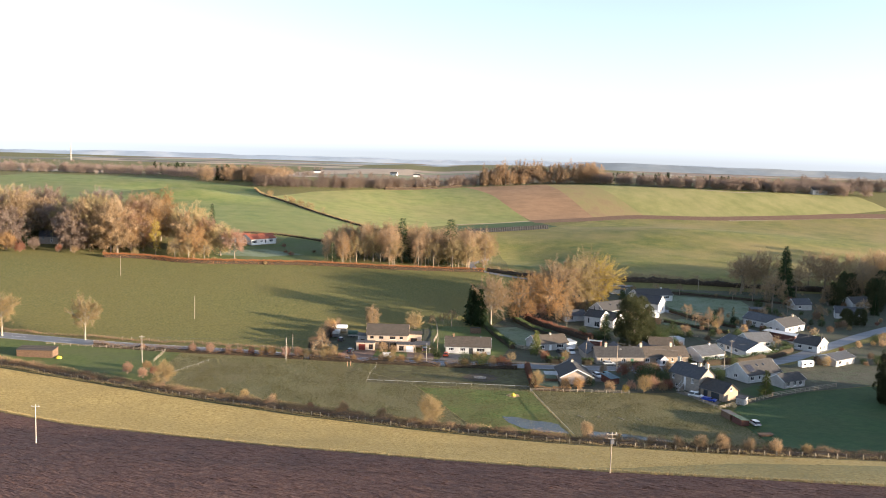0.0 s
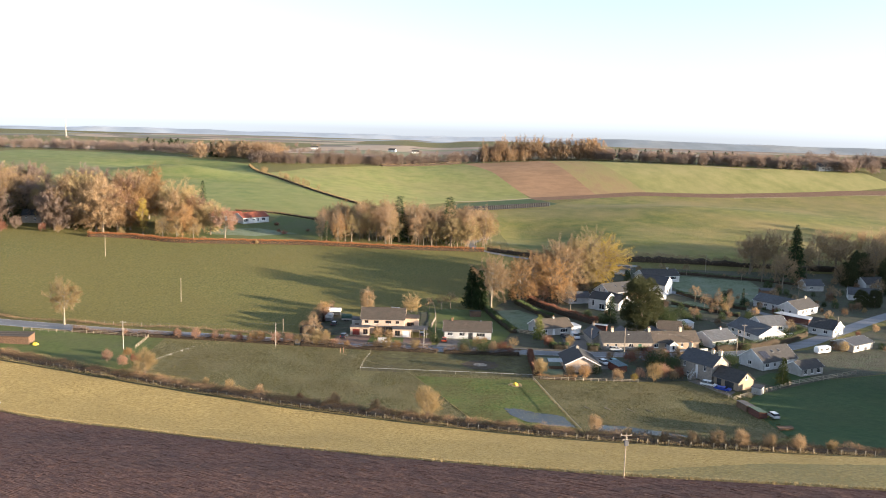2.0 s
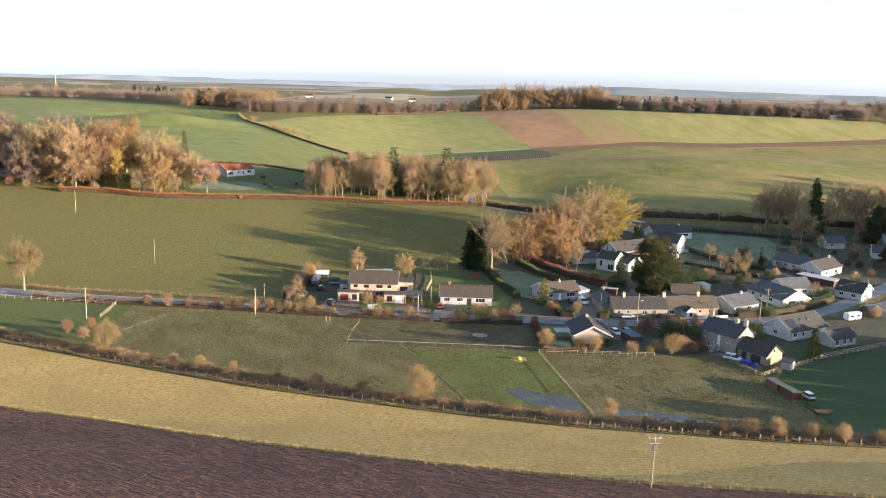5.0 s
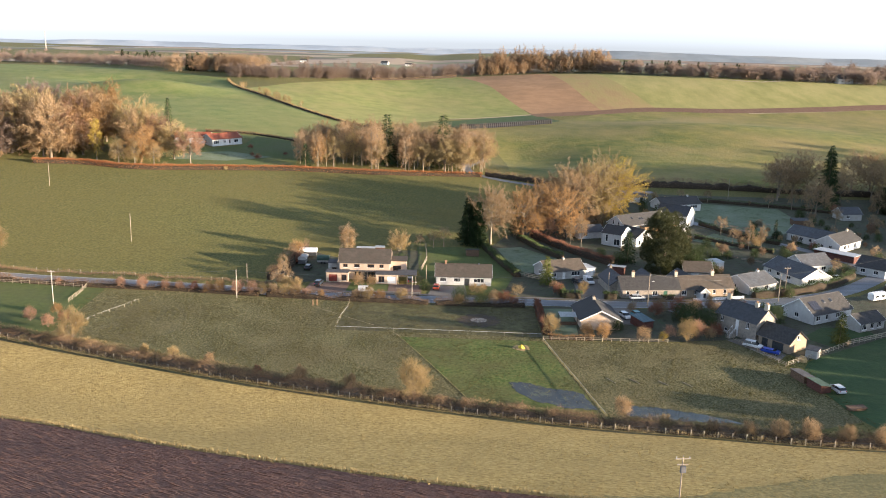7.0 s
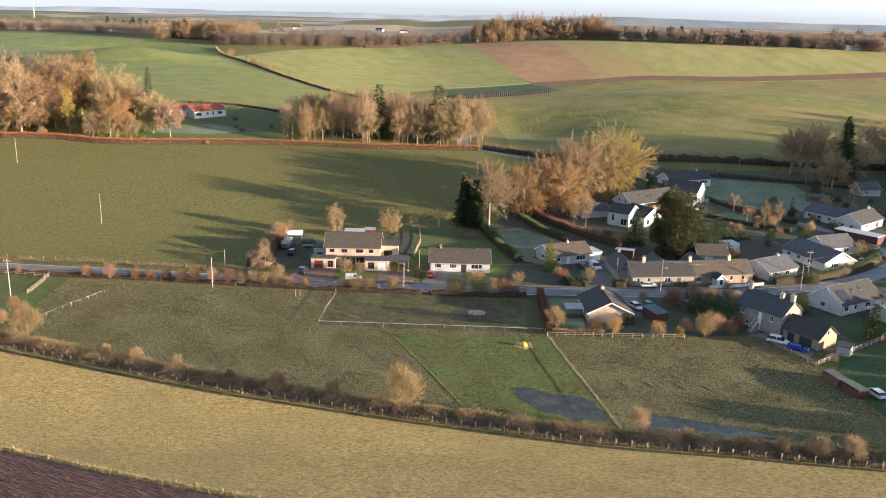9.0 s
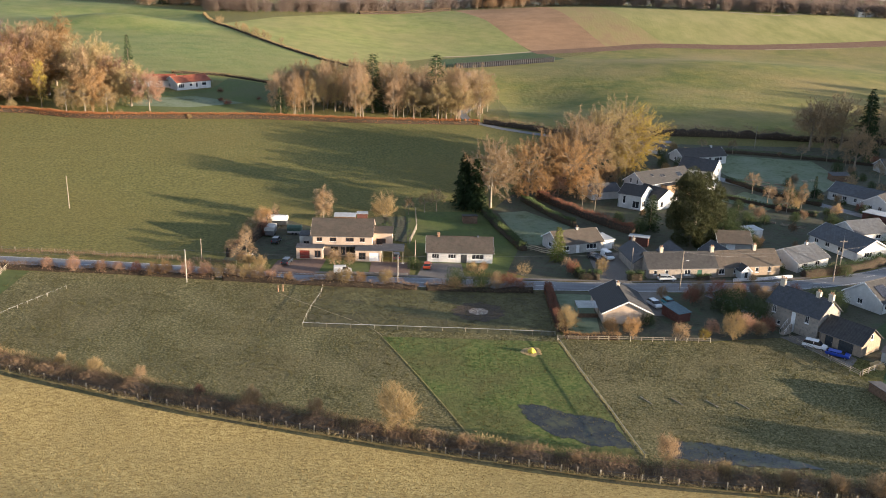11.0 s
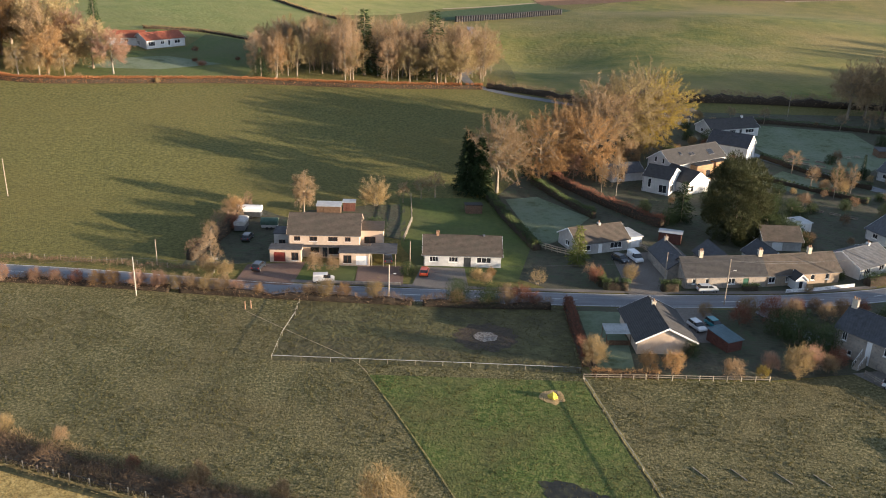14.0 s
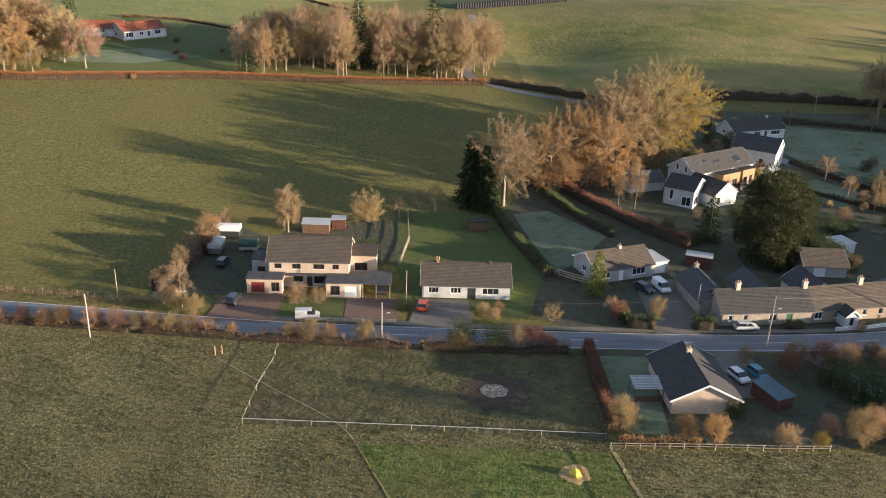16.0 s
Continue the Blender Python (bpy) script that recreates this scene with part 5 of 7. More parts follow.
def stuff_mesh(name, label, category, growths, places, wood, leaf):
    """Many plants as one object: far woods, thickets."""
    V, F, mi = [], [], []
    off = 0
    arrs = [(np.array(g.wv), np.array([(*f,) for f in g.wf]), np.array(g.tv), np.array(g.tf)) for g in growths]
    for x, y, s in places:
        wv, wf, tv, tf = arrs[random.randrange(len(arrs))]
        a = random.uniform(0, math.tau)
        R = np.array([[math.cos(a), -math.sin(a), 0], [math.sin(a), math.cos(a), 0], [0, 0, 1]]) * s
        o = np.array([x, y, gz(x, y)])
        V.append(wv @ R.T + o)
        F += (wf + off).tolist()
        mi += [0] * len(wf)
        off += len(wv)
        V.append(tv @ R.T + o)
        F += (tf + off).tolist()
        mi += [1] * len(tf)
        off += len(tv)
    me = bpy.data.meshes.new(name)
    me.from_pydata(np.concatenate(V).tolist(), [], F)
    me.materials.append(M[wood])
    me.materials.append(M[leaf])
    me.polygons.foreach_set("material_index", mi)
    ob = new(name, me)
    return tagged(ob, label, category, kind="stuff")


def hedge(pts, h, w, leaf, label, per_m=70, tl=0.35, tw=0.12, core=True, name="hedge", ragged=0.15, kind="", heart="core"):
    """A hedge along a line: a lumpy shaded core under many small leaves or twigs."""
    r = random.Random(len(pts) * 31 + int(h * 10))
    line = smooth_line(pts, 1.0)
    e = new(name)
    e.matrix_basis = pose(line[0][0], line[0][1], 0)
    tagged(e, label, "hedge", kind=kind)
    ox, oy = line[0]
    V, F = [], []
    prof = [(-0.5, -0.1), (-0.52, 0.45), (-0.3, 0.9), (0.3, 0.9), (0.52, 0.45), (0.5, -0.1)]
    tv, tf = [], []
    for i, p in enumerate(line):
        q = line[min(i + 1, len(line) - 1)]
        o = line[max(i - 1, 0)]
        d = Vector((q[0] - o[0], q[1] - o[1])).normalized()
        n = Vector((-d.y, d.x))
        z = gz(*p)
        f = 1 + ragged * 2 * (noise.noise((p[0] * 0.25, p[1] * 0.25, h)))
        for u, v in prof:
            k = 0.82 + r.uniform(-0.1, 0.1)
            V.append((p[0] - ox + n.x * u * w * k, p[1] - oy + n.y * u * w * k, z + v * h * k * f))
        if i:
            b = (i - 1) * 6
            F += [(b + j, b + j + 1, b + j + 7, b + j + 6) for j in range(5)]
        for _ in range(per_m):
            u, v = r.uniform(-1, 1), r.random()
            if abs(u) < 0.75 and v < 0.75:
                v = r.uniform(0.8, 1.05)
            c = Vector((p[0] - ox + n.x * u * w / 2 + d.x * r.uniform(-0.5, 0.5), p[1] - oy + n.y * u * w / 2 + d.y * r.uniform(-0.5, 0.5), z + v * h * f * r.uniform(0.85, 1 + ragged)))
            dd = Vector((n.x * u + r.uniform(-0.7, 0.7), n.y * u + r.uniform(-0.7, 0.7), 0.4 + r.uniform(-0.5, 0.9))).normalized()
            s = dd.orthogonal().normalized() * tw / 2
            k = len(tv)
            tv += [tuple(c - s), tuple(c + s), tuple(c + dd * tl * r.uniform(0.5, 1.5))]
            tf.append((k, k + 1, k + 2))
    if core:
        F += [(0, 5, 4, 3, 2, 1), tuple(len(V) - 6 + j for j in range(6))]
        mesh_object("opaque_core", V, F, M[heart], e, smooth=True)
    mesh_object("foliage", tv, tf, M[leaf], e)
    return e


def tufts(name, label, places, leaf, h=0.5, w=0.06, blades=5, spread_=0.25):
    r = random.Random(5)
    tv, tf = [], []
    for x, y in places:
        z = gz(x, y)
        for _ in range(blades):
            a, b = x + r.uniform(-spread_, spread_), y + r.uniform(-spread_, spread_)
            an = r.uniform(0, math.tau)
            k = len(tv)
            hh = h * r.uniform(0.5, 1.3)
            tv += [(a - math.cos(an) * w / 2, b - math.sin(an) * w / 2, z), (a + math.cos(an) * w / 2, b + math.sin(an) * w / 2, z), (a + r.uniform(-0.3, 0.3) * h, b + r.uniform(-0.3, 0.3) * h, z + hh)]
            tf.append((k, k + 1, k + 2))
    return tagged(mesh_object(name, tv, tf, M[leaf]), label, "grass", kind="stuff")


# single trees
T_BROAD = lambda s: tree_form(s + 1, 15, 6.0, 0.1, 13, 8, 40, 0.95, 0.09, -0.55)
T_OAK = lambda s: tree_form(s + 5, 15.5, 7.4, 0.05, 17, 9, 84, 0.48, 0.075, -0.75)
T_LONE = lambda s: tree_form(33, 14, 4.8, 0.16, 12, 8, 64, 0.75, 0.075, -0.5, 0.3, None, 0.35)
T_SMALL = lambda s: tree_form(s + 9, 7, 2.4, 0.2, 8, 6, 30, 0.6, 0.04)
plant("dense", lambda s: dense(4, 19.5, 7.2, 62000, 0.55, 0.13), "bark", "yew", 73.8, 326.0, 1.0, "large dark evergreen with a rounded dense crown", seeds=1)
plant("spire", lambda s: conifer(3, 16, 3.4, 38, 13, 0.8, 0.32, 0.6), "bark", "needle", 12.8, 352.0, 1.05, "tall dark conifer at the field edge", seeds=1)
plant("spire", lambda s: conifer(3, 16, 3.4, 38, 13, 0.8, 0.32, 0.6), "bark", "needle", 16.0, 351.0, 0.97, "tall dark conifer at the field edge", seeds=1)
plant("beech", lambda s: tree_form(21, 14.5, 6.4, 0.1, 16, 11, 84, 0.5, 0.075, -0.6), "pale_bark", "tw_brown", 20.6, 354.2, 1.42, "bare spreading beech with fine brown twigs", seeds=1)
for x, y, s, leaf in ((33, 367, 0.9, "tw_orange"), (39, 374, 1.0, "tw_orange"), (47, 373, 0.95, "tw_orange"), (52, 385, 1.25, "tw_brown"), (60, 392, 1.32, "tw_olive"), (67, 401, 1.3, "tw_olive"), (45, 386, 1.0, "tw_brown"), (58, 402, 1.1, "tw_brown")):
    plant("oak" + leaf, T_OAK, "bark", leaf, x, y, s * 1.3, "tall autumn tree with " + {"tw_orange": "russet leaves", "tw_brown": "bare brown twigs", "tw_olive": "olive-yellow twigs"}[leaf], seeds=2)
for x, y, k, leaf in ((31, 363, 1.0, "tw_orange"), (37, 367, 1.2, "tw_orange"), (43, 369, 1.1, "tw_pink"), (49, 367, 1.2, "tw_orange"), (54, 373, 1.3, "tw_orange"), (60, 381, 1.3, "tw_brown"), (66, 390, 1.4, "tw_olive"), (41, 378, 1.4, "tw_brown"), (70, 396, 1.3, "tw_yellow")):
    plant("under" + leaf, lambda s: tree_form(s + 12, 7, 3.2, 0.02, 11, 7, 44, 0.45, 0.08, -0.7), "bark", leaf, x, y, k, "low autumn tree under the tall ones", seeds=1)
plant("oakyellow", T_OAK, "bark", "tw_yellow", 75.5, 410, 1.5, "tall autumn tree with yellow leaves", seeds=1)
plant("oakyellow", T_OAK, "bark", "tw_yellow", 72, 400, 1.3, "autumn tree with yellow leaves", seeds=1)
plant("spruce", lambda s: conifer(8, 14, 2.6), "bark", "needle", 30, 368, 0.85, "dark spruce among autumn trees", seeds=1)
plant("lone", T_LONE, "pale_bark", "tw_straw", -123.6, 297.2, 1.12, "pale bare tree beside the road", seeds=1)
plant("lone", T_LONE, "pale_bark", "tw_straw", -151.2, 294.5, 1.15, "pale bare tree beside the road", seeds=1)
plant("birch", lambda s: tree_form(41, 10, 2.9, 0.08, 12, 8, 60, 0.75, 0.05, -0.6, -0.6, None, 0.2, 0.95), "pale_bark", "tw_brown", -26.6, 332.5, 1.0, "birch with hanging russet twigs behind the house", seeds=1)
plant("round", lambda s: shrub(6, 7.5, 26, 60, 0.3, 0.018), "pale_bark", "tw_straw", -10.1, 340.0, 1.0, "round pale leafless tree behind the house", seeds=1)
for x, y, s in ((-3.5, 343, 0.8), (1, 346, 0.9), (4.5, 348, 1.0)):
    plant("small", T_SMALL, "bark", "tw_brown", x, y, s, "small bare tree at the garden edge", seeds=3)
plant("goldcone", lambda s: conifer(12, 9, 2.4, 22, 10, 0.6, 0.2, 0.6), "bark", "needle_light", 34.6, 307.6, 1.0, "golden-green garden conifer beside the bungalow", seeds=1)
plant("goldcone", lambda s: conifer(12, 9, 2.4, 22, 10, 0.6, 0.2, 0.6), "bark", "needle_light", 100.4, 261.0, 0.92, "golden-green conifer beside the garden fence", seeds=1)
plant("small", T_SMALL, "pale_bark", "tw_straw", 35.6, 298.5, 0.6, "small bare garden tree", seeds=3)
plant("fruit", lambda s: shrub(16, 4, 12, 24, 0.4, 0.024, 0.9), "pale_bark", "tw_straw", 25.0, 296.2, 1.0, "small leafless fruit tree in the lawn", seeds=1)
plant("pine", lambda s: conifer(19, 11, 3.4, 20, 9, 0.8, 0.2, 0.55), "bark", "needle", 64.8, 337.5, 0.95, "dark bushy pine beside the modern house", seeds=1)
for x, y, s in ((52.4, 356, 1.15), (49, 358.5, 0.8)):
    plant("birchbrown", lambda s: slim(51, 11, 0.14, 40, 0.7, 0.04, 0.17), "pale_bark", "tw_brown", x, y, s, "slender bare birch beside the red hedge", seeds=1)
for x, y, s in ((112.5, 360, 0.95), (117.5, 361.5, 0.85)):
    plant("birchbrown", lambda s: slim(51, 11, 0.14, 40, 0.7, 0.04, 0.17), "pale_bark", "tw_brown", x, y, s, "slender bare birch in a garden", seeds=1)
plant("spruce", lambda s: conifer(8, 14, 2.6), "bark", "needle", 129, 379, 0.55, "dark evergreen bush beside the white house", seeds=1)
plant("bigspruce", lambda s: conifer(28, 24, 5.0, 34, 11, 1.1, 0.28, 0.7), "bark", "needle", 178, 448, 1.15, "tall dark spruce behind the village", seeds=1)
for x, y, s in ((157, 452, 1.35), (165, 455, 1.5), (172, 456, 1.45), (163, 424, 1.15), (186, 452, 1.2), (161, 460, 1.3)):
    plant("broad", T_BROAD, "bark", "tw_brown", x, y, s, "bare brown tree behind the village", seeds=3)
# The rightmost of these stand outside the view, added to shade the village.
for x, y, s, k in ((205, 462, 1.15, "tw_brown"), (214, 470, 1.2, "tw_brown"), (224, 468, 1.2, "tw_olive"), (235, 475, 1.2, "tw_brown"), (246, 470, 1.1, "tw_brown"), (214, 446, 0.9, "tw_brown"), (232, 448, 1.0, "tw_olive"), (196, 436, 0.7, "tw_brown"), (258, 462, 1.2, "tw_brown"), (270, 470, 1.1, "tw_brown"), (222, 455, 1.4, "tw_brown"), (285, 462, 1.5, "tw_brown"), (298, 450, 1.5, "tw_olive"), (310, 462, 1.5, "tw_brown"), (242, 436, 1.3, "tw_brown"), (262, 428, 1.4, "tw_olive"), (282, 436, 1.4, "tw_brown"), (304, 430, 1.4, "tw_brown"), (236, 398, 1.1, "tw_brown"), (250, 384, 1.1, "tw_olive"), (262, 366, 1.1, "tw_brown"), (246, 352, 1.0, "tw_brown"), (268, 344, 1.0, "tw_brown"), (284, 380, 1.2, "tw_brown")):
    plant("broad" + k, T_BROAD, "bark", k, x, y, s, "bare tree at the village edge", seeds=2)
# Spruces from x = 262 on are unseen and only deepen that shade.
for x, y, s in ((212, 455, 0.8), (222, 440, 0.75), (240, 455, 0.9), (208, 412, 0.55), (262, 448, 1.1), (292, 444, 1.1), (318, 448, 1.1)):
    plant("bigspruce", lambda s: conifer(28, 24, 5.0, 34, 11, 1.1, 0.28, 0.7), "bark", "needle", x, y, s * 0.8, "dark evergreen at the village edge", seeds=1)
plant("small", T_SMALL, "bark", "tw_brown", 176, 395, 0.9, "small bare garden tree", seeds=3)
plant("dense", lambda s: dense(4, 19.5, 7.2, 62000, 0.55, 0.13), "bark", "yew", 188, 385, 0.4, "dark rounded evergreen in a garden", seeds=1)
plant("dense", lambda s: dense(4, 19.5, 7.2, 62000, 0.55, 0.13), "bark", "yew", 138, 256, 0.85, "large dark evergreen at the field edge", seeds=1)

# Belt added beyond the view, its height set so its shadow covers the field.
for k in range(16):
    x, y = 152 + (k % 2) * 4, 186 + k * 5.6
    plant("belt", lambda s: dense(5, 19.5, 7.4, 7000, 1.1, 0.55), "bark", "yew", x, y, 0.44 + 0.03 * (k * 7 % 3), "dark evergreen of the unseen belt that shades the field", group="evergreen belt", seeds=1)
for x, y, k in ((200, 436, 0.6), (212, 450, 0.75), (222, 440, 0.7), (234, 456, 0.8), (247, 450, 0.85), (257, 440, 0.8), (214, 424, 0.5), (240, 428, 0.7), (228, 412, 0.6), (262, 470, 0.9), (270, 455, 0.9), (181, 383, 0.4), (252, 400, 0.6), (236, 384, 0.5)):
    plant("belt", lambda s: dense(5, 19.5, 7.4, 7000, 1.1, 0.55), "bark", "yew", x, y, k, "dark evergreen in the wood at the village edge", seeds=1)
# Wood carried on past the view's edge to throw shadow across the slope.
for x, y, s in ((204, 480, 1.35), (216, 486, 1.4), (230, 482, 1.5), (244, 488, 1.5), (258, 484, 1.6), (272, 490, 1.6), (284, 500, 1.5), (262, 512, 1.3), (296, 540, 1.5), (304, 556, 1.5), (310, 574, 1.4)):
    plant("broadtw_brown", T_BROAD, "bark", "tw_brown", x, y, s, "bare tree of the wood behind the village", seeds=2)
for x, y, s in ((248, 478, 0.9), (268, 482, 0.9), (290, 548, 0.9)):
    plant("bigspruce", lambda s: conifer(28, 24, 5.0, 34, 11, 1.1, 0.28, 0.7), "bark", "needle", x, y, s, "dark spruce of the wood behind the village", seeds=1)

T_WOOD = lambda s: slim(s + 2, 17, 0.06, 44, 0.9, 0.058, 0.25, 14, 6)

# the wood with slender trees beside the field
rw_ = random.Random(8)
n = 0
while n < 118:
    x, y = rw_.uniform(-62, 28), rw_.uniform(446, 500)
    edge = 442 + (x + 62) * 0.24
    if y < edge + 1 or y > edge + 44 - 0.12 * abs(x + 15):
        continue
    c = rw_.random()
    leaf = "tw_brown" if c < 0.25 else "tw_far" if c < 0.67 else "tw_orange" if c < 0.75 else "tw_olive"
    s = rw_.uniform(0.98, 1.28) * (0.8 if x < -45 else 1)
    if c < 0.75:
        plant("wood" + leaf, T_WOOD, "pale_bark", leaf, x, y, s, "slender bare tree of the small wood", group="trees of the small wood", seeds=3)
    else:
        plant("oak2" + leaf, T_BROAD, "bark", leaf, x, y, s * 0.95, "bare tree of the small wood", group="trees of the small wood", seeds=2)
    n += 1
for x, y, s in ((-22, 466, 1.75), (4, 470, 1.85), (-57, 446, 0.8)):
    plant("spruce", lambda s: conifer(8, 14, 2.6), "bark", "needle", x, y, s, "dark green pine rising out of the small wood", squash=1.7, seeds=1)
plant("small", T_SMALL, "bark", "tw_orange", 22, 466, 0.9, "small russet tree at the wood's edge", seeds=3)

# the larger wood on the other side of the field
n = 0
while n < 74:
    x, y = rw_.uniform(-232, -112), rw_.uniform(414, 478)
    if y < 414 + (x + 200) * 0.13 + 3 or (x > -150 and y > 448) or (-206 < x < -184 and y < 438) or (-149 < x < -135 and y < 445):
        continue
    c = rw_.random()
    if x < -165:
        leaf = "tw_haze" if c < 0.5 else "tw_olive" if c < 0.75 else "tw_brown"
    else:
        leaf = "tw_pink" if c < 0.4 else "tw_brown" if c < 0.6 else "tw_olive" if c < 0.75 else "tw_orange"
    s = rw_.uniform(1.25, 1.75) * (0.78 if x > -126 else 1)
    plant("oak3" + leaf, lambda s: tree_form(s + 60, 15, 7.0, 0.02, 16, 9, 42, 1.0, 0.13, -0.85), "bark", leaf, x, y, s, "large autumn tree of the wood beside the field", group="trees of the large wood", seeds=2)
    n += 1
for x, y, k in ((-214, 430, 0.7), (-208, 440, 0.75), (-222, 438, 0.7), (-180, 446, 0.6)):
    plant("belt", lambda s: dense(5, 19.5, 7.4, 7000, 1.1, 0.55), "bark", "yew", x, y, k, "dark evergreen among the bare trees of the wood", seeds=1)
for x, y, k, leaf in ((-201, 410, 1.3, "tw_red"), (-198, 418, 1.5, "tw_haze"), (-209, 413, 2.2, "tw_orange"), (-186, 418, 1.0, "tw_red"), (-178, 417, 0.9, "tw_brown"), (-150, 420, 1.0, "tw_olive"), (-112, 423, 0.7, "tw_straw"), (-88, 428, 0.5, "tw_straw")):
    plant("hedgebush" + leaf, lambda s: tree_form(s + 30, 3.4, 1.55, 0.0, 20, 4, 27, 0.55, 0.03, -0.4, 0.5, 0.03, 0.14, -0.65), "bark", leaf, x, y, k * 1.25, "leafless bush at the edge of the wood", "bush", "bush", seeds=2)
plant("slimyellow", lambda s: slim(71, 15, 0.1, 40, 0.6, 0.12, 0.14), "bark", "tw_yellow", -142, 427, 1.25, "narrow golden larch in front of the wood", seeds=1)
for x, y, s in ((-125, 424, 0.85), (-131, 422, 0.8), (-118, 427, 0.75)):
    plant("oak4", lambda s: tree_form(80, 14, 5.2, 0.06, 12, 8, 56, 1.1, 0.05, -0.6, -0.5), "pale_bark", "tw_straw", x, y, s, "pale weeping tree in front of the wood", seeds=1)
plant("lonegarden", lambda s: tree_form(90, 12, 5.6, 0.12, 14, 10, 70, 0.7, 0.055, -0.5), "pale_bark", "tw_pink", -105, 435.5, 1.2, "bare spreading tree in the bungalow's garden", seeds=1)
plant("spruce", lambda s: conifer(8, 14, 2.6), "bark", "needle", -133, 498, 1.3, "dark spruce behind the barn", seeds=1)
plant("spruce", lambda s: conifer(8, 14, 2.6), "bark", "needle", -205, 424, 1.1, "dark spruce at the edge of the wood", seeds=1)
plant("spruce", lambda s: conifer(8, 14, 2.6), "bark", "needle", -212, 430, 1.2, "dark spruce at the edge of the wood", seeds=1)
for x, y, s in ((-80, 456, 0.9), (-84, 461, 0.7), (-70, 470, 0.6), (-88, 478, 0.8)):
    plant("bush", lambda s: shrub(s + 4, 3.2), "bark", "tw_red", x, y, s, "dark red garden shrub on the lawn", "shrub", "shrub", seeds=2)

# far woods and hedgerow trees
FAR = [slim(s + 100, 17, 0.03, 15, 1.6, 0.2, 0.17, 8, 3) for s in range(4)]
FARB = [tree_form(s + 110, 12, 4.8, 0.0, 9, 4, 13, 1.7, 0.24, -0.95) for s in range(4)]
rf = random.Random(3)


def along(pts, count, wide, lo, hi):
    ln = smooth_line(pts, 3.0)
    res = []
    for _ in range(count):
        p = ln[rf.randrange(len(ln))]
        res.append((p[0] + rf.uniform(-wide, wide), p[1] + rf.uniform(0, 2 * wide), rf.uniform(lo, hi)))
    return res


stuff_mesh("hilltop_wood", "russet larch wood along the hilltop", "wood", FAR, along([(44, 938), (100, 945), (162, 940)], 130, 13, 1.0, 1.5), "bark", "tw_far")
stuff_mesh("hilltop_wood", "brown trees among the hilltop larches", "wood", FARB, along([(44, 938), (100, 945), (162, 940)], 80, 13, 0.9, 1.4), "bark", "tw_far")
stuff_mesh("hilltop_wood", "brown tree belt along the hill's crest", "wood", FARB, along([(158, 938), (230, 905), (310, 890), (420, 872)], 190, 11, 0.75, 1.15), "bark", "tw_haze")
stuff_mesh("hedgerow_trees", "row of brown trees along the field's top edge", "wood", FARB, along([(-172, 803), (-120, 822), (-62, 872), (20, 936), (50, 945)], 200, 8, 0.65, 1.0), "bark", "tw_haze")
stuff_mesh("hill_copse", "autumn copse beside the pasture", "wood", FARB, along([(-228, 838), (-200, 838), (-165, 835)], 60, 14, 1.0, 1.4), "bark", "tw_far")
stuff_mesh("hill_copse", "dark pines in the copse", "wood", [conifer(130, 15, 3.2, 12, 7, 1.3, 0.5)], along([(-225, 845), (-190, 850)], 14, 8, 0.9, 1.15), "bark", "needle")
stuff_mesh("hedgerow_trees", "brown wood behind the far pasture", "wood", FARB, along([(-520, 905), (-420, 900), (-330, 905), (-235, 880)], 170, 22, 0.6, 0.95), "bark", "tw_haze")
stuff_mesh("far_wood", "dark evergreen wood in the distance", "wood", [conifer(131, 13, 3.2, 15, 8, 1.2, 0.45), conifer(132, 11, 3.0, 14, 8, 1.2, 0.45)], along([(-340, 1010), (-300, 1015)], 14, 10, 0.8, 1.1) + along([(190, 1000), (330, 1000)], 44, 20, 0.55, 0.95), "bark", "needle")
far_belts = []
for line in ([(-760, 1290), (-360, 1250)], [(-330, 1420), (-60, 1400), (130, 1370)], [(330, 1150), (640, 1240)], [(420, 1520), (900, 1440)], [(-1250, 2050), (-300, 2080)], [(250, 2150), (1350, 2000)], [(-900, 1620), (-420, 1580)], [(150, 1750), (520, 1700)]):
    far_belts += along(line, 55, 16, 0.6, 1.0)
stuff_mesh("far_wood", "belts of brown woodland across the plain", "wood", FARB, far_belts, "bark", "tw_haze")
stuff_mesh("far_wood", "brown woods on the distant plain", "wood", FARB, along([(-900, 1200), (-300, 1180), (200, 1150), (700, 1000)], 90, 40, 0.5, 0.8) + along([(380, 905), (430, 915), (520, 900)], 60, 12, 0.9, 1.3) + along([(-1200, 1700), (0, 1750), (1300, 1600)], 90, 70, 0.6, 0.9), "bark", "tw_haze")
stuff_mesh("hedgerow_trees", "yellow-brown bushes along the stone wall", "wood", FARB, along([(-150, 733), (-120, 690), (-95, 655)], 16, 3, 0.3, 0.55), "bark", "tw_straw")
hedge([(-172, 790), (-150, 731), (-122, 690), (-90, 645), (-56, 606), (-30, 590)], 1.3, 2.0, "tw_straw", "overgrown field boundary between the pastures", 16, 0.7, 0.2)
hedge([(-60, 866), (18, 930)], 2.0, 2.5, "bramble", "dark hedge at the field's top edge", 10, 0.8, 0.3)

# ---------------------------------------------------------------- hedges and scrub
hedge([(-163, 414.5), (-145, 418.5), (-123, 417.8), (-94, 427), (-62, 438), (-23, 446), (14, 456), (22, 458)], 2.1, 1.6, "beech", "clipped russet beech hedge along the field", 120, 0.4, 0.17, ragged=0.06)
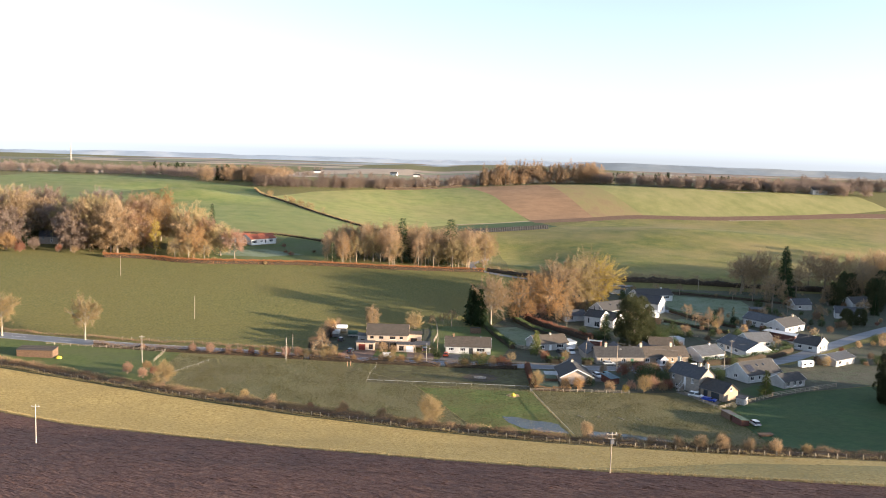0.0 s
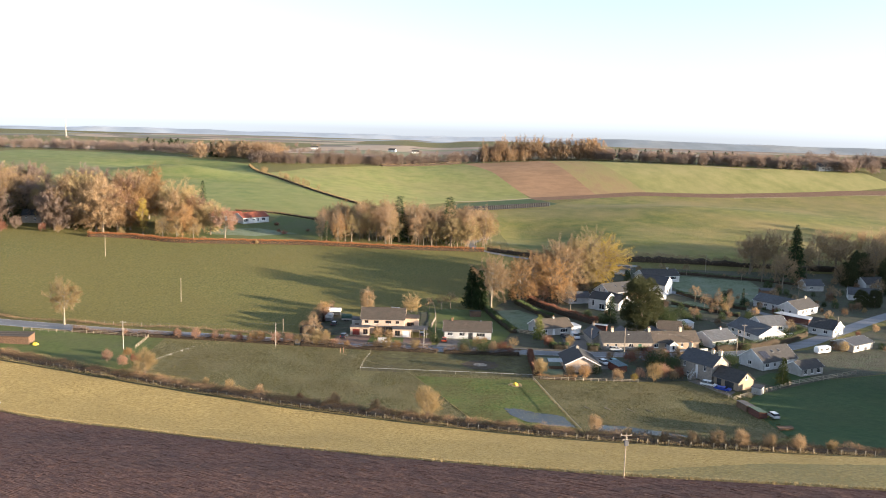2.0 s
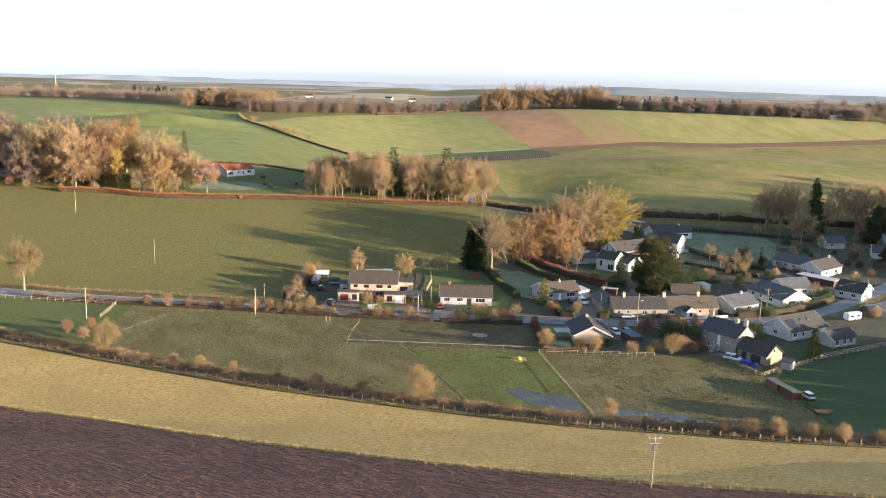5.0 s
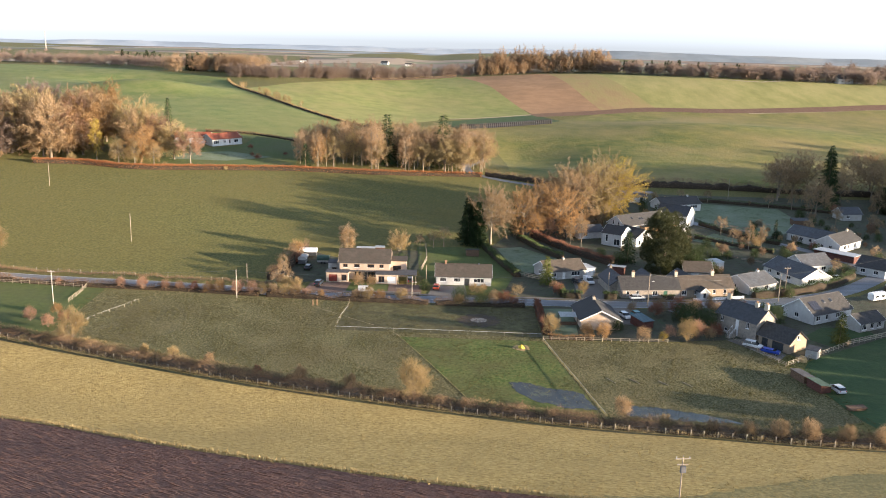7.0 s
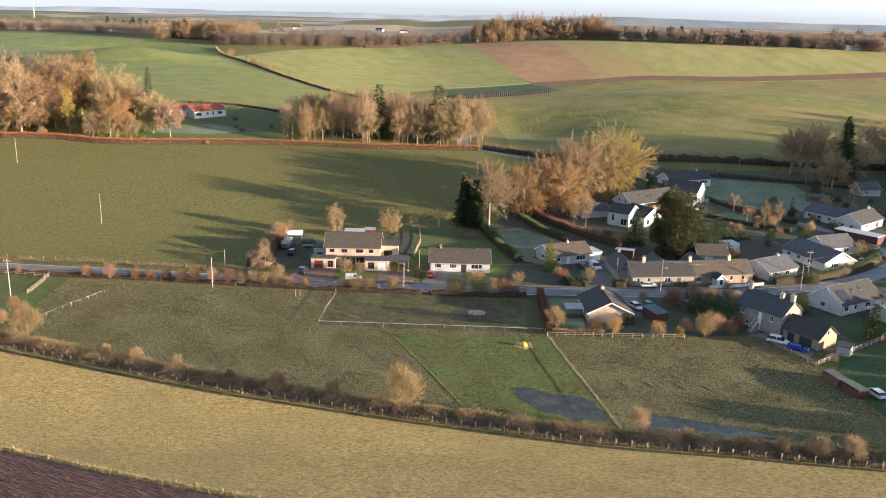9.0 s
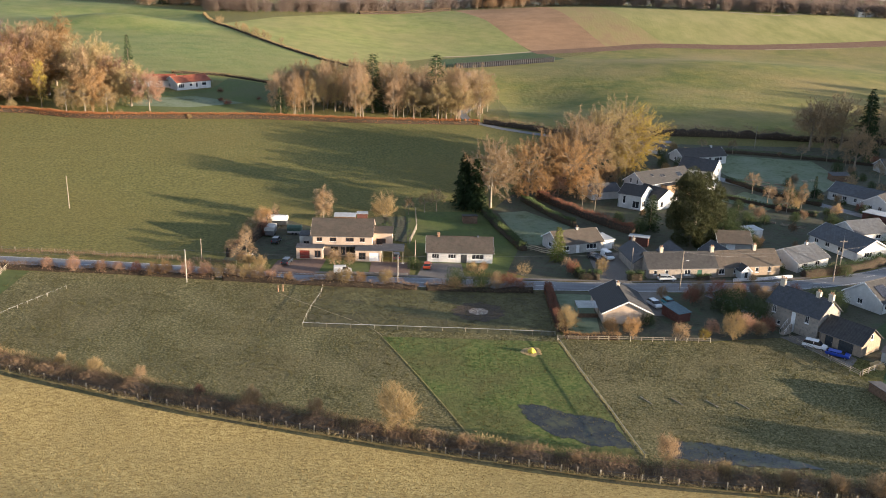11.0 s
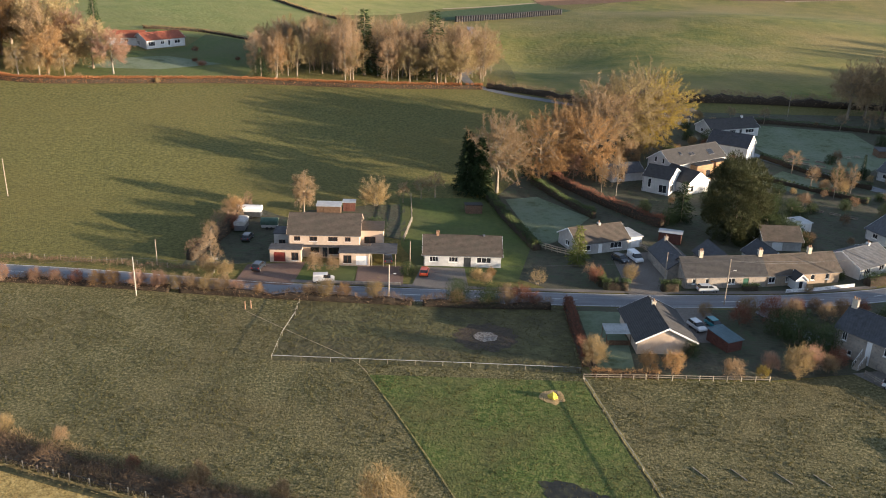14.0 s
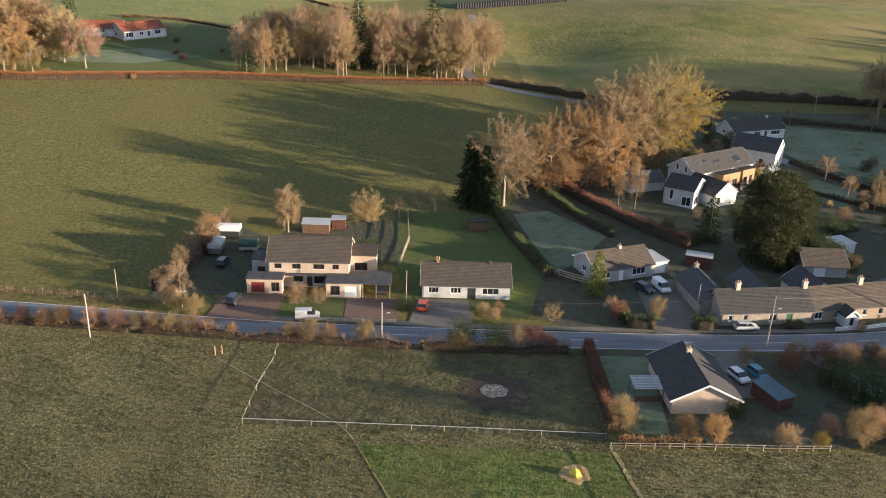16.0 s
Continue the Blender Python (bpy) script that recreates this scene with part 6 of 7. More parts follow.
hedge([(29.4, 286), (29.2, 275), (29.2, 262.5)], 1.9, 1.7, "tw_red", "copper beech hedge beside the bungalow's lawn", 110, 0.35, 0.14)
hedge([(36.5, 366), (43, 355.5), (51, 343), (58.8, 332.5)], 2.5, 1.9, "tw_red", "copper beech hedge between gardens", 110, 0.35, 0.14)
hedge([(31, 363), (37, 350), (43.3, 337.5)], 2.0, 1.6, "hedge_green", "clipped dark green garden hedge", 110, 0.3, 0.14)
hedge([(18.4, 349), (22, 333), (26.8, 315)], 2.0, 2.2, "hedge_green", "dense dark green garden hedge", 110, 0.35, 0.16)
hedge([(37.8, 294.6), (42.6, 294.4)], 2.3, 1.7, "hedge_green", "square clipped green hedge beside the drive", 260, 0.25, 0.13, ragged=0.03)
hedge([(37.9, 300), (37.8, 295.6)], 2.3, 1.7, "hedge_green", "square clipped green hedge beside the drive", 260, 0.25, 0.13, ragged=0.03)
hedge([(49.3, 294.4), (52.6, 294.6)], 2.3, 1.7, "hedge_green", "square clipped green hedge beside the drive", 260, 0.25, 0.13, ragged=0.03)
hedge([(66, 295.4), (69, 295.8)], 1.5, 1.2, "hedge_green", "clipped green hedge before the cottages", 130, 0.25, 0.12, ragged=0.05)
hedge([(93, 299.6), (108, 305.2), (122, 313.8), (134, 326)], 2.5, 2.0, "hedge_green", "clipped dark green roadside hedge", 90, 0.3, 0.14)
hedge([(106, 398), (114, 385), (127, 369)], 1.6, 1.5, "hedge_green", "dark garden hedge beside the lane", 80, 0.3, 0.14)
hedge([(98, 376), (110, 365), (120, 356)], 1.4, 1.3, "hedge_green", "low dark garden hedge", 80, 0.3, 0.14)
hedge([(104, 431), (120, 439), (152, 437), (180, 430)], 1.6, 1.6, "hedge_green", "dark garden boundary hedge", 60, 0.35, 0.16)
hedge([(60, 445.5), (80, 455), (100, 461.5), (137, 467), (190, 471), (240, 478)], 3.2, 5.0, "bramble", "tall dark leafless thicket along the lane", 45, 0.7, 0.16, ragged=0.3)
hedge([(24, 461), (38, 457), (58, 448)], 2.2, 3.0, "bramble", "dark leafless hedge beside the lane", 40, 0.6, 0.14, ragged=0.3)
hedge([(-70, 508), (-95, 516), (-118, 512)], 1.2, 1.2, "tw_brown", "brown hedge behind the garden", 30, 0.5, 0.2)
hedge([(29.5, 259.3), (36, 259.3), (40, 259.2)], 1.2, 0.9, "tw_orange", "low russet hedge along the garden fence", 60, 0.4, 0.1)
for x, y, k in ((-43, 326, 0.75), (-43.5, 318, 0.8), (-43.5, 311, 0.85), (-42, 304.5, 0.85), (-40, 300.5, 0.7)):
    plant("small", T_SMALL, "bark", "tw_brown", x, y, k, "small bare tree at the edge of the yard", seeds=3)
hedge([(-46, 303), (-42, 318), (-39.5, 333)], 2.8, 1.8, "bramble", "leafless hedge round the yard", 45, 0.6, 0.12, ragged=0.3)
for pts in ([(-118, 291), (-90, 290.3), (-66, 290), (-46, 288.4)], [(-44, 288.2), (-22, 286.6), (0, 285.4)], [(2, 285.2), (12, 284.8), (26, 285)]):
    hedge(pts, 1.3, 1.8, "bramble", "low brown roadside scrub", 60, 0.5, 0.08, ragged=0.4, name="scrub")
for pts in ([(-420, 316), (-200, 302), (-140, 299), (-118, 298.8)], [(-117, 298.8), (-90, 299.2), (-66, 299.3), (-44, 297.5)]):
    hedge(pts, 0.8, 2.2, "bramble", "brown dead grass and scrub on the roadside verge", 60, 0.5, 0.06, core=False, ragged=0.4, name="verge_scrub")
STREAM = [p for p in HEDGE if -170 < p[0] < 150]
hedge([(p[0], p[1] + 2.4) for p in STREAM[::2]], 0.95, 4.4, "bramble", "brown bramble and reeds along the ditch", 190, 0.6, 0.06, ragged=0.6, name="ditch_scrub", heart="litter")
hedge([(p[0], p[1] - 0.3) for p in STREAM[::2]], 0.4, 1.4, "dry_grass", "pale dead grass under the ditch fence", 50, 0.4, 0.05, core=False, ragged=0.5, name="ditch_grass")
hedge([(p[0], p[1] + 5.2) for p in STREAM[::2]], 0.7, 2.0, "tw_straw", "pale dead grass along the ditch", 60, 0.5, 0.06, core=False, ragged=0.5, name="ditch_grass")

T_BUSH = lambda s: tree_form(s + 30, 3.4, 1.55, 0.0, 20, 4, 27, 0.55, 0.03, -0.4, 0.5, 0.03, 0.14, -0.65)
for x, y, s, leaf in ((-81, 250, 1.8, "tw_straw"), (-62, 242.5, 0.6, "tw_straw"), (-55, 239.8, 0.75, "tw_straw"), (-46.5, 238, 0.6, "tw_brown"), (-25.6, 228.5, 0.85, "tw_brown"), (-15, 226, 0.75, "tw_brown"),
                      (-1.9, 221, 1.9, "tw_straw"), (37.6, 213, 1.0, "tw_brown"), (44.5, 208.8, 0.6, "tw_straw"), (52, 205, 0.7, "tw_brown"), (58, 203, 0.8, "tw_brown"), (63, 202, 0.95, "tw_brown"), (68, 201, 1.0, "tw_brown"), (74, 200, 0.9, "tw_brown"),
                      (80, 199, 0.9, "tw_brown"), (87, 198.5, 0.7, "tw_straw"), (-35, 232, 0.5, "tw_red"), (8, 216.5, 0.5, "tw_brown"), (16, 213.5, 0.45, "tw_straw"), (24, 211, 0.5, "tw_brown"),
                      (30.3, 262.8, 1.25, "tw_straw"), (38.8, 261.5, 0.9, "tw_orange"), (42.7, 260.4, 1.0, "tw_orange"), (52.2, 259.4, 0.9, "tw_brown"), (57, 259.4, 0.6, "tw_yellow"), (63, 260.5, 1.3, "tw_straw"), (59.5, 262.5, 0.8, "tw_pink"), (66, 262.5, 1.1, "tw_pink"),
                      (8.3, 285.6, 0.8, "tw_brown"), (17.8, 286, 1.0, "tw_brown"), (20.5, 286.4, 1.0, "tw_red"), (23, 285.5, 0.7, "tw_red"), (-16.4, 286.6, 1.0, "tw_straw"), (-13, 287, 0.8, "tw_orange"), (-7.2, 287, 0.95, "tw_straw"), (-19.5, 287, 0.8, "tw_brown"),
                      (-36.8, 294.9, 0.9, "tw_straw"), (-39.8, 296.2, 0.9, "tw_straw"), (-42, 299, 0.8, "tw_brown"), (-60, 289.5, 0.8, "tw_orange"), (-57, 289.5, 0.9, "tw_orange"), (-64, 290, 0.7, "tw_red"), (-42, 288.6, 0.9, "tw_brown"), (-39, 288.2, 0.9, "tw_straw"),
                      (-36, 288, 0.9, "tw_brown"), (-29, 287.6, 0.6, "tw_orange"), (-20, 299.8, 1.0, "tw_brown"), (-16.5, 300.2, 0.8, "tw_brown"), (62, 282, 1.1, "tw_brown"), (66, 281, 1.2, "tw_red"), (70, 281.5, 1.1, "tw_brown"), (60, 279.5, 1.0, "tw_red"),
                      (72, 283.5, 0.9, "tw_red"), (77, 282, 0.9, "tw_brown"), (76, 285, 0.8, "bramble"), (81, 284, 0.9, "bramble"), (85, 285, 0.8, "tw_red"), (80, 280, 0.8, "bramble"), (79, 294.9, 0.5, "tw_brown"), (-41, 320, 1.0, "tw_red"), (-42, 328, 1.2, "tw_orange"), (-84, 289.8, 0.8, "tw_pink"), (-78, 289.6, 0.9, "tw_pink"), (-72, 289.8, 0.75, "tw_pink"), (-68, 289.9, 0.7, "tw_pink"), (-52, 288.9, 0.95, "tw_pink"), (-48, 288.7, 0.95, "tw_pink"), (-45, 288.6, 0.8, "tw_straw"), (-33, 287.8, 0.7, "tw_pink"), (-101, 290, 0.5, "tw_pink"), (-96, 262, 0.9, "tw_pink"), (-90, 258, 0.8, "tw_pink"),
                      (12.6, 297, 0.7, "tw_straw"), (15.6, 298.4, 0.6, "tw_orange"), (14.5, 295, 0.7, "tw_brown"), (36.6, 297, 0.9, "tw_red"), (44, 299, 0.9, "tw_straw"), (54.5, 283, 0.7, "tw_brown"), (-88, 262, 0.7, "tw_red"), (-92, 268, 0.7, "tw_orange"), (71, 263.8, 0.9, "tw_red"), (69, 262, 0.8, "tw_brown")):
    if s:
        plant("bush" + leaf, T_BUSH, "bark", leaf, x, y, s * 1.25, {"tw_straw": "pale straw-coloured leafless bush with fine twigs", "tw_brown": "brown leafless bush with fine twigs", "tw_pink": "reddish-brown leafless bush with fine twigs", "tw_red": "dark reddish leafless bush with fine twigs", "tw_orange": "russet leafless bush with fine twigs", "bramble": "dull brown leafless bush with fine twigs", "tw_yellow": "golden leafless bush with fine twigs"}[leaf], "bush", "bush", seeds=3)
T_EVER = lambda s: dense(s + 7, 4.0, 1.6, 5200, 0.24, 0.1)
for x, y, s in ((8.6, 286.2, 1.0), (14.4, 285.8, 0.95), (68, 272.5, 1.2), (71, 269.5, 1.1), (66, 276, 1.0), (90.5, 277, 1.0), (88, 280, 0.9), (47.4, 267.0, 0.6), (-1.2, 299.3, 0.6), (-9, 320, 1.0), (61, 335, 0.8), (57, 343, 0.7), (86, 329, 1.1), (95, 345, 0.9), (88, 342, 1.2), (80, 338, 1.3), (84, 333, 1.2), (120, 346, 0.8), (104, 301, 0.6), (125, 322, 0.8)):
    plant("ever", T_EVER, "bark", "hedge_green", x, y, s, "dark green rounded evergreen bush", "bush", "bush", seeds=2)


def free(x, y, gap=1.2):
    """True where no house or road stands."""
    for A, turn, L, W in FOOT:
        q = pose(A[0], A[1], 0, 0, 0, turn).inverted() @ Vector((x, y, 0))
        if -gap < q.x < L + gap and -gap < q.y < W + gap:
            return False
    return min((x - p[0]) ** 2 + (y - p[1]) ** 2 for p in ROAD) > 36


rv = random.Random(77)
n = 0
while n < 95:
    x, y = rv.uniform(60, 205), rv.uniform(300, 440)
    if not free(x, y, 2.0) or (104 < x < 150 and 398 < y < 432) or (54 < x < 90 and y < 345 and y > 330):
        continue
    k = rv.random()
    if k < 0.3:
        plant("ever", T_EVER, "bark", "hedge_green", x, y, rv.uniform(0.4, 0.9), "dark green rounded evergreen garden bush", "bush", "bush", seeds=2)
    else:
        leaf = rv.choice(("tw_brown", "tw_red", "tw_straw", "bramble"))
        plant("bush" + leaf, T_BUSH, "bark", leaf, x, y, rv.uniform(0.5, 1.2), "leafless garden bush with fine twigs", "bush", "bush", seeds=3)
    n += 1
n = 0
while n < 16:
    x, y = rv.uniform(95, 205), rv.uniform(325, 440)
    if free(x, y, 3.0) and not (104 < x < 150 and 398 < y < 432):
        plant("small", T_SMALL, "bark", "tw_brown", x, y, rv.uniform(0.7, 1.3), "small bare garden tree", seeds=3)
        n += 1
n = 0
while n < 70:
    x, y = rv.uniform(82, 200), rv.uniform(298, 420)
    if free(x, y, 0.6) and not (104 < x < 150 and 398 < y < 432):
        if n % 3:
            plant("ever", T_EVER, "bark", "hedge_green", x, y, rv.uniform(0.35, 0.75), "dark green evergreen shrub beside a house", "bush", "bush", seeds=2)
        else:
            plant("bushbramble", T_BUSH, "bark", "bramble", x, y, rv.uniform(0.6, 1.1), "dull brown leafless garden bush", "bush", "bush", seeds=3)
        n += 1
rg = random.Random(11)
reeds = []
while len(reeds) < 3000:
    p = STREAM[rg.randrange(len(STREAM))]
    x, y = p[0] + rg.uniform(-3, 3), p[1] + rg.uniform(0.6, 5.0)
    if noise.noise((x * 0.16, y * 0.16, 8.0)) > 0.02:
        reeds.append((x, y - 0.35 * (x - p[0])))
tufts("reeds", "pale dead reeds and grasses standing in the ditch", reeds, "dry_grass", 1.25, 0.07, 4, 0.35)
pl_ = [p for p in smooth_line(PLOUGH, 0.4) if -150 < p[0] < 110]
tufts("grass_verge", "dry pale grass along the ploughed edge", [(p[0] + rg.uniform(-0.5, 0.5), p[1] + 0.5 + rg.gauss(0, 0.45)) for p in pl_ for _ in range(5)], "dry_grass", 0.55, 0.09, 4)


# ---------------------------------------------------------------- posts, fences, poles
def fence(label, pts, spacing=3.0, h=1.1, rails=2, post="wood_post", rail="wood_post", thick=0.05, pw=0.11, name="fence"):
    e = new(name)
    e.matrix_basis = pose(pts[0][0], pts[0][1], gz(*pts[0]))
    tagged(e, label, "fence")
    o = Vector((pts[0][0], pts[0][1], gz(*pts[0])))
    line, acc = [Vector(pts[0])], 0.0
    for a, b in zip(pts, pts[1:]):
        a, b = Vector(a), Vector(b)
        n = max(1, round((b - a).length / spacing))
        line += [a.lerp(b, (k + 1) / n) for k in range(n)]
    bm = bmesh.new()
    box(bm, -pw / 2, pw / 2, -pw / 2, pw / 2, -0.3, h)
    me = bpy.data.meshes.new("post")
    bm.to_mesh(me)
    bm.free()
    me.materials.append(M[post])
    for p in line[:300]:
        ob = new("post", me)
        ob.parent = e
        ob.location = Vector((p.x, p.y, gz(p.x, p.y))) - o
        ob.rotation_euler = (random.uniform(-0.05, 0.05), random.uniform(-0.05, 0.05), random.uniform(0, 1))
    for k in range(rails):
        z = h * (0.9 - 0.4 * k) if rails < 3 else h * (0.92 - 0.3 * k)
        bm = bmesh.new()
        for a, b in zip(line, line[1:]):
            tube(bm, Vector((a.x, a.y, gz(a.x, a.y) + z)) - o, Vector((b.x, b.y, gz(b.x, b.y) + z)) - o, thick, thick, 4)
            if rail in ("wood_post", "upvc", "stone"):
                part("rail", bm, M[rail], e)
                bm = bmesh.new()
        if rail in ("wood_post", "upvc", "stone"):
            bm.free()
        else:
            bm.free()
            bm = bmesh.new()
            rings = []
            for p in line:
                q = Vector((p.x, p.y, gz(p.x, p.y) + z)) - o
                rings.append([bm.verts.new(q + Vector((0, a * thick, b * thick))) for a, b in ((-1, -1), (1, -1), (1, 1), (-1, 1))])
            for a, b in zip(rings, rings[1:]):
                for k2 in range(4):
                    bm.faces.new((a[k2], a[(k2 + 1) % 4], b[(k2 + 1) % 4], b[k2]))
            part("tape" if rail == "tape" else "wire", bm, M[rail], e)
    return e


for i in range(0, len(STREAM) - 1, 12):
    fence("line of weathered fence posts with wire along the ditch", STREAM[i:i + 13], 2.6, 1.2, 2, rail="wire", thick=0.014, pw=0.15)
fence("white electric tape fence round the enclosure", [(-21, 284.5), (-20.9, 279), (-22, 271), (-22.3, 262.5)], 3.5, 1.0, 1, rail="tape", thick=0.03, pw=0.06, name="tape_fence")
fence("white electric tape fence round the enclosure", [(-22.3, 262.5), (-8, 262), (10, 261.4), (27.7, 260.6)], 4.2, 1.0, 1, rail="tape", thick=0.03, pw=0.06, name="tape_fence")
fence("pale tape fence between the paddocks", [(27.9, 257.5), (30, 244), (32.4, 230), (34.6, 214)], 4.0, 0.9, 1, rail="tape", thick=0.045, pw=0.07, name="tape_fence")
fence("pale tape fence across the paddock", [(-85.3, 256.8), (-81, 268), (-75.7, 279.5)], 2.6, 0.9, 1, rail="tape", thick=0.014, pw=0.07, name="tape_fence")
fence("wooden rail fence along the garden", [(27.9, 258.4), (40, 258.6), (51, 258.5), (58, 258.7)], 2.2, 1.0, 2)
fence("wooden rail fence round the stone house", [(74.6, 261.3), (77.5, 253), (81.0, 244.6)], 2.2, 1.1, 3)
fence("wooden rail fence round the garden", [(81.6, 244.9), (88, 249.2), (102, 259.8)], 2.2, 1.2, 3)
fence("close board garden fence", [(102, 259.9), (115, 267), (128, 274)], 2.2, 1.5, 3, thick=0.12)
fence("wooden rail fence beside the road", [(-133, 288.6), (-120, 289.2), (-104, 289.6), (-94, 288.8)], 2.4, 1.1, 2)
fence("wooden rails of the field gate", [(-93.2, 291), (-92.8, 284), (-92.9, 277)], 2.4, 1.2, 3)
fence("wire fence along the roadside field", [(-118, 300.6), (-90, 301), (-62, 300.6), (-40, 298)], 3.0, 1.1, 2, rail="wire", thick=0.012)
fence("wooden garden fence beside the lawn", [(-1.6, 346), (-1.0, 330), (-2.5, 318)], 2.2, 1.6, 3, thick=0.1)
fence("white fence before the cottages", [(74.5, 294.8), (81, 296), (90, 298.6)], 2.0, 0.9, 3, "upvc", "upvc", 0.1)
fence("grey timber fence beside the terrace", [(52.8, 297.6), (54.3, 297.4)], 1.0, 1.7, 3, thick=0.14)
fence("pale timber fence beside the bungalow", [(27.6, 316.5), (31.2, 313.6), (34.6, 311.6)], 1.6, 1.6, 3, thick=0.14)
fence("timber fence along the drive", [(50.5, 318.5), (53.2, 311), (53.5, 304)], 2.0, 1.4, 3, thick=0.1)
fence("low stone-topped rail before the house", [(-18, 293.8), (-10, 293.8), (-2.5, 293.8)], 2.0, 0.7, 2, "stone", "stone", 0.16, 0.3)
gate = empty("field_gate", 24.9, 260.4, None, -5)
tagged(gate, "grey metal field gate between the paddocks", "gate")
for k in range(5):
    part("bar", boxed((0, 2.9, -0.02, 0.02, 0.2 + k * 0.22, 0.24 + k * 0.22)), M["wire"], gate)
for xx in (0, 2.86):
    part("upright", boxed((xx, xx + 0.05, -0.03, 0.03, 0, 1.2)), M["wire"], gate)


def pole(label, x, y, h, kind="arm", wood="pole_wood", turn=0.0, r=0.12):
    e = empty("utility_pole", x, y, None, turn)
    tagged(e, label, "utility pole")
    bm = bmesh.new()
    tube(bm, (0, 0, -0.5), (0, 0, h), r, r * 0.7, 8)
    part("pole_shaft", bm, M[wood], e)
    if kind == "arm":
        arm = part("crossarm", beveled((-0.9, 0.9, -0.06, 0.06, h - 0.55, h - 0.42), w=0.01), M[wood], e)
        for xx in (-0.75, 0.0, 0.75):
            bm = bmesh.new()
            tube(bm, (xx, 0, h - 0.42), (xx, 0, h - 0.2), 0.05, 0.03, 6)
            part("insulator", bm, M["ceramic"], arm)
    elif kind == "transformer":
        arm = part("crossarm", beveled((-1.0, 1.0, -0.06, 0.06, h - 0.5, h - 0.38), (-0.7, 0.7, -0.06, 0.06, h - 1.3, h - 1.18), w=0.01), M[wood], e)
        part("transformer", beveled((-0.35, 0.35, -0.5, -0.08, h - 2.2, h - 1.3), w=0.05), M["plastic"], e)
        for xx in (-0.85, 0.0, 0.85):
            bm = bmesh.new()
            tube(bm, (xx, 0, h - 0.38), (xx, 0, h - 0.1), 0.05, 0.03, 6)
            part("insulator", bm, M["ceramic"], arm)
    elif kind == "lamp":
        bm = bmesh.new()
        tube(bm, (0, 0, h * 0.72), (0.9, 0, h * 0.76), 0.04, 0.035, 6)
        part("lamp_arm", bm, M["plastic"], e)
        part("lamp_head", beveled((0.8, 1.35, -0.1, 0.1, h * 0.76 - 0.06, h * 0.76 + 0.08), w=0.03), M["ceramic"], e)
    return e


pole("pale utility pole on the ploughed edge", -84.7, 178.0, 8.6, "arm", "pale_pole")
pole("wooden utility pole with transformer on the grass strip", 33.2, 160.5, 8.2, "transformer", turn=5)
pole("pale leaning utility pole beside the road", -51.5, 285.8, 7.8, "plain", "pale_pole")
pole("utility pole standing in the pasture", -95.3, 331.5, 9.0, "plain", "pole_wood")
pole("utility pole standing in the far pasture", -143.0, 383.0, 9.0, "plain", "pole_wood")
pole("small pole beside the road", -51.8, 300.2, 5.5, "plain", r=0.1)
pole("low pale post with a cap beside the road", -39.8, 297.6, 3.4, "arm", "pale_pole", r=0.1)
pole("wooden street lamp pole beside the road", -4.4, 286.4, 7.5, "lamp", "pale_pole", r=0.12)
pole("slender pole beside the drive", -0.8, 301.5, 6.5, "plain", r=0.1)
pole("wooden street lamp pole before the cottages", 60.0, 288.4, 9.5, "lamp", r=0.14)
pole("wooden pole beside the terrace", 51.2, 299.4, 6.5, "plain", r=0.12)
pole("wooden utility pole beside the hedge", 103.5, 303.5, 8.5, "arm", r=0.14)
pole("wooden utility pole beside the road", 99.0, 296.6, 8.0, "lamp", r=0.14)
pole("wooden utility pole on the roadside bend", 143, 321, 8.5, "lamp", r=0.14)
pole("wooden pole beside the thicket", 134, 450, 9, "plain", r=0.12)
pole("wooden utility pole with boxes beside the yard", -96.2, 275.5, 9.0, "arm", "pale_pole")
for px, py in ((-30.4, 281.4), (-29.4, 281.8)):
    pole("short orange marker post in the paddock", px, py, 1.6, "plain", "pot", r=0.13)


# ---------------------------------------------------------------- vehicles
def paint(name, c):
    m = mat(name, [c, tuple(v * 1.08 for v in c)], 1.5, 0.3, spec=0.5)
    m.node_tree.nodes["Principled BSDF"].inputs["Coat Weight"].default_value = 0.6
    return m


M["tyre"] = mat("tyre_rubber", [(0.02, 0.02, 0.02), (0.035, 0.035, 0.035)], 5, 0.9)
M["rim"] = mat("alloy", [(0.4, 0.4, 0.41), (0.5, 0.5, 0.51)], 5, 0.35, metal=0.9)
M["lens_red"] = mat("tail_light", [(0.35, 0.02, 0.02), (0.45, 0.03, 0.03)], 5, 0.2)
M["lens_clear"] = mat("headlight", [(0.6, 0.6, 0.6), (0.7, 0.7, 0.7)], 5, 0.15)


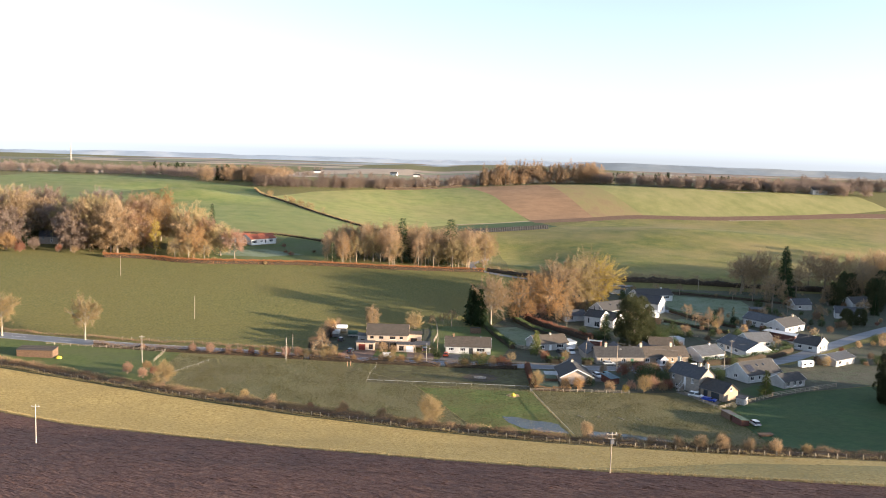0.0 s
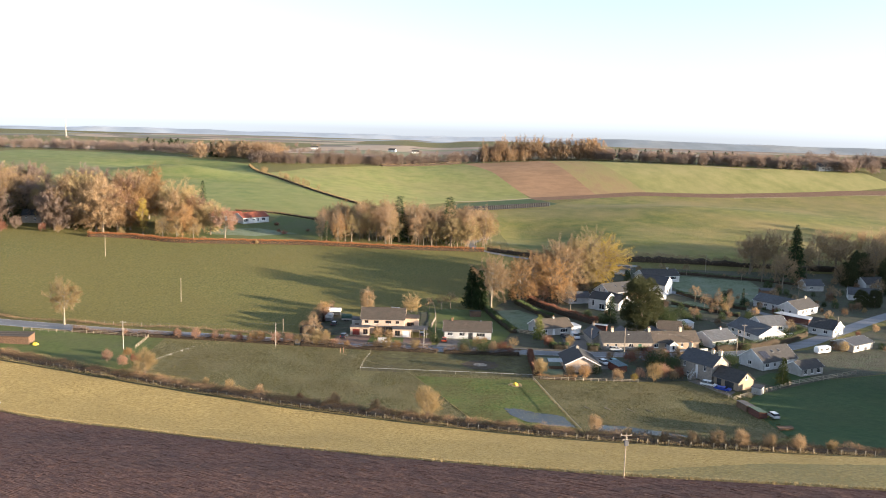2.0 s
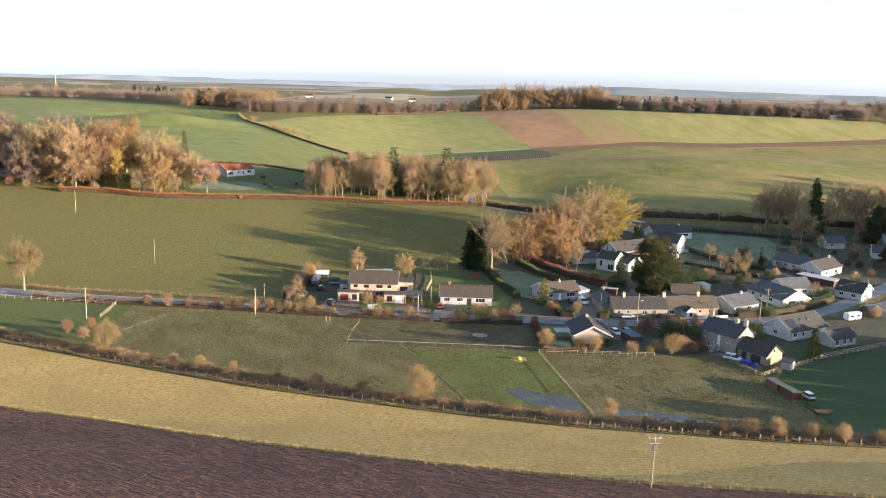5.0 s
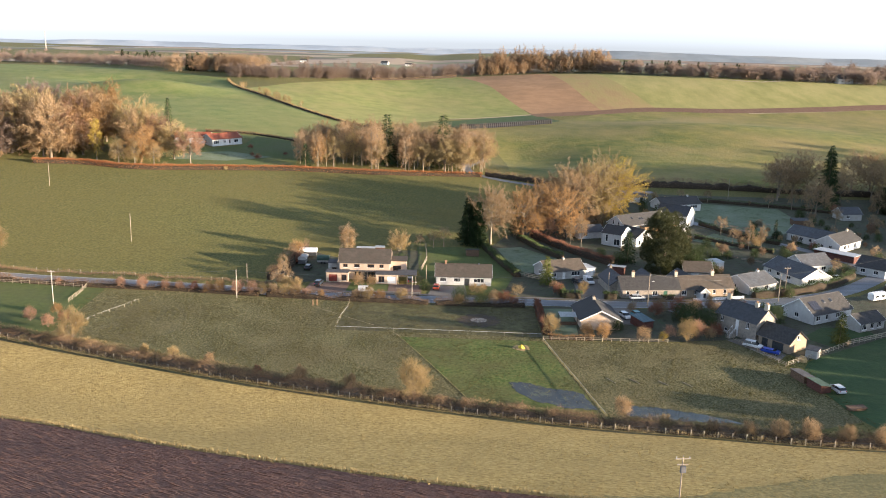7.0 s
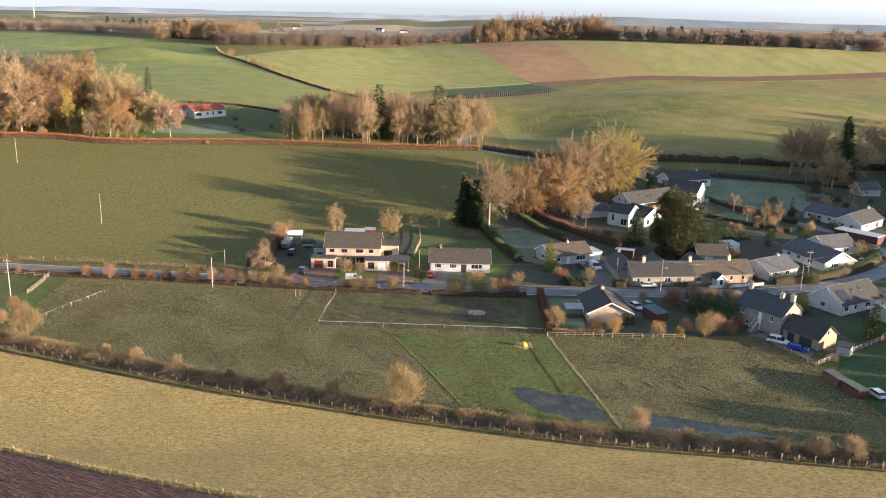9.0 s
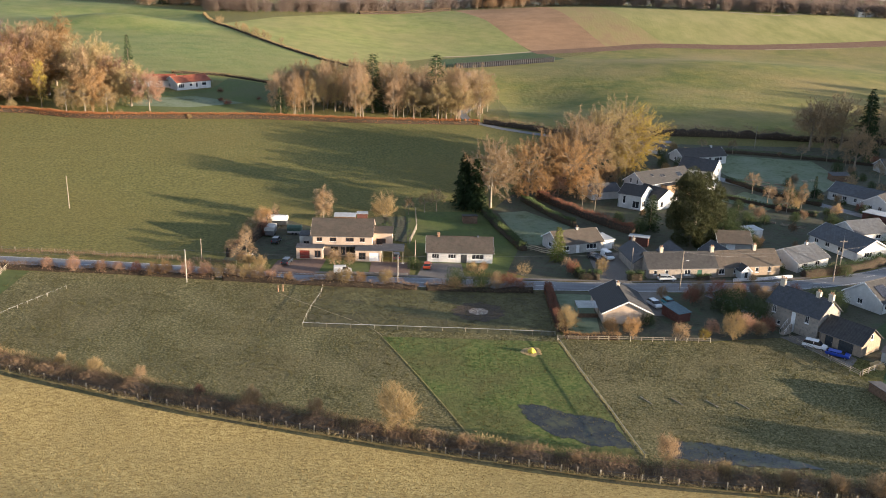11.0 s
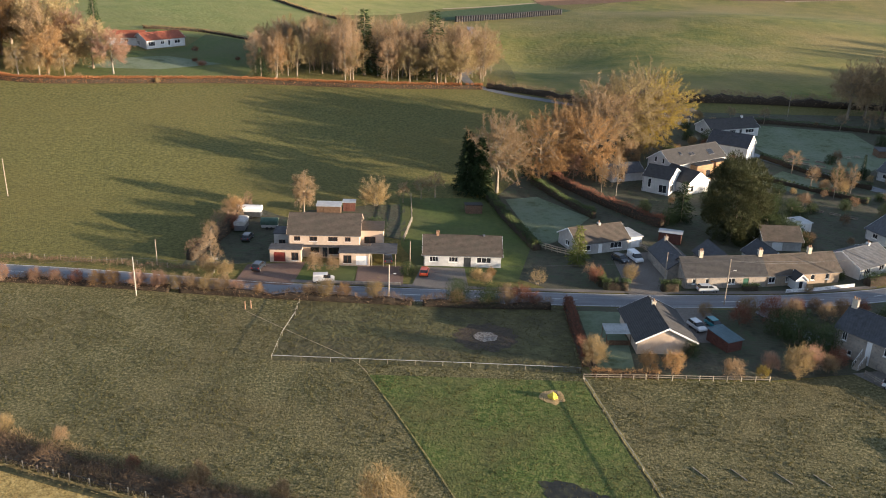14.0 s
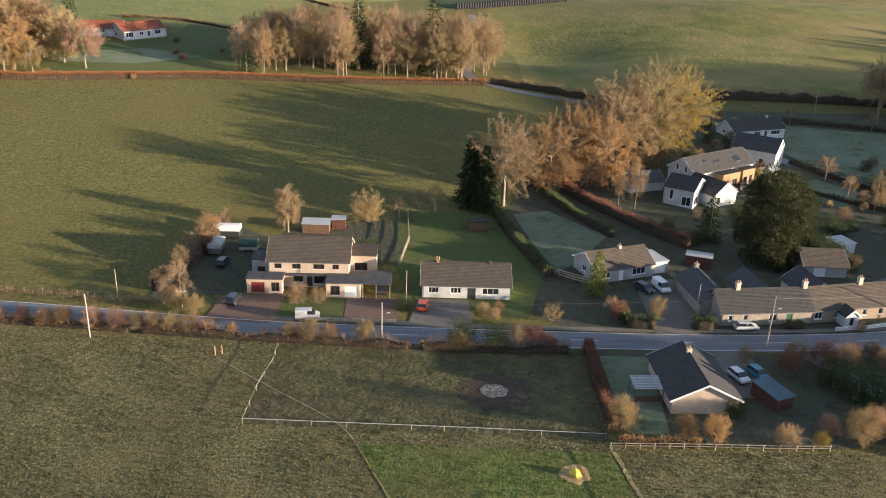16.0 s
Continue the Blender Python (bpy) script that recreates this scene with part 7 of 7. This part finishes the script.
def car(label, x, y, turn, colour, L=4.2, W=1.75, H=1.48, van=False, category="car", z=None):
    """A parked car along local x, its nose at +x: body, glazed cabin, roof, wheels and lights."""
    e = empty("van" if van else "car", x, y, z, turn)
    e.location.z += 0.12
    tagged(e, label, category)
    cm = paint("car_paint", colour)
    prof = [(-L / 2, 0.35), (L / 2 - 0.05, 0.33), (L / 2, 0.55), (L / 2 - 0.08, 0.75), (L / 2 - 0.95, 0.95), (-L / 2 + 0.15, 0.98), (-L / 2, 0.8)]
    if van:
        prof = [(-L / 2, 0.35), (L / 2 - 0.05, 0.33), (L / 2, 0.6), (L / 2 - 0.08, 0.85), (L / 2 - 0.8, 1.08), (-L / 2, 1.1)]
    bm = bmesh.new()
    a = [bm.verts.new((p[0], -W / 2, p[1])) for p in prof]
    b = [bm.verts.new((p[0], W / 2, p[1])) for p in prof]
    bm.faces.new(a[::-1])
    bm.faces.new(b)
    for i in range(len(prof)):
        j = (i + 1) % len(prof)
        bm.faces.new((a[i], a[j], b[j], b[i]))
    bmesh.ops.recalc_face_normals(bm, faces=list(bm.faces))
    bmesh.ops.bevel(bm, geom=list(bm.edges), offset=0.06, segments=2, affect="EDGES")
    body = part("body", bm, cm, e)
    f0, f1, r0, r1 = (L / 2 - 0.95, L / 2 - 1.65, -L / 2 + 0.12, -L / 2 + 0.5)
    if van:
        f0, f1, r0, r1 = L / 2 - 0.75, L / 2 - 1.35, -L / 2 + 0.02, -L / 2 + 0.1
    zb = 1.08 if van else 0.95
    bm = bmesh.new()
    lo = [bm.verts.new(p) for p in ((r0, -W / 2 + 0.06, zb), (f0, -W / 2 + 0.06, zb), (f0, W / 2 - 0.06, zb), (r0, W / 2 - 0.06, zb))]
    hi = [bm.verts.new(p) for p in ((r1, -W / 2 + 0.2, H - 0.05), (f1, -W / 2 + 0.2, H - 0.05), (f1, W / 2 - 0.2, H - 0.05), (r1, W / 2 - 0.2, H - 0.05))]
    bm.faces.new(hi)
    for i in range(4):
        bm.faces.new((lo[i], lo[(i + 1) % 4], hi[(i + 1) % 4], hi[i]))
    part("glazing", bm, M["glass"], e, "dark car windows")
    rf_ = part("car_roof", beveled((r1 - 0.04, f1 + 0.04, -W / 2 + 0.17, W / 2 - 0.17, H - 0.06, H + 0.02), w=0.05), cm, e)
    if van:
        part("side_panel", beveled((-L / 2 + 0.03, L / 2 - 2.1, -W / 2 + 0.05, W / 2 - 0.05, 1.05, H - 0.02), w=0.08), cm, e)
    for px in (r1 * 0.1, ):
        for s in (-1, 1):
            part("door_pillar", boxed((px - 0.05, px + 0.05, s * (W / 2 - 0.16) - 0.05, s * (W / 2 - 0.16) + 0.05, zb, H - 0.05)), cm, body)
    for wx in (-L / 2 + 0.75, L / 2 - 0.8):
        for s in (-1, 1):
            bm = bmesh.new()
            tube(bm, (wx, s * (W / 2 - 0.2), 0.2), (wx, s * (W / 2 + 0.01), 0.2), 0.31, 0.31, 14)
            w_ = part("wheel", bm, M["tyre"], e)
            bm = bmesh.new()
            tube(bm, (wx, s * (W / 2), 0.2), (wx, s * (W / 2 + 0.025), 0.2), 0.19, 0.17, 10)
            part("rim", bm, M["rim"], w_)
    for s in (-1, 1):
        part("headlight", beveled((L / 2 - 0.14, L / 2 + 0.01, s * (W / 2 - 0.3) - 0.16, s * (W / 2 - 0.3) + 0.16, 0.6, 0.74), w=0.02), M["lens_clear"], e)
        part("tail_light", beveled((-L / 2 - 0.02, -L / 2 + 0.08, s * (W / 2 - 0.2) - 0.1, s * (W / 2 - 0.2) + 0.1, 0.7, 0.9), w=0.02), M["lens_red"], e)
    return e


car("dark blue-grey car parked on the paved drive", -31.4, 300.2, 80, (0.02, 0.03, 0.045))
car("white van with dark markings parked on the roadside", -17.6, 294.6, 5, (0.5, 0.5, 0.5), 4.2, 1.8, 1.75, True, "van")
car("orange-red car parked beside the white bungalow", 2.2, 299.9, 85, (0.50, 0.08, 0.025), 3.9, 1.7)
car("white van parked on the gravel drive", 47.6, 310.6, -75, (0.7, 0.71, 0.72), 4.6, 1.85, 1.9, True, "van")
car("dark car parked before the bungalow", 44.2, 309.8, -60, (0.025, 0.03, 0.04))
car("silver car parked before the cottages", 58.6, 296.3 - 1.6, 5, (0.45, 0.48, 0.50))
car("white car with dark windows parked beside the shed", 51.6, 277.5, -70, (0.6, 0.62, 0.64), 4.0)
car("teal car parked beside the shed", 55.0, 278.4, -70, (0.02, 0.20, 0.24), 4.0)
car("white car parked in the stone house's yard", 77.8, 256.8, -35, (0.72, 0.73, 0.74), 4.5, 1.85, 1.65)
car("bright blue car parked in the stone house's yard", 80.6, 252.9, -35, (0.015, 0.05, 0.32), 4.4, 1.8, 1.1)
car("dark car parked under the carport", -5.5, 306.2, 95, (0.03, 0.03, 0.035))
car("white car parked behind the hedge", 127.0, 322.4, 30, (0.6, 0.62, 0.64))
car("white pickup parked beside the field sheds", 86.1, 230.2, 100, (0.55, 0.55, 0.55), 4.2, 1.75, 1.45)
car("dark car parked before the modern house", 84.6, 374.6, 33, (0.03, 0.03, 0.035))


def covered_trailer(label, x, y, turn, L, W, wall_h, rise, cover, side):
    """A trailer under a rounded cover: hooped sheet, solid body below, wheels and drawbar."""
    e = empty("trailer", x, y, None, turn)
    e.location.z += 0.1
    tagged(e, label, "trailer")
    bm = bmesh.new()
    rings = []
    for px in (-L / 2, L / 2):
        arc = [(px, -W / 2, wall_h - 0.7)] + [(px, -W / 2 * math.cos(math.pi * k / 8), wall_h + rise * math.sin(math.pi * k / 8)) for k in range(9)] + [(px, W / 2, wall_h - 0.7)]
        rings.append([bm.verts.new(p) for p in arc])
    for k in range(len(rings[0]) - 1):
        bm.faces.new((rings[0][k], rings[1][k], rings[1][k + 1], rings[0][k + 1]))
    bm.faces.new(rings[0])
    bm.faces.new(rings[1][::-1])
    part("cover", bm, M[cover], e)
    part("body", beveled((-L / 2 + 0.1, L / 2 - 0.1, -W / 2 + 0.08, W / 2 - 0.08, 0.35, wall_h - 0.72), w=0.04), M[side], e)
    for px in (-0.5, 0.5):
        for sgn in (-1, 1):
            bm = bmesh.new()
            tube(bm, (px, sgn * (W / 2 - 0.2), 0.22), (px, sgn * (W / 2 - 0.02), 0.22), 0.32, 0.32, 12)
            part("wheel", bm, M["tyre"], e)
    bm = bmesh.new()
    tube(bm, (L / 2, 0, 0.5), (L / 2 + 1.2, 0, 0.4), 0.05, 0.05, 6)
    part("drawbar", bm, M["plastic"], e)
    return e


# The white one's dark body stands for the shaded open space under its sheet.
covered_trailer("white sheeted trailer parked in the yard", -38.6, 328.6, 0, 5.6, 2.6, 2.3, 0.5, "upvc", "dark_door")
covered_trailer("grey horsebox with pale roof parked in the yard", -39.0, 321.0, 88, 4.6, 2.4, 2.3, 0.25, "grey_wall", "plastic")
covered_trailer("rounded teal-grey trailer beside the house", -33.0, 322.6, 2, 3.8, 2.2, 1.7, 0.7, "moss_roof", "grey_wall")
car("dark car parked deep in the yard", -36.6, 315.4, 85, (0.03, 0.03, 0.035))


def caravan(label, x, y, turn):
    e = empty("caravan", x, y, None, turn)
    e.location.z += 0.1
    tagged(e, label, "caravan")
    bm = boxed((-3, 3, -1.1, 1.1, 0.4, 2.5))
    bmesh.ops.bevel(bm, geom=list(bm.edges), offset=0.3, segments=3, affect="EDGES")
    part("body", bm, M["upvc"], e)
    for xx in (-2.2, 0.4):
        part("window", beveled((xx, xx + 1.4, -1.13, -1.08, 1.3, 1.9), w=0.02), M["glass"], e)
    for s in (-1, 1):
        bm = bmesh.new()
        tube(bm, (0, s * 0.95, 0.25), (0, s * 1.12, 0.25), 0.33, 0.33, 14)
        part("wheel", bm, M["tyre"], e)
    bm = bmesh.new()
    tube(bm, (3, 0, 0.5), (4.1, 0, 0.45), 0.05, 0.05, 6)
    part("tow_bar", bm, M["plastic"], e)


caravan("white touring caravan parked beside the road", 128.8, 300.0, 25)


# ---------------------------------------------------------------- loose things in the fields
def bale(label, x, y, turn):
    e = empty("bale", x, y, None, turn)
    tagged(e, label, "bale", "wrapped bales in a row")
    bm = bmesh.new()
    bmesh.ops.create_cone(bm, cap_ends=True, segments=14, radius1=0.75, radius2=0.75, depth=1.6, matrix=Matrix.Translation((0, 0, 0.8)))
    bmesh.ops.bevel(bm, geom=[ed for ed in bm.edges if abs(ed.verts[0].co.z - ed.verts[1].co.z) < 0.01], offset=0.12, segments=2, affect="EDGES")
    part("wrap", bm, M["wrap"], e)
    return e


M["wrap"] = mat("black_bale_wrap", [(0.012, 0.013, 0.015), (0.03, 0.032, 0.036)], 2, 0.55, 0.03, 6, spec=0.25)
b0 = bale("black plastic-wrapped bale standing in a row", 17, 634, 0)
for k in range(1, 92):
    u, v = (k // 2) / 45, k % 2
    x, y = 17 + u * 64, 634 + u * 43
    copy_thing(b0, pose(x, y, gz(x, y) + v * 1.6, 0, 0, k * 37 % 360))
M["tarp"] = mat("yellow_tarpaulin", [(0.62, 0.45, 0.04), (0.75, 0.58, 0.08)], 1.5, 0.5, 0.06, 2)
M["straw"] = mat("loose_straw", [(0.30, 0.20, 0.09), (0.46, 0.33, 0.16)], 3, 0.95, 0.15, 6)


def heap(name, label, x, y, r, h, material, top=None, seed=1):
    e = empty(name, x, y)
    tagged(e, label, name.replace("_", " "))
    for nm, rr, hh, mm in (("mound", r, h, material), ("sheet", r * 0.36, h * 6.0, top)):
        if not mm:
            continue
        bm = bmesh.new()
        bmesh.ops.create_icosphere(bm, subdivisions=3, radius=1)
        for v in bm.verts:
            k = 1 + 0.35 * noise.noise(v.co * 1.7 + Vector((seed, 0, 0))) + 0.15 * noise.noise(v.co * 5)
            v.co = Vector((v.co.x * rr * k, v.co.y * rr * k, max(-0.1, v.co.z * hh * k)))
        part(nm, bm, mm, e)


heap("straw_heap", "yellow sheeted heap on trodden straw", 22.2, 252.4, 2.2, 0.13, M["straw"], M["tarp"])
heap("log_pile", "orange-brown heap of sawn logs beside the gate", 86.2, 248.6, 1.3, 1.1, M["straw"], None, 3)
for x, y in ((39.5, 233.4), (44.6, 233.2), (50.4, 232.6), (55.4, 232.2)):
    e = empty("ground_pole", x, y, None, -62)
    tagged(e, "grey timber pole lying in the paddock", "pole")
    bm = bmesh.new()
    tube(bm, (-1.5, 0, 0.09), (1.5, 0, 0.09), 0.07, 0.06, 7)
    part("timber", bm, M["wood_post"], e)

def raised_bed(x, y, turn, L=3.0, W=1.2):
    """A timber-edged bed of dark soil."""
    e = empty("raised_bed", x, y, None, turn)
    tagged(e, "timber-edged vegetable bed with dark frosted soil", "garden bed", "vegetable beds")
    for a in (0.0, W):
        part("board", beveled((0, L, a - 0.03, a + 0.03, -0.1, 0.32), w=0.008), M["wood_post"], e)
    for a in (0.0, L):
        part("board", beveled((a - 0.03, a + 0.03, 0.03, W - 0.03, -0.1, 0.32), w=0.008), M["wood_post"], e)
    part("soil", boxed((0.03, L - 0.03, 0.03, W - 0.03, -0.1, 0.24)), M["mud"], e)


for k in range(7):
    raised_bed(112 + (k % 4) * 4.2 + (k // 4) * 2, 396 - (k % 4) * 2.2 + (k // 4) * 4.5, -28)
for k in range(4):
    raised_bed(98.5 + k * 3.4, 351 - k * 2.4, -36, 2.6, 1.1)


def picnic_table(x, y, turn):
    """A slatted table with two benches on crossed legs."""
    e = empty("picnic_table", x, y, None, turn)
    tagged(e, "weathered timber picnic table with benches", "table")
    for k in range(5):
        part("slat", boxed((0, 1.8, -0.36 + k * 0.15, -0.24 + k * 0.15, 0.71, 0.75)), M["wood_post"], e)
    for sgn in (-1, 1):
        part("bench", boxed((0, 1.8, sgn * 0.75 - 0.13, sgn * 0.75 + 0.13, 0.42, 0.46)), M["wood_post"], e)
    for xx in (0.25, 1.5):
        part("crossbar", boxed((xx, xx + 0.05, -0.8, 0.8, 0.37, 0.42)), M["wood_post"], e)
        for sgn in (-1, 1):
            bm = bmesh.new()
            tube(bm, (xx + 0.02, sgn * 0.6, -0.05), (xx + 0.02, sgn * 0.2, 0.71), 0.05, 0.05, 4)
            part("leg", bm, M["wood_post"], e)


picnic_table(134, 401, 20)
picnic_table(137.5, 402.5, 10)
picnic_table(81.5, 366.5, 33)
heap("sheeted_heap", "small heap under a bright yellow sheet beside the shed", -123.2, 275.6, 0.9, 0.7, M["tarp"], None, 5)

# ---------------------------------------------------------------- wires and far farms
def wire(label, a, b, sag=0.5):
    """A sagging cable between two places (x, y, height over ground)."""
    p, q = (Vector((v[0], v[1], gz(v[0], v[1]) + v[2])) for v in (a, b))
    cu = bpy.data.curves.new("cable", "CURVE")
    cu.dimensions, cu.bevel_depth, cu.bevel_resolution = "3D", 0.018, 1
    s = cu.splines.new("POLY")
    s.points.add(12)
    for k in range(13):
        t = k / 12
        v = p.lerp(q, t)
        s.points[k].co = (v.x, v.y, v.z - 4 * sag * t * (1 - t), 1)
    cu.materials.append(M["wire"])
    ob = new("cable", cu)
    tagged(ob, label, "cable")


for a_, b_ in (((51.2, 299.4, 6.3), (60, 288.4, 9.2)), ((60, 288.4, 9.2), (99, 296.6, 7.8)), ((99, 296.6, 7.8), (143, 321, 8.2)), ((99, 296.6, 7.8), (103.5, 303.5, 8.0)), ((60, 288.4, 9.2), (84, 301, 4.6)), ((-4.4, 286.4, 7.3), (60, 288.4, 9.2)), ((-4.4, 286.4, 7.3), (-51.5, 285.8, 7.6)), ((-51.5, 285.8, 7.6), (-96.2, 275.5, 8.6)), ((103.5, 303.5, 8.0), (134, 365, 5.0))):
    wire("thin dark overhead cable between poles", a_, b_)
for nm, A_, tn, L_ in (("farmhouse", (-285, 1890), 10, 15), ("farmhouse", (-120, 1900), -15, 15), ("farmhouse", (-70, 1920), 5, 15), ("barn", (372, 880), 12, 22), ("barn", (392, 886), 8, 16), ("farmhouse", (520, 1600), 0, 15)):
    house(nm, "white farm building far off in the fields" if nm == "farmhouse" else "low farm barn beside the track", A_, tn, L_, 10, 4, 7, "white" if nm == "farmhouse" else "grey_wall", "tile_grey", front=((3, 1, 2, 1.5, 1), (10, 1, 2, 1.5, 1)), category=nm, trim="", gutter=False)
mast = empty("mast", -1060, 2470)
tagged(mast, "tall pale mast far off on the plain", "mast")
bm = bmesh.new()
tube(bm, (0, 0, 0), (0, 0, 50), 1.6, 0.8, 8)
part("mast_shaft", bm, M["pale_pole"], mast)

# ---------------------------------------------------------------- far ridges
def ridge_line(name, dist, low, amp, c, seed, label, span=6500, east=0.0):
    r = random.Random(seed)
    ph = [r.uniform(0, 6.28) for _ in range(5)]
    V, F = [], []
    n_ = 160
    for i in range(n_ + 1):
        x = -span / 2 + span * i / n_
        y = math.sqrt(max(1.0, dist * dist - x * x)) if abs(x) < dist * 0.95 else dist * 0.3
        z = low + amp * (0.5 * math.sin(x / 900 + ph[0]) + 0.3 * math.sin(x / 370 + ph[1]) + 0.15 * math.sin(x / 150 + ph[2]) + 0.08 * math.sin(x / 60 + ph[3]) + 0.07 * math.sin(x / 41 + ph[4])) + east / (1 + math.exp(-(x - 480) / 70))
        V += [(x, y - 250, 8), (x, y, z), (x, y + 200, 8)]
        if i:
            b = (i - 1) * 3
            F += [(b, b + 3, b + 4, b + 1), (b + 1, b + 4, b + 5, b + 2)]
    # Distance haze is painted into each ridge's colour and faint emission.
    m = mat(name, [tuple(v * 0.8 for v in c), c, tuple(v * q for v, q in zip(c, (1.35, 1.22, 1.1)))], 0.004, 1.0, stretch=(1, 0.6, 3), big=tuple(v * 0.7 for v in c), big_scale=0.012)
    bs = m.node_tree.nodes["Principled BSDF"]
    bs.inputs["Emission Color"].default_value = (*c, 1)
    bs.inputs["Emission Strength"].default_value = HAZE_GLOW
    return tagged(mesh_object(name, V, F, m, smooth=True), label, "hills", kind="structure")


# Slight glow of the ridges, part of their painted haze.
HAZE_GLOW = 0.03
ridge_line("backdrop", 4300, 44, 15, (0.36, 0.41, 0.46), 1, "distant mountains hazed to pale blue")
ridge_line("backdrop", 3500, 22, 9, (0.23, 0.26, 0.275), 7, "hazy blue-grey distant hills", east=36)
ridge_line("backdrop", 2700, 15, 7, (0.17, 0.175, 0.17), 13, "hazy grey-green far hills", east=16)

# ---------------------------------------------------------------- grass
rt = random.Random(21)


def scatter(n_, x0, x1, y0, y1, ok):
    res = []
    while len(res) < n_:
        x, y = rt.uniform(x0, x1), rt.uniform(y0, y1)
        if ok(x, y) and noise.noise((x * 0.12, y * 0.12, 3.0)) + rt.uniform(-0.6, 0.6) > -0.1:
            res.append((x, y))
    return res


def ditch_y(x):
    return float(np.interp(x, [p[0] for p in HEDGE], [p[1] for p in HEDGE]))


def edge_y(x):
    return float(np.interp(x, [p[0] for p in PLOUGH], [p[1] for p in PLOUGH]))


M["tuft_olive"] = leaf_mat("olive_grass_tufts", (0.06, 0.06, 0.018), (0.15, 0.13, 0.05), 0.3)
M["tuft_straw"] = leaf_mat("straw_grass_tufts", (0.22, 0.16, 0.06), (0.36, 0.265, 0.10), 0.3)
tufts("grass_tufts", "rough olive grass tufts in the paddock", scatter(22000, -90, 86, 203, 287, lambda x, y: y > ditch_y(x) + 6 and not (x > 28 and y > 258) and y < 286), "tuft_olive", 0.22, 0.22, 2, 0.3)
tufts("grass_tufts", "straw-coloured grass tufts in the strip field", scatter(16000, -130, 90, 150, 262, lambda x, y: edge_y(x) + 1 < y < ditch_y(x) - 0.5), "tuft_straw", 0.12, 0.2, 2, 0.3)


def furrows(name, label, step, pitch, depth, seed):
    """Broken turned-over ridges of soil that run slantwise to the field's edge."""
    r = np.random.default_rng(seed)
    u, v = np.array([0.82, -0.572]), np.array([0.572, 0.82])
    ss, tt = np.arange(-170, 170, step), np.arange(-130, 160, pitch / 2)
    S, T = np.meshgrid(ss, tt)
    odd = (np.arange(len(tt)) % 2)[:, None]
    S = S + r.uniform(-0.5, 0.5, S.shape) * step
    T = T + (r.uniform(-0.75, 0.75, S.shape) + 0.5 * np.sin(S / 7 + T / 23)) * pitch / 2
    X, Y = -20 + S * u[0] + T * v[0], 150 + S * u[1] + T * v[1]
    Z = height(X, Y) + 0.05 + depth * (odd * r.uniform(0.5, 1.2, S.shape) + r.uniform(0, 0.45, S.shape))
    edge = np.interp(X, [p[0] for p in PLOUGH], [p[1] for p in PLOUGH])
    inside = (Y < edge - 0.3) & (Y > 96) & (X > -135) & (X < 112)
    j, i = np.nonzero(inside[:-1, :-1] & inside[1:, 1:] & inside[:-1, 1:] & inside[1:, :-1])
    n_ = len(ss)
    faces = np.stack([j * n_ + i, j * n_ + i + 1, (j + 1) * n_ + i + 1, (j + 1) * n_ + i], 1)
    used = np.unique(faces)
    back = np.zeros(S.size, int)
    back[used] = np.arange(len(used))
    verts = np.stack([X.ravel(), Y.ravel(), Z.ravel()], 1)[used]
    return tagged(mesh_object(name, verts.tolist(), back[faces].tolist(), M["plough"]), label, "soil", kind="stuff")


furrows("furrows", "turned reddish-brown furrows of the ploughed land", 1.3, 0.5, 0.085, 4)
tufts("grass_tufts", "short olive grass tufts in the pasture", scatter(16000, -150, 12, 303, 430, lambda x, y: y < 418 + (x + 100) * 0.26 and not (x > -48 and y < 345)), "tuft_olive", 0.08, 0.16, 2, 0.3)
